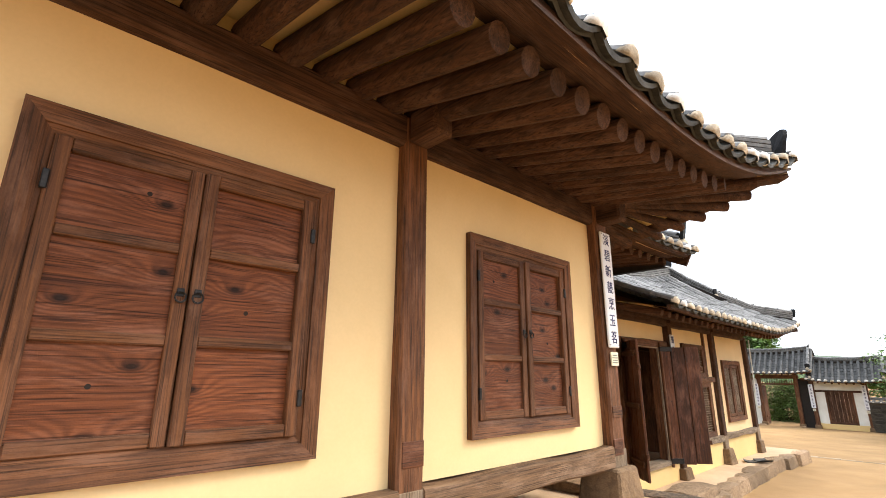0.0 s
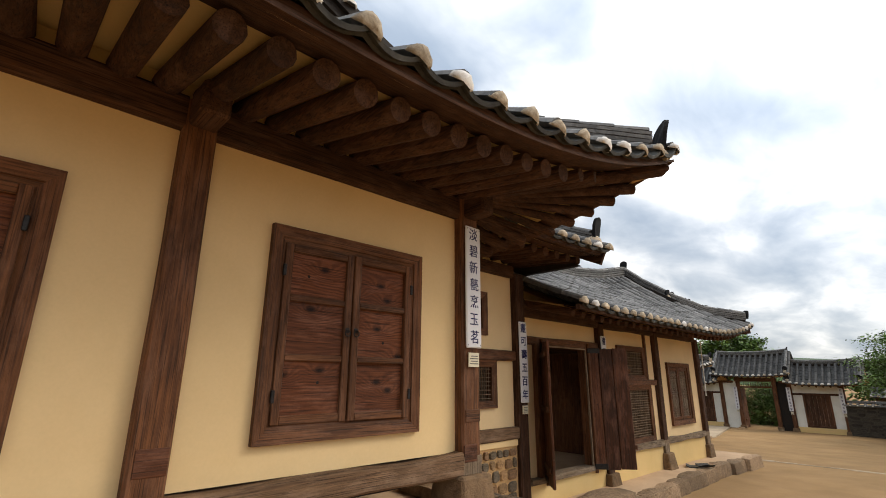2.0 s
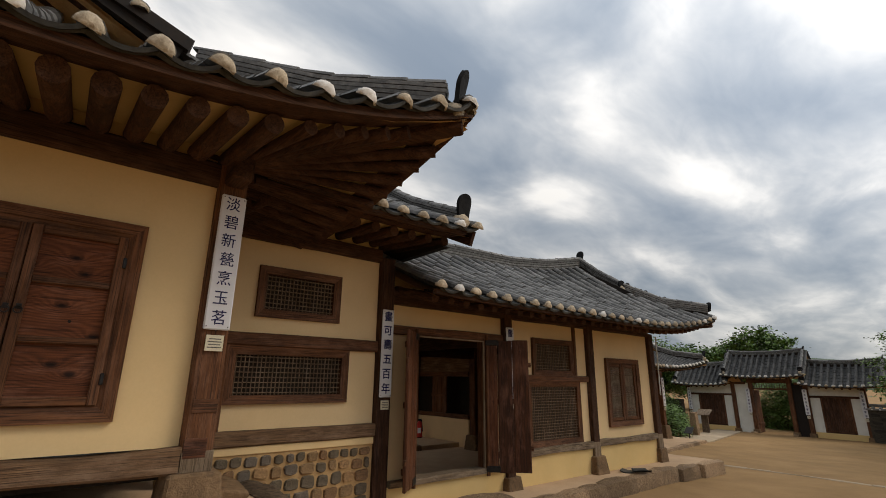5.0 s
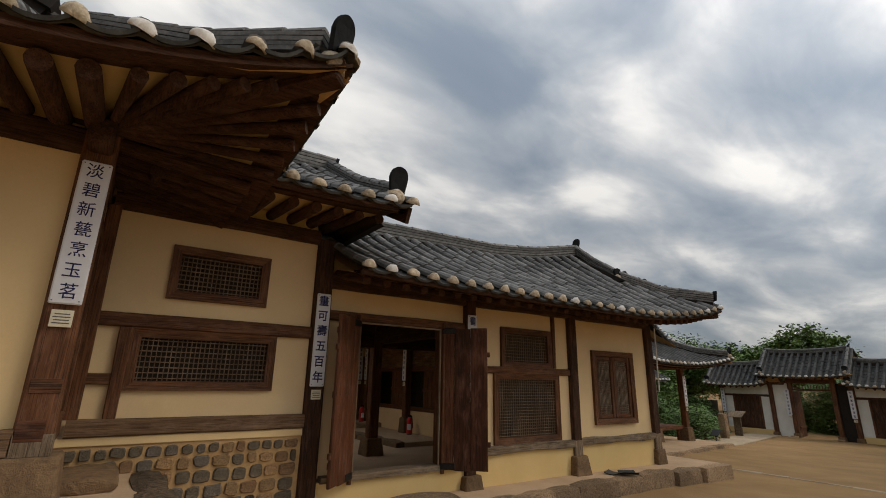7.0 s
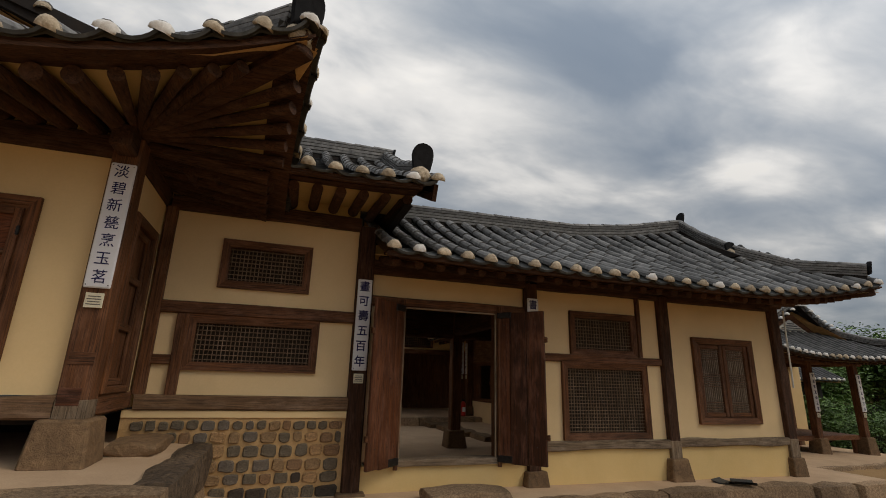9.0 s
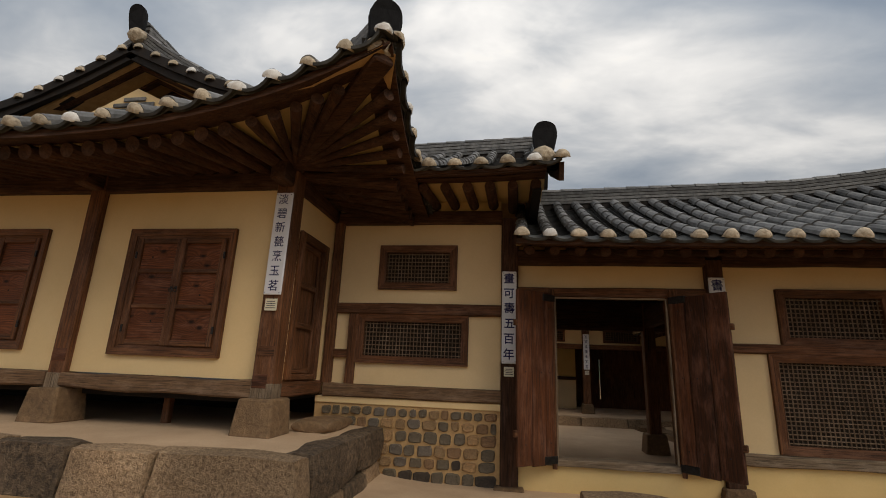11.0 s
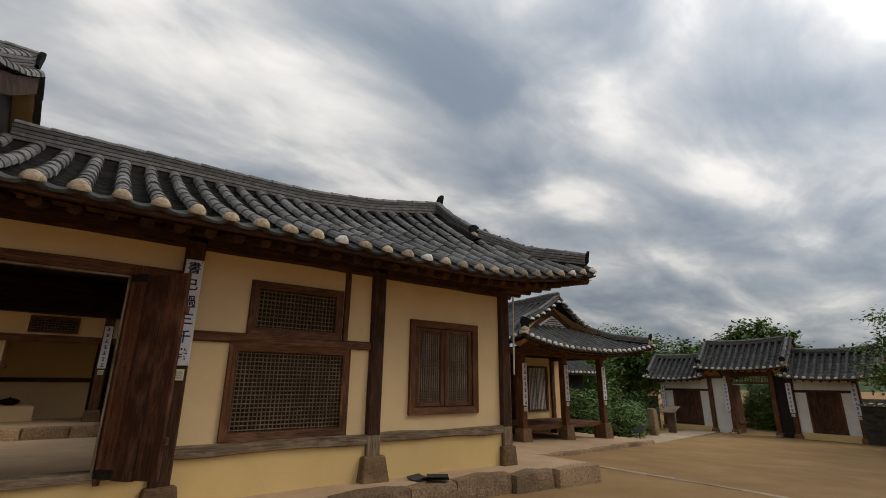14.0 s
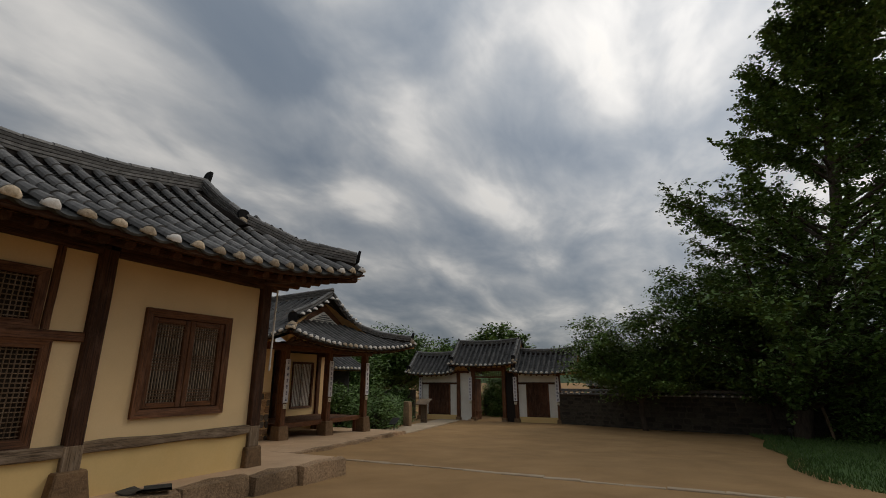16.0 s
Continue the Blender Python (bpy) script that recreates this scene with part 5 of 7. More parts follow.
# ---- plaques ----


def glyph(parent, ch, m, size, mat=INK, bold=0.003):
    c = bpy.data.curves.new("character", "FONT")
    c.offset = bold * size
    c.body, c.size, c.extrude, c.align_x, c.align_y = ch, size, 0.0015, "CENTER", "CENTER"
    tmp = new("character", c)
    bpy.context.view_layer.update()
    me = bpy.data.meshes.new_from_object(tmp.evaluated_get(bpy.context.evaluated_depsgraph_get()))
    bpy.data.objects.remove(tmp)
    me.materials.clear()
    me.materials.append(mat)
    ob = new("character", me)
    ob.parent = parent
    ob.matrix_basis = m
    return ob


def plaque(x, y, z0, z1, w, text, label, rz=0.0, bars=0, card=True, group="column plaques", bold=0.003, fill=0.63):
    """A tall white board with a line of brushed characters, hung on a column."""
    h = z1 - z0
    p = thing("column_plaque", (0, 0, 0), label, "plaque", group, m=pose(x, y, z0, 0, 0, rz))
    part("board", Geo().box((-w / 2, -0.012, 0), (w / 2, 0.012, h), 0.01), BOARD, p)
    n = len(text) if text else bars
    for i in range(n):
        z = h * (1 - (i + 0.55) / (n + 0.1))
        if text:
            glyph(p, text[i], pose(random.uniform(-.004, .004), -0.0135, z, 90, 0, 0) @ Matrix.Diagonal((0.95, 1.0, 1, 1)), min(w * fill, h / n * 0.86), bold=bold)
        else:
            for k in range(3):
                hw, zz = w * random.uniform(0.12, 0.24), z + h / n * (0.22 - 0.22 * k)
                part("ink_bar", Geo().box((-hw, -0.016, zz - h / n * 0.05), (hw, -0.0125, zz + h / n * 0.05), 0.001), INK, p)
            part("ink_bar", Geo().box((-w * 0.035, -0.0155, z - h / n * 0.26), (w * 0.035, -0.0125, z + h / n * 0.26), 0.001), INK, p)
    if text:
        for z in (0.025, h - 0.025):
            for s in (-1, 1):
                part("screw", Geo().rod((s * (w / 2 - 0.02), -0.016, z), (s * (w / 2 - 0.02), 0, z), 0.005, n=6), IRON, p)
    if card:
        c = thing("notice_card", (0, 0, 0), "small cream card with fine print under a plaque", "card", "notice cards", m=pose(x, y, z0 - 0.165 * w / 0.2, 0, 0, rz))
        part("card", Geo().box((-w * 0.33, -0.004, 0), (w * 0.33, 0.01, w * 0.62), 0.002), CARD, c)
        for k in range(4):
            part("print_line", Geo().box((-w * (0.26 - 0.04 * (k % 2)), -0.0065, w * (0.12 + 0.11 * k)), (w * (0.26 - 0.03 * (k % 2)), -0.003, w * (0.12 + 0.11 * k) + 0.008), 0.0005), PRINT, c)
    return p


plaque(4.287, 2.152, 2.245, 3.385, 0.2, "淡碧新甆烹玉茗", "white wooden plaque with seven blue-black brushed characters")
plaque(6.735, 3.43, 1.655, 2.785, 0.18, "畫可壽五百年", "white wooden plaque with six blue-black brushed characters", bold=0.016, fill=0.78)
plaque(9.15, 3.445, 1.6, 2.735, 0.18, "書已過三千卷", "white wooden plaque with six blue-black brushed characters, beside the gate", bold=0.016, fill=0.78)

# ---- stones by the wall ----
step = stone_block(None, 7.48, 8.44, 2.72, 3.2, 0.22, 0.405, GRANITE, "step_stone")
tagged(step, "rough granite step in front of the gate", "step")
tagged(stone_block(None, 4.44, 4.86, 2.6, 3.42, 0.84, 0.97, GRANITE_PLAIN, "step_stone", jag=0.004), "low granite step under the side door", "step")
for k, (x, y, rz) in enumerate(((11.98, 3.2, 20), (12.12, 3.12, -35))):
    t = part("roof_tile", pan_mesh(0.24, 0.03, 0.02, 0.28), TILE)
    t.matrix_basis = pose(x, y, 0.27 + 0.02 * k, 0, 0, rz)
    tagged(t, "loose grey roof tile lying on the terrace", "tile", "loose tiles")

# field stones in the base of the linking bay
base_wall = bpy.data.objects["wall_11"]


def cobble_mesh(seed):
    rnd = random.Random(seed)
    g, n = Geo(), 10
    rad = [rnd.uniform(0.86, 1.1) for _ in range(n)]
    ring = lambda s, y: [(s * rad[i] * math.copysign(abs(math.cos(2 * math.pi * (i + .5) / n)) ** 0.55, math.cos(2 * math.pi * (i + .5) / n)) * 0.5, y, s * rad[i] * math.copysign(abs(math.sin(2 * math.pi * (i + .5) / n)) ** 0.55, math.sin(2 * math.pi * (i + .5) / n)) * 0.5) for i in range(n)]
    g.v = ring(1.0, 0.03) + ring(1.0, -0.008) + ring(0.84, -0.024)
    g.f = [(k * n + i, (k + 1) * n + i, (k + 1) * n + (i + 1) % n, k * n + (i + 1) % n) for k in range(2) for i in range(n)] + [tuple(2 * n + i for i in range(n))]
    return g.mesh("field_stone", COBBLE)


COBBLES = [cobble_mesh(i) for i in range(9)]


def cobble_wall(parent, x0, x1, y, rows, seed):
    """rows: (z0, z1, stones per metre)."""
    rnd = random.Random(seed)
    for z0, z1, rate in rows:
        x = x0
        while x < x1 - 0.06:
            w = min(rnd.uniform(0.8, 1.25) / rate, x1 - x)
            if x1 - x - w < 0.06:
                w = x1 - x
            s = Matrix.Diagonal(((w - rnd.uniform(0.012, 0.03)), 1, (z1 - z0 - rnd.uniform(0.01, 0.028)), 1))
            piece("field_stone", rnd.choice(COBBLES), parent, pose(x + w / 2, y + rnd.uniform(-.004, .004), (z0 + z1) / 2 + rnd.uniform(-.006, .006), 0, rnd.uniform(-3, 3), 0) @ s)
            x += w


cobble_wall(base_wall, 4.4, 6.6, 3.515, [(0.965, 1.085, 7.2), (0.83, 0.965, 6.4), (0.68, 0.83, 6.0), (0.53, 0.68, 5.8), (0.4, 0.53, 6.0), (0.24, 0.4, 5.4)], 4)

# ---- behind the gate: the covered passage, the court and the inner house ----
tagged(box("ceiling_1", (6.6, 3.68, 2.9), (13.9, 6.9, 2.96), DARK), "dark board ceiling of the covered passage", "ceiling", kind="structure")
tagged(box("floor_2", (6.6, 3.66, 0.2), (13.9, 7.3, 0.3), TERRACE), "packed clay floor of the passage", "floor", kind="structure")
tagged(box("wall_22", (6.62, 3.7, 0.3), (6.72, 6.7, 2.9), PLASTER, bev=0.002), "dim plaster wall inside the passage", "wall", kind="structure")
# brown board colour here puts the passage's shade into the wall
tagged(box("wall_23", (11.5, 3.7, 0.3), (11.6, 6.7, 2.9), WOOD["z"], bev=0.002), "passage wall in dark board colour that stands for its shade", "wall", kind="structure")
for x in (6.74, 9.22, 11.5):
    post(x, 6.77, 0.6, 2.95, 0.2, label="dark wooden column inside the passage")
    cornerstone(x, 6.77, 0.28, 0.62, 0.4, 0.8)
beam((6.84, 6.68, 2.38), (9.12, 6.86, 2.92), AGED_SHADED)
beam((9.32, 6.68, 2.38), (11.4, 6.86, 2.92), AGED_SHADED)
beam((9.14, 3.7, 2.45), (9.3, 6.66, 2.8), AGED_SHADED)
# court floor and platform of the inner house
tagged(box("floor_3", (4.5, 7.3, -0.2), (16.0, 10.64, 0.3), TERRACE), "earth floor of the inner court", "floor", kind="structure")
plat = thing("terrace_3", (0, 0, 0), "raised clay platform of the inner house with stone edge", "terrace", kind="structure")
box("terrace_floor", (4.5, 10.95, 0.1), (16, 16.5, 0.52), TERRACE, plat)
x = 4.6
while x < 16:
    w = random.uniform(0.7, 1.3)
    stone_block(plat, x, x + w - 0.01, 10.62, 11.0, 0.0, 0.53, GRANITE, jag=0.006)
    x += w
IY = 12.0
cornerstone(6.4, IY, 0.78, 1.22, 0.5, 0.8)
post(6.4, IY, 1.2, 3.1, 0.22)
for x in (8.84, 11.3, 13.7):
    cornerstone(x, IY, 0.5, 0.78, 0.36, 0.85)
    post(x, IY, 0.77, 3.1, 0.2)
plaque(6.4, IY - 0.125, 1.72, 2.72, 0.17, "", "white wooden plaque with brushed characters on an inner column", bars=7)
tagged(stone_block(None, 5.0, 7.05, 11.25, 12.6, 0.45, 0.8, GRANITE_PLAIN, "stone_ledge"), "big granite ledge under a column of the inner house", "ledge")
solid("hearth", (6.7, 12.95, 0.5), (7.75, 13.66, 0.86), PLASTER_PALE, "low plastered hearth beside the inner wall", "hearth", bev=0.02)
tagged(box("wall_66", (6.52, IY + 0.1, 1.78), (7.02, IY + 0.7, 2.3), PLASTER_PALE, bev=0.008), "plastered hood below the rail of the inner house", "wall", kind="structure")
beam((6.52, IY + 0.06, 1.7), (7.1, IY + 0.7, 1.78), WOOD, "dark wooden edge under a plastered hood", n=3)
beam((6.5, IY + 1.62, 1.4), (8.74, IY + 1.78, 1.5), AGED_SHADED, "dark rail in the hearth wall")
wall_x("wall_67", 6.5, 8.74, 1.5, 3.1, IY + 1.7, 0.12, PLASTER_DEEP, "dim plaster wall over the hearth")
tagged(box("wall_68", (4.6, IY + 0.05, 1.45), (6.29, IY + 0.15, 2.3), WHITE, bev=0.004), "pale papered panel of the inner house", "wall", kind="structure")
beam((4.6, IY - 0.09, 2.94), (15.9, IY + 0.09, 3.2), WOOD)
beam((4.6, IY - 0.07, 2.3), (8.73, IY + 0.09, 2.44), WOOD, "dark brown rail across the plaster wall")
beam((8.95, IY - 0.07, 2.3), (15.9, IY + 0.09, 2.44), WOOD, "dark brown rail across the plaster wall")
IW1, IW2 = (7.35, 8.25, 2.5, 2.86), (9.35, 10.35, 2.5, 2.86)
wall_x("wall_24", 4.6, 8.74, 2.44, 2.95, IY, 0.1, PLASTER, "beige plaster over a rail in the inner house", [IW1])
wall_x("wall_25", 8.94, 15.9, 2.44, 2.95, IY, 0.1, PLASTER, "beige plaster over a rail in the inner house", [IW2])
lattice_window("window_8", IW1, IY - 0.01, 13, 5, "small dark lattice window in the inner house", w=0.05)
lattice_window("window_9", IW2, IY - 0.01, 13, 5, "small dark lattice window in the inner house", w=0.05)
wall_x("wall_26", 6.5, 8.74, 0.5, 1.4, IY + 1.7, 0.12, PLASTER_PALE, "plaster wall behind the hearth of the inner house")
wall_x("wall_27", 4.6, 15.9, 0.5, 3.1, IY + 2.8, 0.12, WOOD["z"], "dark board wall at the back of the inner house", [(9.66, 9.69, 0.8, 2.1)])
tagged(box("ceiling_2", (4.5, 11.9, 3.1), (16, 15, 3.16), DARK), "dark ceiling of the inner house", "ceiling", kind="structure")
plaque(8.84, IY - 0.125, 1.72, 2.72, 0.17, "", "white wooden plaque with brushed characters on an inner column", bars=7)
plaque(11.3, IY - 0.125, 1.72, 2.72, 0.17, "", "white wooden plaque with brushed characters on an inner column", bars=7)
roof_i = thing("roof_4", (0, 0, 0), "tiled roof of the inner house across the court", "roof", kind="structure")
roof_slope(roof_i, lambda x: (x, 10.5, 3.35), lambda x: (x, 13.5, 4.7), 4.6, 16, 0.3, single=False)
roof_slope(roof_i, lambda x: (x, 16.3, 3.15), lambda x: (x, 13.5, 4.5), 4.6, 16, 0.3, single=False, plugs=None, edge=False)
# kettle on the hearth
kettle = thing("iron_pot", (7.25, 13.3, 0.86), "black iron pot on the clay hearth", "pot")
for nm, z0, r in (("body", 0.0, 0.2), ("lid", 0.11, 0.17)):
    g, prof = Geo(), [(0.35, 0), (0.8, 0.03), (1, 0.08), (0.95, 0.12)] if nm == "body" else [(1, 0), (0.85, 0.03), (0.4, 0.055), (0.12, 0.06), (0.12, 0.085)]
    for s, z in prof:
        g.v += [(r * s * math.cos(2 * math.pi * i / 16), r * s * math.sin(2 * math.pi * i / 16), z0 + z) for i in range(16)]
    g.f = [(k * 16 + i, k * 16 + (i + 1) % 16, (k + 1) * 16 + (i + 1) % 16, (k + 1) * 16 + i) for k in range(len(prof) - 1) for i in range(16)] + [tuple(range(16))[::-1], tuple((len(prof) - 1) * 16 + i for i in range(16))]
    part(nm, g, IRON, kettle, smooth=True)
# side houses of the court
tagged(box("wall_28", (4.4, 7.0, 0.0), (4.55, 16, 3.2), PLASTER), "plaster wall closing the court", "wall", kind="structure")
tagged(box("wall_29", (16.0, 7.4, 0.0), (16.15, 16, 3.2), PLASTER), "plaster wall closing the court", "wall", kind="structure")
EX = 11.5
# roof out of sight, added to keep light off the side rooms
roof_s = thing("roof_11", (0, 0, 0), "unseen tiled roof added to shade the side rooms of the court", "roof", kind="structure")
eaves(roof_s, lambda y: (10.25, y, 2.72), lambda y: (EX, y, 2.98), [7.2 + 0.3 * i for i in range(15)], r=0.05, ends=(7.0, 11.6))
roof_slope(roof_s, lambda y: (10.2, y, 2.76), lambda y: (13.0, y, 4.1), 7.0, 11.8, 0.3, single=False)
east = thing("terrace_5", (0, 0, 0), "low clay terrace along the side rooms of the court", "terrace", kind="structure")
box("terrace_floor", (10.35, 7.35, 0.0), (EX + 0.1, 10.95, 0.4), TERRACE, east)
for k in range(4):
    stone_block(east, 10.12 - 0.12 * k, 10.42, 7.35 + 0.9 * k, 8.24 + 0.9 * k, -0.1, 0.415, GRANITE_PLAIN, jag=0.01)
tagged(box("wall_30", (EX, 7.0, 0.3), (EX + 0.12, 11.9, 0.95), PLASTER_PALE, bev=0.004), "pale plaster base of the side rooms", "wall", kind="structure")
# plaster band in the brown sill colour, which stands for its shade
tagged(box("wall_69", (EX + 0.02, 7.0, 2.05), (EX + 0.12, 11.9, 2.8), SILL["y"], bev=0.004), "plaster band over the doors of the side rooms, browned for its shade", "wall", kind="structure")
# near-black back wall stands for the shade in the rooms
tagged(box("wall_70", (EX + 0.5, 7.0, 0.95), (EX + 0.6, 11.9, 2.05), DARK, bev=0.004), "wall inside the side rooms, coloured near-black for their shade", "wall", kind="structure")
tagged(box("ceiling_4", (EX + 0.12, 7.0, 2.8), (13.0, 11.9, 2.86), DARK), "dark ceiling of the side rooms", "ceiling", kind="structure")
beam((EX - 0.02, 7.0, 0.95), (EX + 0.12, 11.9, 1.05), WOOD, "dark wooden sill of the side rooms")
beam((EX - 0.02, 7.0, 1.97), (EX + 0.12, 11.9, 2.08), WOOD, "dark wooden rail over the doors of the side rooms")
beam((EX - 0.06, 7.0, 2.75), (EX + 0.12, 11.9, 2.95), AGED_SHADED)
for y in (9.1, 11.45):
    cornerstone(EX - 0.1, y, 0.38 if y < 10 else 0.5, 0.78, 0.3, 0.85)
    post(EX - 0.1, y, 0.77, 2.8, 0.18)
    plaque(EX - 0.205, y, 1.72, 2.66, 0.16, "", "white wooden plaque with brushed characters on a side column", rz=-90, bars=7)
for y in (7.9, 9.6, 10.9):
    side_door = thing("door_%d" % (8 + int(y - 7)), (0, 0, 0), "dark board door of a side room", "door", kind="structure")
    for i in range(3):
        box("plank", (EX + 0.04, y + 0.2 * i, 1.05), (EX + 0.075, y + 0.2 * i + 0.193, 1.97), WOOD["z"], side_door)
    box("batten", (EX + 0.01, y, 1.45), (EX + 0.04, y + 0.593, 1.53), WOOD["y"], side_door)
# fire extinguisher by the inner column
ext = thing("fire_extinguisher", (11.12, 11.2, 0.52), "red fire extinguisher with a black hose beside a column", "extinguisher", "court extinguishers")
part("cylinder", Geo().rod((0, 0, 0.02), (0, 0, 0.36), 0.075, n=16), RED_PAINT, ext, smooth=False)
part("foot", Geo().rod((0, 0, 0), (0, 0, 0.03), 0.068, n=16), IRON, ext)
part("shoulder", Geo().rod((0, 0, 0.36), (0, 0, 0.42), 0.075, 0.03, n=16), RED_PAINT, ext)
part("label", Geo().box((-0.045, -0.0775, 0.12), (0.045, -0.06, 0.25), 0.002), BOARD, ext, "white printed label")
part("valve", Geo().box((-0.05, -0.015, 0.42), (0.05, 0.015, 0.47), 0.006), IRON, ext)
part("hose", Geo().rod((0.05, 0, 0.45), (0.09, 0, 0.15), 0.012, n=8), IRON, ext)
copy_thing(ext, pose(11.25, 8.65, 0.4, 0, 0, -40))

# ---- the pavilion beyond the low house ----
PX, PH = 20.4, 3.22
ED = lambda x: (x, 6.22 - 0.18 * min(1, abs(x - PX) / PH) ** 3, 2.42 + 0.3 * min(1, abs(x - PX) / PH) ** 2.4)
TD = lambda x: (x, 7.7, 3.2)
EDE = lambda y: (PX + 3.0 + 0.2 * min(1, abs(y - 9.2) / PH) ** 3, y, 2.42 + 0.3 * min(1, abs(y - 9.2) / PH) ** 2.4)
EDW = lambda y: (2 * PX - EDE(y)[0], y, EDE(y)[2])
TDE = lambda y: (PX, y, 4.05)
WD = lambda x: (max(18.9, min(22.9, x)), 7.75, 2.5)
roof_d = thing("roof_5", (0, 0, 0), "hipped and gabled tile roof of the open pavilion", "roof", kind="structure")
WHITE_PLUGS = PLUGS[3:] * 2 + PLUGS[:1]
eaves(roof_d, ED, WD, [17.5 + 0.3 * i for i in range(20)], r=0.045, ends=(17.2, 23.6))
roof_slope(roof_d, ED, TD, PX - 3.1, PX + 3.1, 0.26, lambda x: min(1, (PH - abs(x - PX)) / 1.65), single=False, plugs=WHITE_PLUGS)
roof_slope(roof_d, EDW, TDE, 6.1, 11.0, 0.27, lambda y: 1 if y > 7.5 else (y - 6.0) / 3.1, single=False, plugs=WHITE_PLUGS)
roof_slope(roof_d, EDE, TDE, 6.1, 11.0, 0.27, lambda y: 1 if y > 7.5 else (y - 6.0) / 3.1, single=False, plugs=WHITE_PLUGS)
for s in (-1, 1):
    ridge(roof_d, [(PX + s * 3.0, 6.18, 2.8), (PX + s * 2.2, 6.95, 2.92), (PX + s * 1.5, 7.6, 3.22)], h=0.14, n=10)
    ridge(roof_d, [(PX + s * 1.5, 7.6, 3.3), (PX + s * 0.8, 7.5, 3.62), (PX, 7.45, 4.12)], h=0.1, n=10)
    for i in range(6):
        x = PX + s * (0.12 + 0.26 * i)
        z = table(abs(x - PX), ((0, 4.05), (0.8, 3.58), (1.5, 3.3)))
        piece("lime_plug", PLUGS[3], roof_d, axes(Vector((x, 7.3, z)), Vector((0, 1, 0)), Vector((0, 0, 1))))
        piece("cover_tile", COVER_MESH, roof_d, axes(Vector((x, 7.3, z)), Vector((0, 1, 0)), Vector((0, 0, 1))))
    ridge_end(roof_d, (PX + s * 3.05, 6.12, 2.86), (s, -1, 0), h=0.26, w=0.24)
ridge(roof_d, [(PX, 7.4, 4.1), (PX, 11, 4.0)], h=0.2, n=8)
part("gable_board", Geo().add([(PX - 1.6, 7.75, 3.15), (PX + 1.6, 7.75, 3.15), (PX, 7.75, 4.0), (PX - 1.6, 7.85, 3.15), (PX + 1.6, 7.85, 3.15), (PX, 7.85, 4.0)], [(0, 1, 2), (5, 4, 3), (0, 2, 5, 3), (1, 4, 5, 2), (0, 3, 4, 1)]), WOOD["x"], roof_d)
part("gable_plaster", Geo().add([(PX - 0.72, 7.7, 3.24), (PX + 0.72, 7.7, 3.24), (PX, 7.7, 3.6), (PX - 0.72, 7.76, 3.24), (PX + 0.72, 7.76, 3.24), (PX, 7.76, 3.6)], [(0, 1, 2), (5, 4, 3), (0, 2, 5, 3), (1, 4, 5, 2), (0, 3, 4, 1)]), WHITE, roof_d, "pale plastered triangle in the gable")
for i in range(4):
    part("gable_tile", Geo().box((PX - 0.5 + 0.12 * i, 7.67, 3.27 + 0.065 * i), (PX + 0.5 - 0.12 * i, 7.7, 3.3 + 0.065 * i), 0.006), TILE, roof_d)
for x in (18.9, 20.84, 22.86):
    cornerstone(x, 7.75, -0.3, 0.22, 0.42, 0.78)
    post(x, 7.75, 0.2, 2.5, 0.2)
    plaque(x, 7.62, 0.95 if x > 19 else 0.85, 2.05, 0.19, "", "white wooden plaque with brushed characters on a pavilion column", bars=7, group="pavilion plaques")
beam((18.2, 7.67, 2.3), (23.2, 7.83, 2.5), WOOD)
beam((22.78, 7.85, 2.3), (22.94, 10.9, 2.5), WOOD)
for x in (20.84, 22.86):
    post(x, 9.9, 0.2, 2.5, 0.18)
    cornerstone(x, 9.9, -0.3, 0.22, 0.4, 0.8)
deck = thing("veranda_deck", (20.9, 8.8, -0.2), "low veranda deck of brown boards under the pavilion", "deck")
for i in range(9):
    y = -0.95 + 0.22 * i
    part("deck_board", Geo().box((-1.9, y, 0.42), (1.9, y + 0.213, 0.47), 0.006), WOOD["x"], deck)
part("deck_edge", Geo().box((-1.95, -1.02, 0.34), (1.95, -0.955, 0.48), 0.008), WOOD["x"], deck)
for a in (-1.8, 0.0, 1.8):
    part("leg", Geo().box((a - 0.06, -0.9, -0.08), (a + 0.06, -0.78, 0.42), 0.008), WOOD["z"], deck)
    part("leg", Geo().box((a - 0.06, 0.8, -0.08), (a + 0.06, 0.92, 0.42), 0.008), WOOD["z"], deck)
# its rooms
wall_x("wall_31", 16.2, 18.8, 1.15, 2.85, 8.1, 0.12, PLASTER, "beige plaster wall over a stone base")
tagged(box("wall_32", (16.2, 8.1, -0.3), (18.8, 8.25, 1.15), MORTAR, bev=0.002), "base wall of field stones set in clay mortar", "wall", kind="structure")
cobble_wall(bpy.data.objects["wall_32"], 16.2, 18.8, 8.095, [(-0.2 + 0.19 * i, -0.01 + 0.19 * i, 5.0) for i in range(7)], 9)
wall_x("wall_33", 20.95, 23.6, -0.3, 2.4, 9.9, 0.12, PLASTER, "beige plaster wall behind the veranda", [(21.5, 22.6, 0.5, 2.1)])
d5 = thing("door_5", (0, 0, 0), "closed pair of white papered doors behind the veranda", "door", kind="structure")
frame_pieces(d5, 21.5, 22.6, 0.5, 2.1, 9.86, 10.0, 0.07)
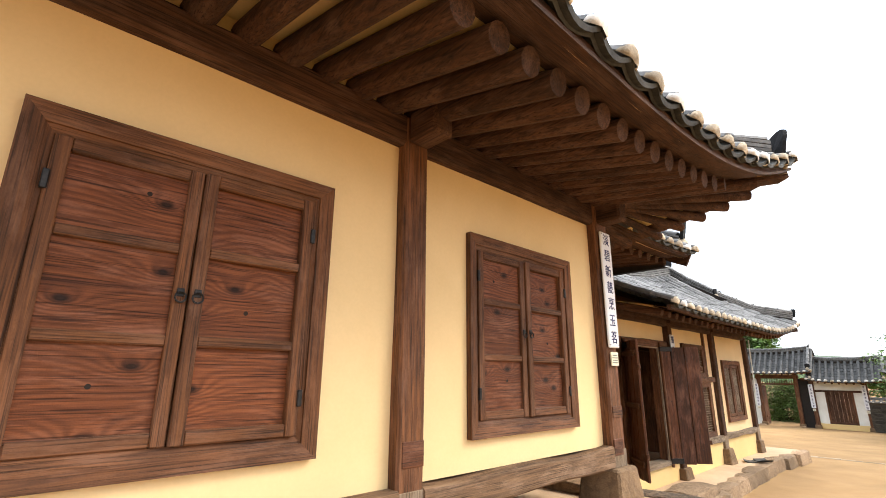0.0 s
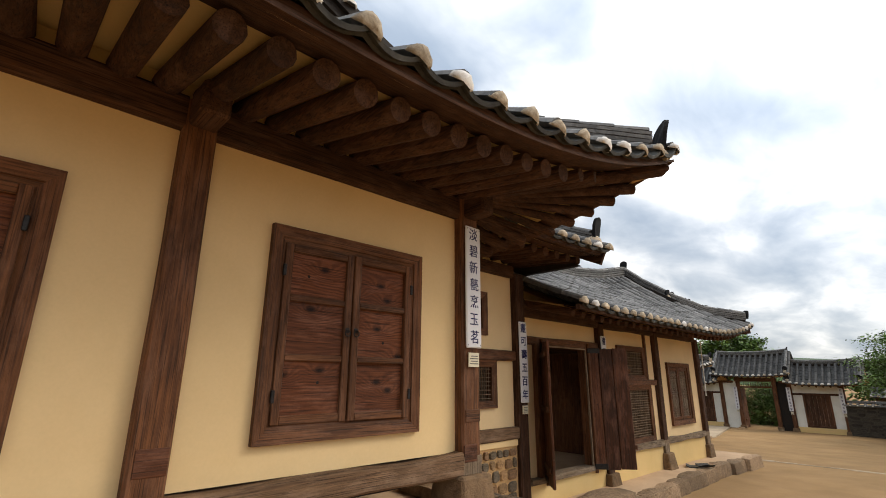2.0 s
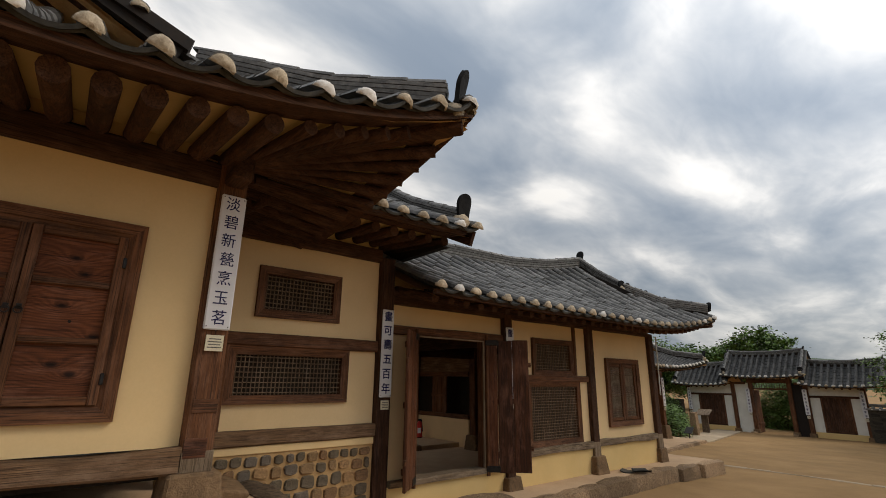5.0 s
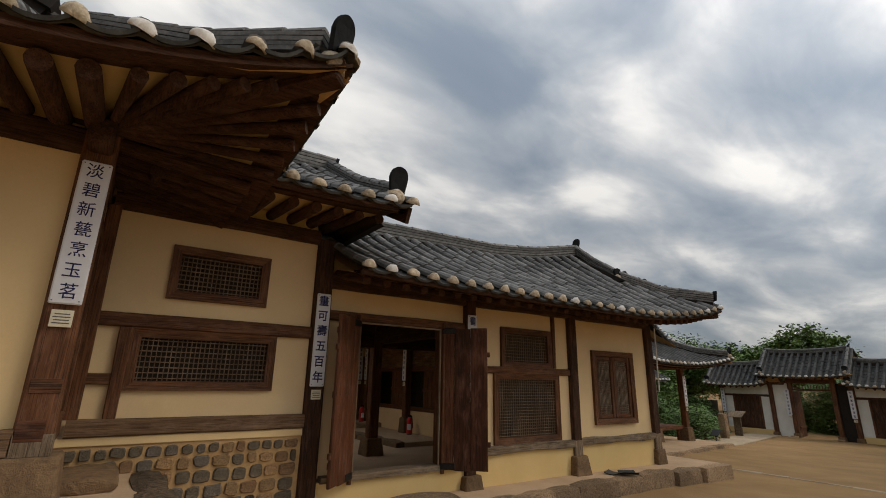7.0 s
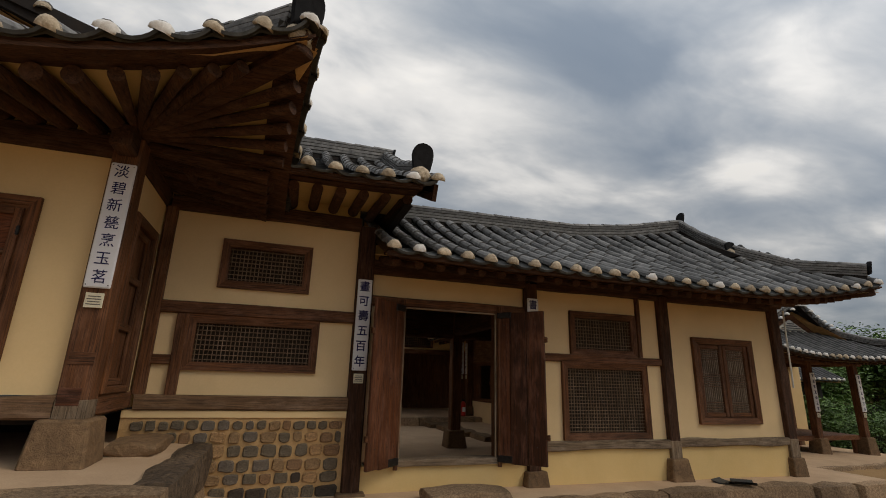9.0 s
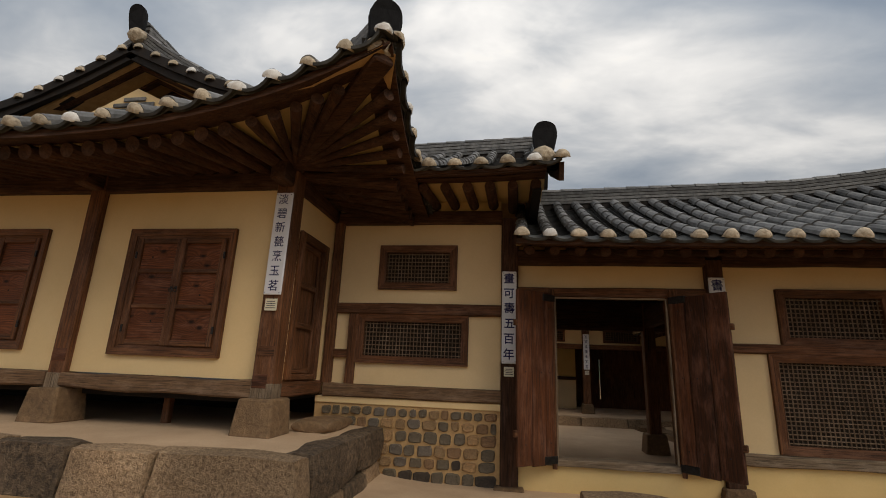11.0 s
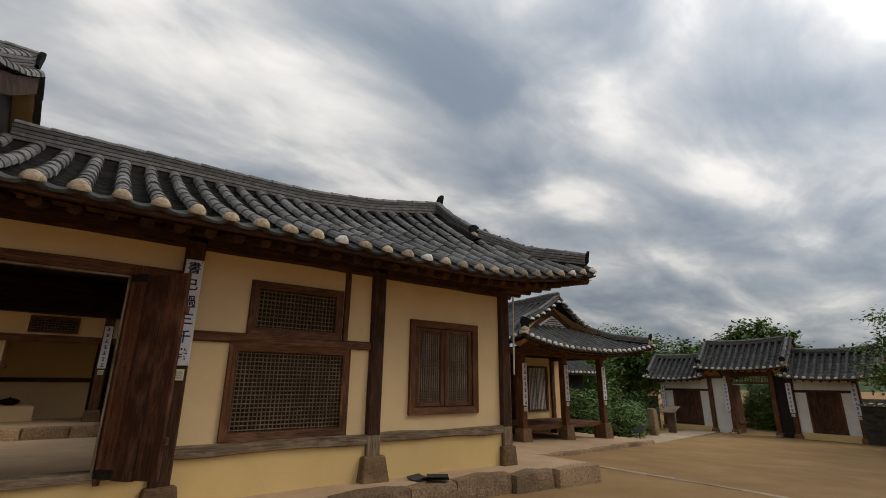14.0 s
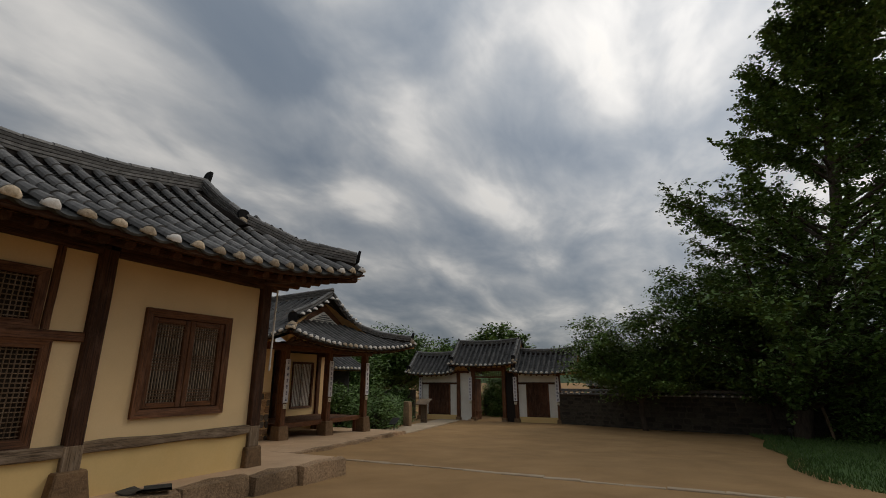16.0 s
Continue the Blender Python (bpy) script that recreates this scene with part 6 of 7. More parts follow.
for a, b in ((21.57, 22.03), (22.07, 22.53)):
    lf = part("door_panel", Geo().box((a, 9.93, 0.57), (b, 9.95, 2.03), 0.004), WHITE, d5)
    for i in range(6):
        x = lerp(a, b, (i + 0.5) / 6)
        part("upright_bar", Geo().box((x - 0.008, 9.915, 0.57), (x + 0.008, 9.93, 2.03), 0.002), WOOD["z"], lf)
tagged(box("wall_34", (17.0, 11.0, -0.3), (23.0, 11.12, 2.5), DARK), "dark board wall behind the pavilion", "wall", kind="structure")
tagged(box("ceiling_3", (18.8, 7.8, 2.5), (22.95, 11.0, 2.54), DARK), "dark boards under the pavilion roof", "ceiling", kind="structure")
# a second low roof behind it
roof_e = thing("roof_6", (0, 0, 0), "low tile roof behind the pavilion", "roof", kind="structure")
roof_slope(roof_e, lambda x: (x, 10.6, 1.95), lambda x: (x, 12.2, 2.9), 23.7, 27.0, 0.27, single=False, plugs=WHITE_PLUGS)
roof_slope(roof_e, lambda x: (x, 13.8, 1.95), lambda x: (x, 12.2, 2.9), 23.7, 27.0, 0.27, single=False, plugs=None, edge=False)
tagged(box("wall_64", (25.8, 13.2, -0.9), (34.2, 13.6, 0.9), DARK_STONE), "dark stone yard wall beside the gatehouse", "wall", kind="structure")
tagged(box("wall_65", (33.6, 11.8, -0.9), (34.0, 13.2, 0.9), DARK_STONE), "dark stone yard wall beside the gatehouse", "wall", kind="structure")
tagged(box("wall_35", (23.9, 11.2, -0.5), (26.6, 13.0, 1.95), DARK), "dark board wall of the house behind the pavilion", "wall", kind="structure")

# terrace along the pavilion and the paved way to the gate
terrace_d = thing("terrace_4", (0, 0, 0), "low clay terrace in front of the pavilion with stone kerb", "terrace", kind="structure")
ED_EDGE = ((16.2, 5.35), (18.1, 5.5), (20.5, 6.0), (24.0, 6.69))
g = Geo()
for i in range(21):
    x = lerp(15.45, 24.0, i / 20)
    z = lerp(-0.02, -0.3, i / 20)
    for j in range(5):
        g.v.append((x, lerp(table(x, ED_EDGE) + 0.08, 11.0, j / 4), z + 0.01 * noise.noise((x, j, 2)) - (0.02 if j == 0 else 0)))
g.f = [(i * 5 + j, (i + 1) * 5 + j, (i + 1) * 5 + j + 1, i * 5 + j + 1) for i in range(20) for j in range(4)]
part("terrace_floor", g, TERRACE, terrace_d, smooth=True)
x = 15.5
while x < 23.9:
    w = min(random.uniform(0.7, 1.2), 24.0 - x)
    y, z = table(x + w / 2, ED_EDGE), lerp(-0.02, -0.3, (x + w / 2 - 15.45) / 8.55)
    stone_block(terrace_d, x + 0.006, x + w - 0.006, y - 0.04, y + 0.2, z - 0.4, z + random.uniform(-0.02, 0.01), GRANITE, jag=0.025)
    x += w
way = thing("paved_way", (0, 0, 0), "pale paved way along the yard to the gate", "path", kind="structure")
for i in range(9):
    x = 24.05 + 1.02 * i
    y = lerp(6.75, 8.5, i / 8)
    part("paving_slab", Geo().box((x, y, ground_z(x, y) - 0.1), (x + 1.0, y + 1.3, ground_z(x + 0.5, y) + 0.04), 0.012, jag=0.008), PALE_STONE, way)
drain = thing("drain_strip", (0, 0, 0), "line of pale stones set across the sandy yard", "drain", kind="structure")
y = -9.0
while y < 4.4:
    w = random.uniform(0.45, 0.8)
    x = 16.75 + 0.03 * y + 0.05 * math.sin(y)
    part("drain_stone", Geo().box((x, y, ground_z(x, y) - 0.1), (x + 0.11, y + w - 0.01, ground_z(x, y) + 0.016), 0.008, jag=0.01), PALE_STONE, drain)
    y += w

# ---- the far gatehouse ----


def gable_roof_y(roof, xe, xr, ze, zr, y0, y1, pitch, ends=True):
    """A roof whose ridge runs along y, with a tiled slope to either side."""
    mid, half = (y0 + y1) / 2, (y1 - y0) / 2
    lift = lambda y: 0.12 * abs((y - mid) / half) ** 2.2
    E = lambda y: (xe, y, ze + lift(y))
    T = lambda y: (xr, y, zr + lift(y))
    roof_slope(roof, E, T, y0, y1, pitch, single=False, plugs=WHITE_PLUGS, laps=0.22)
    roof_slope(roof, lambda y: (2 * xr - xe, y, ze + lift(y)), T, y0, y1, pitch, single=False, plugs=None, edge=False, laps=0.4)
    ridge(roof, [T(lerp(y0 + 0.05, y1 - 0.05, i / 8)) for i in range(9)], h=0.16, n=16)
    eaves(roof, E, lambda y: (xe + 0.8, y, ze + 0.12), [y0 + 0.15 + 0.3 * i for i in range(int((y1 - y0) / 0.3))], r=0.045, ends=(y0, y1))
    if ends:
        for y, s in ((y0 + 0.12, -1), (y1 - 0.12, 1)):
            ridge(roof, [slope_point(E, T, y, 0.12) + Vector((0, 0, 0.03)), slope_point(E, T, y, 0.55) + Vector((0, 0, 0.03)), slope_point(E, T, y, 0.98) + Vector((0, 0, 0.03))], h=0.13, n=6)
            ridge_end(roof, slope_point(E, T, y, 0.1) + Vector((0, 0, 0.06)), (-1, 0, 0), h=0.24, w=0.24)
            ridge_end(roof, T(y), (0, s, 0), h=0.3, w=0.2, lump=False)


GX = 33.7
roof_g = thing("roof_7", (0, 0, 0), "raised tile roof over the middle of the gatehouse", "roof", kind="structure")
gable_roof_y(roof_g, 32.9, 34.2, 2.22, 3.42, 5.25, 9.1, 0.27)
roof_l = thing("roof_8", (0, 0, 0), "lower tile roof over a wing of the gatehouse", "roof", kind="structure")
gable_roof_y(roof_l, 32.95, 34.2, 1.78, 2.85, 8.9, 11.9, 0.27)
roof_r = thing("roof_9", (0, 0, 0), "lower tile roof over a wing of the gatehouse", "roof", kind="structure")
gable_roof_y(roof_r, 32.95, 34.2, 1.78, 2.85, 2.2, 5.5, 0.27)
gz = -0.74
for y in (11.3, 8.85, 7.95, 6.15, 5.45, 3.2):
    cornerstone(GX, y, gz - 0.1, gz + 0.22, 0.34, 0.85)
    post(GX, y, gz + 0.2, 2.25 if 5.9 < y < 8.2 else 1.85, 0.2)


def wall_y(name, y0, y1, z0, z1, x, mat, label, t=0.1):
    return tagged(box(name, (x, y0, z0), (x + t, y1, z1), mat, bev=0.003), label, "wall", kind="structure")


for k, (a, b) in enumerate(((8.95, 11.2), (3.3, 5.35))):
    wall_y("wall_%d" % (36 + 10 * k), a, b, 1.3, 1.82, GX, WHITE, "white plaster strip under the eave of the gatehouse")
    wall_y("wall_%d" % (37 + 10 * k), a, a + 0.42, gz + 0.3, 1.3, GX, WHITE, "white plaster panel of the gatehouse")
    wall_y("wall_%d" % (38 + 10 * k), b - 0.42, b, gz + 0.3, 1.3, GX, WHITE, "white plaster panel of the gatehouse")
    wall_y("wall_%d" % (39 + 10 * k), a, b, gz - 0.1, gz + 0.3, GX - 0.03, PLASTER_DEEP, "yellow plaster base of the gatehouse")
    dr = thing("door_%d" % (6 + k), (0, 0, 0), "closed dark plank storeroom doors in the gatehouse", "door", kind="structure")
    n = 6
    for i in range(n):
        y0 = lerp(a + 0.5, b - 0.5, i / n)
        box("plank", (GX + 0.03, y0 + 0.004, gz + 0.34), (GX + 0.08, lerp(a + 0.5, b - 0.5, (i + 1) / n) - 0.004, 1.2), AGED_SHADED["z"], dr)
    for z, e in ((gz + 0.3, 0.42), (1.2, 0.0)):
        box("rail", (GX - 0.025, a + e, z), (GX + 0.11, b - e, z + 0.11), AGED_SHADED["y"], dr)
    for y in (a + 0.42, b - 0.5):
        box("stile", (GX - 0.02, y, gz + 0.4), (GX + 0.1, y + 0.08, 1.2), WOOD["z"], dr)
wall_y("wall_50", 8.05, 8.75, gz, 1.9, GX, WHITE, "white plaster panel beside the gateway")
wall_y("wall_51", 5.5, 6.05, gz, 1.9, GX, DARK, "dark board panel beside the gateway")
beam((GX - 0.1, 6.0, 1.9), (GX + 0.1, 8.1, 2.1), WOOD)
beam((GX - 0.09, 2.4, 1.82), (GX + 0.09, 5.9, 1.95), WOOD)
beam((GX - 0.09, 8.2, 1.82), (GX + 0.09, 11.8, 1.95), WOOD)
spikes = thing("gate_grille", (GX, 7.05, 1.55), "dark row of wooden spikes over the gateway", "grille")
part("rail", Geo().box((-0.04, -0.8, 0), (0.04, 0.8, 0.08), 0.01), WOOD["y"], spikes)
for i in range(13):
    y = -0.72 + 0.12 * i
    part("spike", Geo().rod((0, y, 0.08), (0, y, 0.34), 0.02, 0.008, n=6), WOOD["z"], spikes)
for s in (-1, 1):
    lf = thing("gate_leaf", (GX + 0.15, 7.05 + s * 0.85, gz + 0.05), "dark plank leaf of the far gate, standing open", "gate", "far gate leaves")
    for i in range(4):
        part("plank", Geo().box((0.0 + 0.2 * i, -0.03, 0), (0.195 + 0.2 * i, 0.03, 2.2), 0.006), WOOD["z"], lf)
    part("batten", Geo().box((0.02, -0.06 * s - 0.025, 0.4), (0.78, -0.06 * s + 0.025, 0.5), 0.006), WOOD["x"], lf)
for y in (11.25, 8.1, 5.5, 3.25):
    plaque(GX - 0.13, y, 0.35, 1.6, 0.2, "", "white wooden plaque with brushed characters on the gatehouse", rz=-90, bars=7, group="gatehouse plaques")
for y in (8.0, 6.1):
    tagged(stone_block(None, GX - 0.5, GX - 0.2, y - 0.15, y + 0.15, gz - 0.15, gz + 0.12, GRANITE, "kerb_stone"), "small granite stone beside the far gateway", "stone")

# ---- stone yard wall with tile coping ----
yard_wall = thing("yard_wall", (0, 0, 0), "dark stone yard wall with a tile coping and lime plugs", "wall", kind="structure")
WALL_STONES = []
for me in COBBLES[:6]:
    me = me.copy()
    me.materials.clear()
    me.materials.append(DARK_STONE)
    WALL_STONES.append(me)
YW = [(33.75, 3.1), (33.3, 1.9), (32.2, 0.0), (31.2, -3.2), (30.6, -6.5), (29.8, -12.0), (27, -24)]
rnd = random.Random(8)
core = Geo()
for (ax_, ay_), (bx_, by_) in zip(YW, YW[1:]):
    a, b = Vector((ax_, ay_, 0)), Vector((bx_, by_, 0))
    d = (b - a).normalized()
    L = (b - a).length
    m = axes(a, b - a, Vector((0, 0, 1)))
    core.box((-0.02, -0.2, -1.0), (L + 0.02, 0.2, 0.75), 0.01, m)
    zrow = -0.8
    while zrow < 0.7 and ay_ > -7:
        hgt = rnd.uniform(0.16, 0.24)
        s = 0
        while s < L:
            w = rnd.uniform(0.25, 0.5)
            c = a + d * (s + w / 2)
            piece("wall_stone", rnd.choice(WALL_STONES), yard_wall, axes(c + Vector((-0.21, 0, zrow + hgt / 2)), Vector((0, -1, 0)).lerp(d, 1).normalized(), Vector((0, 0, 1))) @ Matrix.Diagonal((w - 0.03, 1, hgt - 0.03, 1)))
            s += w
        zrow += hgt
    k = int(L / 0.28)
    for i in range(k):
        c = a + d * (i + 0.5) * L / k + Vector((0, 0, 0.86))
        piece("coping_tile", COVER_MESH, yard_wall, axes(c + Vector((-0.3, 0, -0.1)), Vector((1, 0, 0.35)), Vector((0, 0, 1))))
        piece("lime_plug", PLUGS[3], yard_wall, axes(c + Vector((-0.31, 0, -0.1)), Vector((1, 0, 0.3)), Vector((0, 0, 1))) @ Matrix.Diagonal((0.7, 0.7, 0.7, 1)))
    part("coping", Geo().box((0, -0.32, 0.72), (L, 0.32, 0.8), 0.02, m), TILE, yard_wall)
    part("coping_ridge", Geo().box((0, -0.09, 0.86), (L, 0.09, 1.0), 0.03, m), TILE, yard_wall)
part("wall_core", core, DARK_STONE, yard_wall)
roof_f = thing("roof_10", (0, 0, 0), "far grey tile roof beyond the yard wall", "roof", kind="structure")
gable_roof_y(roof_f, 38.5, 40.0, 1.0, 1.9, -4.0, 2.5, 0.3, ends=False)
tagged(box("wall_52", (39.0, -4, -0.9), (41.0, 2.4, 1.0), GRANITE_DARK), "wall of a far outbuilding beyond the yard", "wall", kind="structure")

# ---- lawn ----
lawn_edge = lambda x: -4.35 - 0.04 * (x - 22) + 0.12 * math.sin(x * 1.3) - (0 if x > 19 else (19 - x) ** 2 * 0.35)
g = Geo()
for i in range(41):
    x = lerp(15.5, 30.9, i / 40)
    for j in range(9):
        y = lerp(lawn_edge(x), -22, (j / 8) ** 1.5)
        g.v.append((x, y, ground_z(x, y) + 0.03 + 0.02 * noise.noise((x, y, 0)) - (0.05 if j == 0 else 0)))
g.f = [(i * 9 + j, i * 9 + j + 1, (i + 1) * 9 + j + 1, (i + 1) * 9 + j) for i in range(40) for j in range(8)]
tagged(part("lawn", g, GRASS, smooth=True), "short green lawn beside the sandy yard", "lawn", kind="structure")
g = Geo()
rnd = random.Random(12)
for _ in range(16000):
    x = rnd.uniform(16, 30.5)
    y = lawn_edge(x) - 0.02 - 8.5 * rnd.random() ** 1.5
    z = ground_z(x, y) + 0.02
    a, h, w = rnd.uniform(0, 6.28), rnd.uniform(0.05, 0.11), rnd.uniform(0.008, 0.016)
    dx, dy = w * math.cos(a), w * math.sin(a)
    g.add([(x - dx, y - dy, z), (x + dx, y + dy, z), (x + rnd.uniform(-.04, .04), y + rnd.uniform(-.04, .04), z + h)], [(0, 1, 2)])
tagged(part("grass", g, GRASS), "short green grass blades of the lawn", "grass", kind="stuff")

# ---- trees and shrubs ----


def limb(g, p0, p1, r0, r1, rnd, bend=0.1, n=6):
    p0, p1 = Vector(p0), Vector(p1)
    pts = []
    off = Vector((rnd.uniform(-1, 1), rnd.uniform(-1, 1), rnd.uniform(-.3, .6))) * (p1 - p0).length * bend
    for i in range(n + 1):
        t = i / n
        pts.append(p0.lerp(p1, t) + off * math.sin(math.pi * t))
    k, s = len(g.v), 8
    for i, p in enumerate(pts):
        d = (pts[min(i + 1, n)] - pts[max(i - 1, 0)]).normalized()
        a = d.cross(Vector((0.3, 0.9, 0.1))).normalized()
        b = d.cross(a)
        r = lerp(r0, r1, i / n)
        g.v += [tuple(p + r * (math.cos(2 * math.pi * j / s) * a + math.sin(2 * math.pi * j / s) * b)) for j in range(s)]
    g.f += [(k + i * s + j, k + i * s + (j + 1) % s, k + (i + 1) * s + (j + 1) % s, k + (i + 1) * s + j) for i in range(n) for j in range(s)]
    return pts


def leaf_spray(g, c, rnd, count, spread, size, droop=0.0):
    for _ in range(count):
        d = Vector((rnd.gauss(0, 1), rnd.gauss(0, 1), rnd.gauss(0, 0.45)))
        p = c + d * spread * 0.5
        p.z -= droop * rnd.random()
        u = Vector((rnd.uniform(-1, 1), rnd.uniform(-1, 1), rnd.uniform(-.6, .25))).normalized()
        v = u.cross(Vector((rnd.uniform(-.6, .6), rnd.uniform(-.6, .6), 1))).normalized()
        s = size * rnd.uniform(0.6, 1.3)
        g.add([p, p + u * s * 0.5 + v * s * 0.3, p + u * s, p + u * s * 0.5 - v * s * 0.3], [(0, 1, 2, 3)])


def tree(at, height, crown_c, crown_r, trunk_r, leaves, size, label, seed, mat=LEAF, limbs=9, fork=0.3, spread=0.7, group=""):
    """A tapered trunk that forks into limbs and twigs; the crown is many small leaves along the twigs."""
    rnd = random.Random(seed)
    t = thing("tree", at, label, "tree", group)
    wood_geo, leaf_geo = Geo(), Geo()
    c, r = Vector(crown_c), Vector(crown_r)
    fork_p = Vector((c.x * 0.25, c.y * 0.25, height * fork))
    limb(wood_geo, (0, 0, -0.3), fork_p, trunk_r, trunk_r * 0.75, rnd, 0.06)
    tips = []
    for i in range(limbs):
        a = 2 * math.pi * (i + rnd.random() * 0.6) / limbs
        e = rnd.uniform(-0.35, 1.05)
        q = c + Vector((r.x * math.cos(a) * math.cos(e) * 0.72, r.y * math.sin(a) * math.cos(e) * 0.72, r.z * math.sin(e) * 0.78))
        pts = limb(wood_geo, fork_p - Vector((0, 0, rnd.uniform(0, 0.15) * height * fork)), q, trunk_r * 0.42, trunk_r * 0.08, rnd, 0.13, 7)
        for p in pts[3:]:
            for _ in range(3):
                d = Vector((rnd.gauss(0, 1), rnd.gauss(0, 1), rnd.gauss(0.1, 0.6))).normalized()
                e2 = p + Vector((d.x * r.x, d.y * r.y, d.z * r.z)) * rnd.uniform(0.22, 0.5)
                limb(wood_geo, p, e2, trunk_r * 0.07, trunk_r * 0.02, rnd, 0.1, 3)
                for f in (0.4, 0.7, 1.0):
                    tips.append(p.lerp(e2, f) + Vector((rnd.gauss(0, 1), rnd.gauss(0, 1), rnd.gauss(0, 0.7))) * size * 0.8)
    per = max(3, leaves // len(tips))
    for p in tips:
        leaf_spray(leaf_geo, p, rnd, int(per * rnd.uniform(0.4, 1.6)), spread, size)
    part("trunk", wood_geo, BARK, t, smooth=True)
    part("crown", leaf_geo, mat, t)
    return t


def tall_tree(at, lean, reach, limbs, size, label, seed, mat):
    """An old tree with many rising limbs off a forked trunk; tufts of leaves sit close along the twigs."""
    rnd = random.Random(seed)
    t = thing("tree", at, label, "tree")
    wood_geo, leaf_geo = Geo(), Geo()
    top = reach[-1][0]
    axis = lambda z: Vector((lean[0] * z + 0.25 * math.sin(z * 0.7), lean[1] * z + 0.3 * math.sin(z * 0.5 + 1), z))
    stem = [axis(top * i / 14) for i in range(15)]
    for i, (a, b) in enumerate(zip(stem, stem[1:])):
        limb(wood_geo, a - Vector((0, 0, 0.4 if i == 0 else 0.05)), b, lerp(0.3, 0.03, i / 14), lerp(0.3, 0.03, (i + 1) / 14), rnd, 0.0, 2)
    for k in range(limbs):
        zt = lerp(2.2, top * 0.97, (k + rnd.random()) / limbs)
        turn_a = 2.399963 * k + rnd.uniform(-0.5, 0.5)
        r = table(zt, reach) * rnd.uniform(0.62, 1.05)
        root = axis(max(0.9, zt - r * rnd.uniform(0.35, 0.75) - 0.3))
        tip = axis(zt) + Vector((math.cos(turn_a), math.sin(turn_a), 0)) * r
        droop = 0.25 * r if zt < 6 else 0.0
        thick = 0.03 + 0.014 * r
        pts = limb(wood_geo, root, tip - Vector((0, 0, droop * 0.5)), thick, 0.012, rnd, 0.1, 9)
        out = (tip - root).normalized()
        for i, p in enumerate(pts):
            f = i / 9
            if f < 0.25:
                continue
            for _ in range(4 if f < 0.95 else 6):
                d = (out * rnd.uniform(0.2, 1.0) + Vector((rnd.gauss(0, 0.7), rnd.gauss(0, 0.7), rnd.gauss(0.15, 0.45)))).normalized()
                q = p + d * rnd.uniform(0.5, 1.25) * (0.75 + 0.06 * r)
                limb(wood_geo, p, q, 0.012, 0.004, rnd, 0.08, 2)
                for j in range(7):
                    c = p.lerp(q, (j + 0.6) / 7)
                    c.z -= rnd.random() ** 3 * 0.35
                    leaf_spray(leaf_geo, c, rnd, rnd.randint(5, 9), 0.2, size)
    part("trunk", wood_geo, BARK, t, smooth=True)
    part("crown", leaf_geo, mat, t)
    return t


def shrub(at, r, leaves, size, label, seed, mat=LEAF_DARK, name="shrub", group="shrubs"):
    rnd = random.Random(seed)
    t = thing(name, at, label, "shrub", group)
    stems, lv = Geo(), Geo()
    per = 24
    for _ in range(leaves // per):
        a, e = rnd.uniform(0, 6.28), math.asin(rnd.uniform(0.0, 1))
        k = rnd.uniform(0.55, 1.0)
        q = Vector((r[0] * math.cos(a) * math.cos(e), r[1] * math.sin(a) * math.cos(e), r[2] * math.sin(e))) * k
        if rnd.random() < 0.3:
            limb(stems, (0, 0, -0.1), q, 0.02, 0.006, rnd, 0.1, 3)
        leaf_spray(lv, q, rnd, per, 0.26, size)
    part("stem", stems, BARK, t)
    part("foliage", lv, mat, t)
    return t


tree((30.6, -5.6, -0.6), 7, (0.0, 0.9, 4.9), (3.0, 3.7, 2.3), 0.13, 40000, 0.15, "dark spreading tree with low limbs beside the yard wall", 36, LEAF_DARK, limbs=16, fork=0.3, spread=0.5)
tall_tree((29.56, -6.3, -0.6), (0.02, -0.24), ((0, 0.3), (2, 2.2), (3.5, 4.8), (5, 6.4), (7.5, 6.3), (10.8, 4.7), (12.5, 3.0), (15, 2.8), (18, 2.2), (21, 0.4)), 128, 0.17, "large old tree with a dark feathery crown beside the lawn", 21, LEAF_DARK)
tree((29.2, -10.5, -0.6), 9, (-1.0, -2.5, 4.4), (4.5, 6.0, 3.8), 0.2, 60000, 0.14, "dark leafy tree behind the lawn", 22, LEAF_DARK, limbs=18)
tree((30.9, -1.0, -0.65), 5.6, (0.0, 0.3, 3.0), (2.4, 3.2, 2.3), 0.14, 42000, 0.135, "low leafy garden tree in front of the yard wall", 23, LEAF, limbs=18, fork=0.24, spread=0.45)
tree((33.8, -5.5, -0.7), 5.0, (0, 0, 2.4), (2.0, 4.5, 1.6), 0.18, 30000, 0.15, "dark bushy tree behind the yard wall", 24, LEAF_DARK, limbs=14)
tree((33.2, -11.5, -0.7), 5.0, (0, 0, 2.4), (2.0, 4.5, 1.6), 0.18, 22000, 0.15, "dark bushy tree behind the yard wall", 34, LEAF_DARK, limbs=14)
tree((36.5, 14.8, -0.8), 6, (0, 0, 3.2), (3, 3.2, 2.6), 0.2, 24000, 0.2, "dark leafy tree beside the gatehouse", 25, LEAF_DARK, limbs=14, group="trees behind the gatehouse")
tree((31.5, 15.5, -0.8), 5.2, (0, 0, 2.6), (2.6, 2.6, 2.2), 0.18, 20000, 0.18, "dark leafy tree beside the gatehouse", 35, LEAF_DARK, limbs=14, group="trees behind the gatehouse")
tree((56, 15.2, -0.8), 8.4, (0, 0, 5.0), (4, 5.4, 3.2), 0.3, 26000, 0.36, "green tree behind the gatehouse", 26, LEAF, limbs=14, group="trees behind the gatehouse")
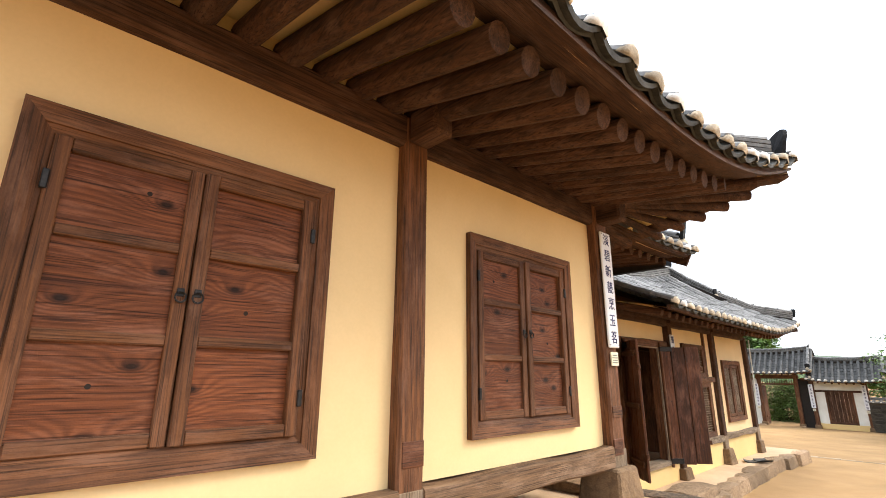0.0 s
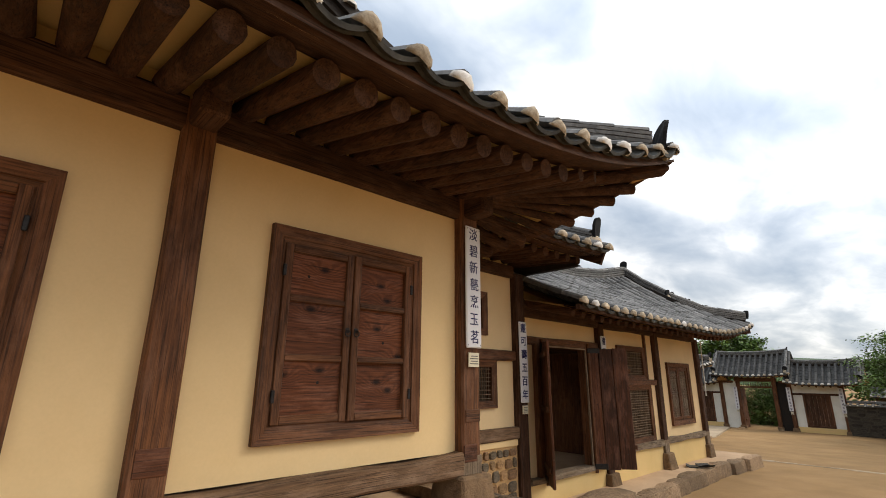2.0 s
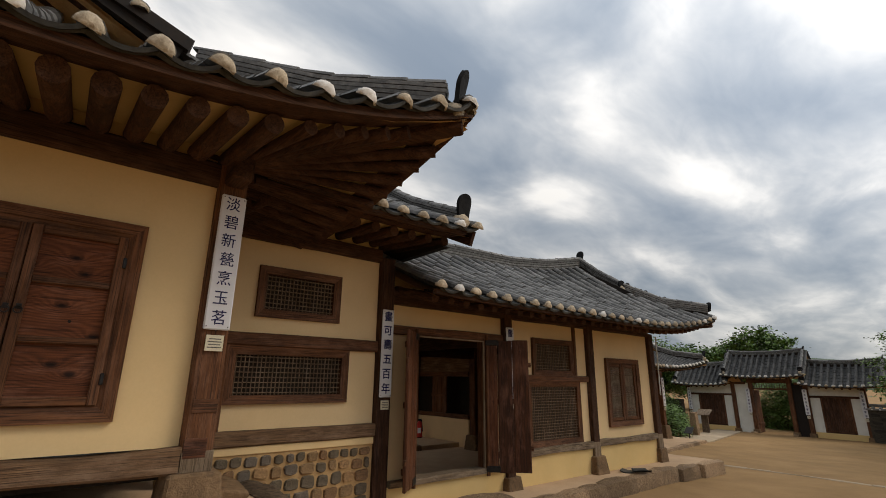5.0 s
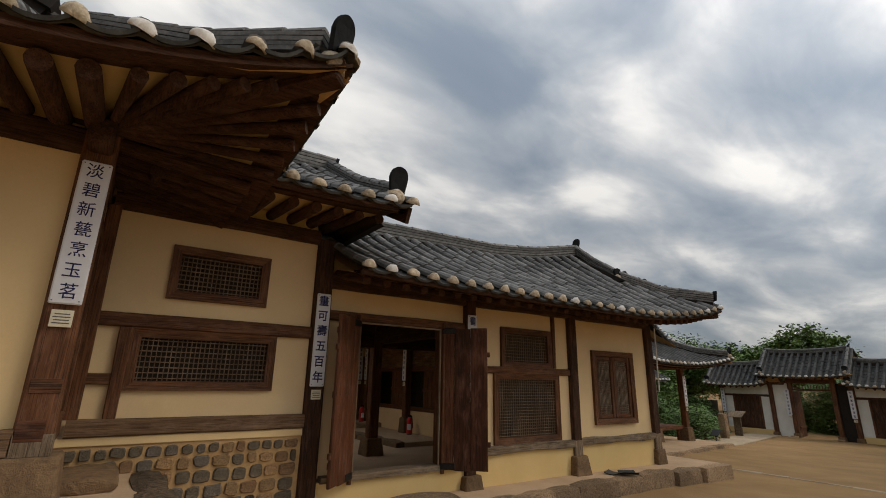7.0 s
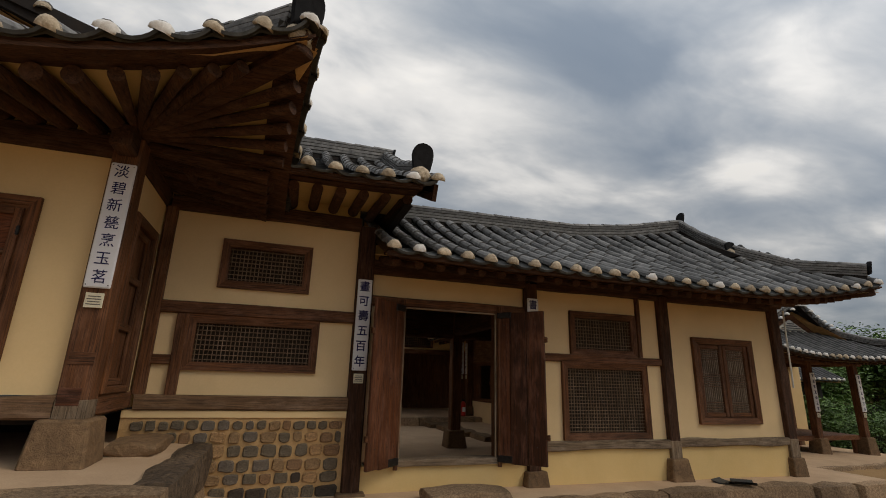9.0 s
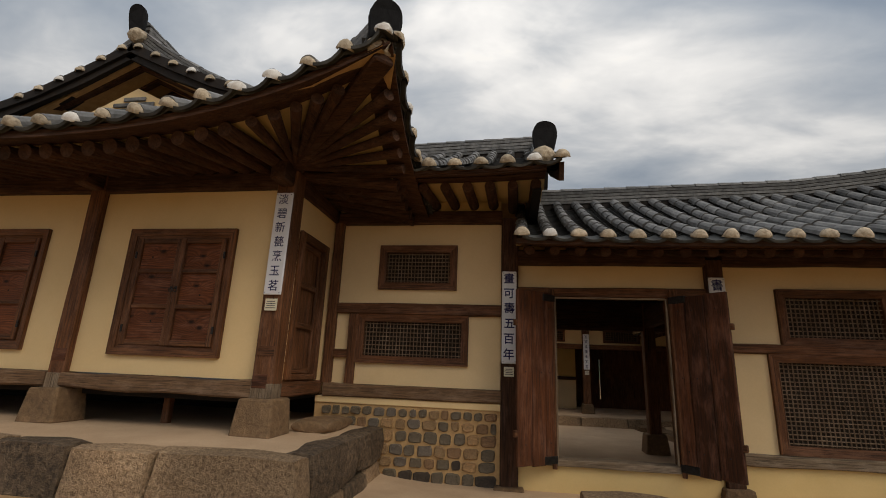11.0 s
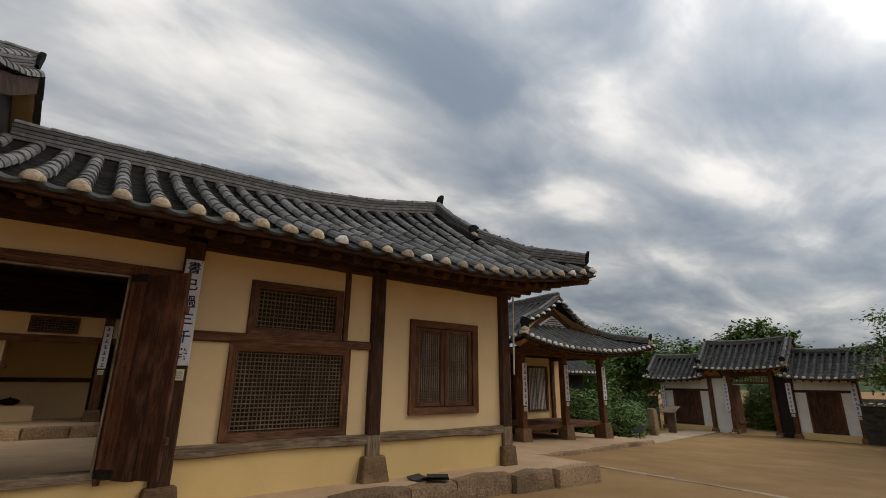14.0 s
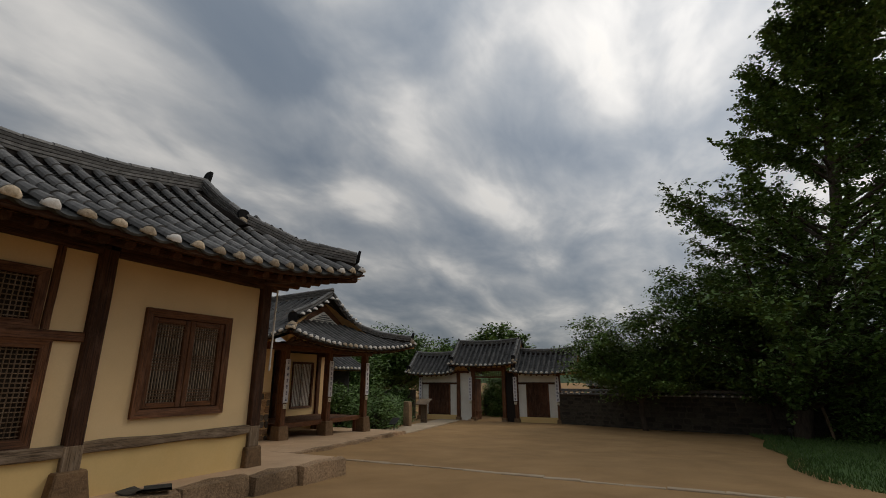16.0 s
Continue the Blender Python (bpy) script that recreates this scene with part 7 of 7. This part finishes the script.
tree((56, 20.5, -0.8), 6.2, (0, 0, 3.2), (4, 4.0, 3.2), 0.3, 22000, 0.36, "green tree behind the gatehouse", 27, LEAF, limbs=14, group="trees behind the gatehouse")
tree((46, 25, -0.8), 6.0, (0, 0, 3.0), (4, 4.5, 3.6), 0.3, 24000, 0.34, "green tree behind the gatehouse", 28, LEAF, limbs=14, group="trees behind the gatehouse")
tree((38.5, 7.2, -0.8), 3.4, (0, 0, 1.8), (1.4, 2.4, 1.7), 0.1, 18000, 0.1, "green shrubby tree beyond the open gate", 29, LEAF, limbs=14, group="trees behind the gatehouse")
tree((-19, 16.2, -0.9), 14.8, (0, 0, 11.2), (4.5, 5, 3.9), 0.35, 26000, 0.3, "green tree behind the tall wing", 30, LEAF, limbs=14)
for k, (x, y) in enumerate(((37.4, 6.3), (37.8, 7.6), (38.6, 8.8))):
    shrub((x, y, -0.8), (0.9, 1.0, 2.0), 6000, 0.12, "bright green shrub beyond the open gate", 60 + k, LEAF)
for k, (x, y, h) in enumerate(((60, 2, 5.5), (58, -9, 5.5), (52, -20, 6.5), (64, 30, 7), (44, -14, 5.5))):
    tree((x, y, -0.8), h, (0, 0, h * 0.5), (4, 6.5, h * 0.5), 0.25, 15000, 0.45, "green tree in the distance beyond the yard", 70 + k, LEAF_DARK, limbs=14, fork=0.15, spread=1.0, group="distant trees")
for k, (x, y, rx, ry, rz) in enumerate(((25.3, 8.9, 1.2, 1.0, 1.35), (26.8, 9.6, 1.3, 1.1, 1.45), (28.4, 10.2, 1.3, 1.0, 1.4), (29.9, 10.9, 1.2, 1.0, 1.2), (31.6, 12.0, 1.2, 1.0, 1.3), (26.0, 11.6, 1.3, 1.0, 1.6))):
    shrub((x, y, ground_z(x, y)), (rx, ry, rz), 4200, 0.1, "round clipped dark green shrub beside the pavilion", 40 + k)
for k, (x, y) in enumerate(((27.6, 12.2), (29.2, 12.5), (30.6, 12.6), (33.0, 12.4), (24.6, 10.4))):
    shrub((x, y, ground_z(x, y)), (1.2, 0.9, 1.9), 5000, 0.12, "tall dark green shrub against the yard wall", 80 + k)
for k, y in enumerate((-8.5, -11.5, -14.5)):
    shrub((29.0, y, -0.6), (1.3, 1.8, 1.5), 4200, 0.13, "dark green shrub along the yard wall", 50 + k)

# ---- small things in the yard ----
tagged(stone_block(None, 27.0, 27.3, 8.25, 8.55, -0.6, 0.55, GRANITE, "stone_marker"), "upright granite marker stone beside the shrubs", "marker")
sign = thing("sign_stand", (29.8, 9.0, -0.6), "dark slanted sign on a post beside the shrubs", "sign")
part("post", Geo().box((-0.06, -0.16, 0), (0.06, 0.16, 1.0), 0.01), GRANITE_DARK, sign)
part("panel", Geo().box((-0.3, -0.34, -0.015), (0.3, 0.34, 0.02), 0.01, pose(-0.05, 0, 1.02, 0, -25, 0)), GREY["x"], sign, "pale slanted panel")
low = thing("label_sign", (24.9, 7.7, -0.4), "small dark label sign on a short leg", "sign")
part("leg", Geo().rod((0, 0, 0), (0, 0, 0.3), 0.02), IRON, low)
part("panel", Geo().box((-0.2, -0.16, -0.01), (0.2, 0.16, 0.01), 0.005, pose(0, 0, 0.32, 0, -35, 0)), IRON, low)
lean = Geo().rod((29.4, -6.95, -0.62), (30.6, -6.4, 4.2), 0.05, 0.04, n=8)
pole = part("support_pole", lean, GREY["z"])
tagged(pole, "thin pale wooden pole leaning into the tree", "pole")
lamp = thing("lawn_lamp", (28.6, -5.6, -0.55), "small dark lamp on the lawn", "lamp")
part("post", Geo().rod((0, 0, 0), (0, 0, 0.3), 0.025), IRON, lamp)
part("head", Geo().rod((0, 0, 0.28), (0, 0, 0.38), 0.09, 0.05, n=10), IRON, lamp)
wire = part("rain_pipe", Geo().rod((14.12, 3.45, 1.6), (14.12, 3.42, 2.9), 0.014, n=8), WHITE)
tagged(wire, "thin white pipe on the corner column", "pipe", kind="structure")

# ---- far hills ----
g = Geo()
n = 60
for i in range(n + 1):
    a = radians(lerp(-60, 150, i / n))
    h = 14 + 12 * noise.noise((i * 0.16, 3, 0)) + 5 * noise.noise((i * 0.6, 1, 0))
    for d, z in ((330, -2), (360, max(6, h) * 0.7), (400, max(8, h)), (460, -2)):
        g.v.append((d * math.cos(a), d * math.sin(a), z))
g.f = [(i * 4 + j, (i + 1) * 4 + j, (i + 1) * 4 + j + 1, i * 4 + j + 1) for i in range(n) for j in range(3)]
HILL = material("wooded_hill", (0.07, 0.11, 0.055), (0.035, 0.06, 0.03), (0.12, 0.12, 0.12), 0.95, 1.2, 0.5, vary=0.05)
tagged(part("backdrop", g, HILL, smooth=True), "low wooded hills in the distance", "hills", kind="structure")
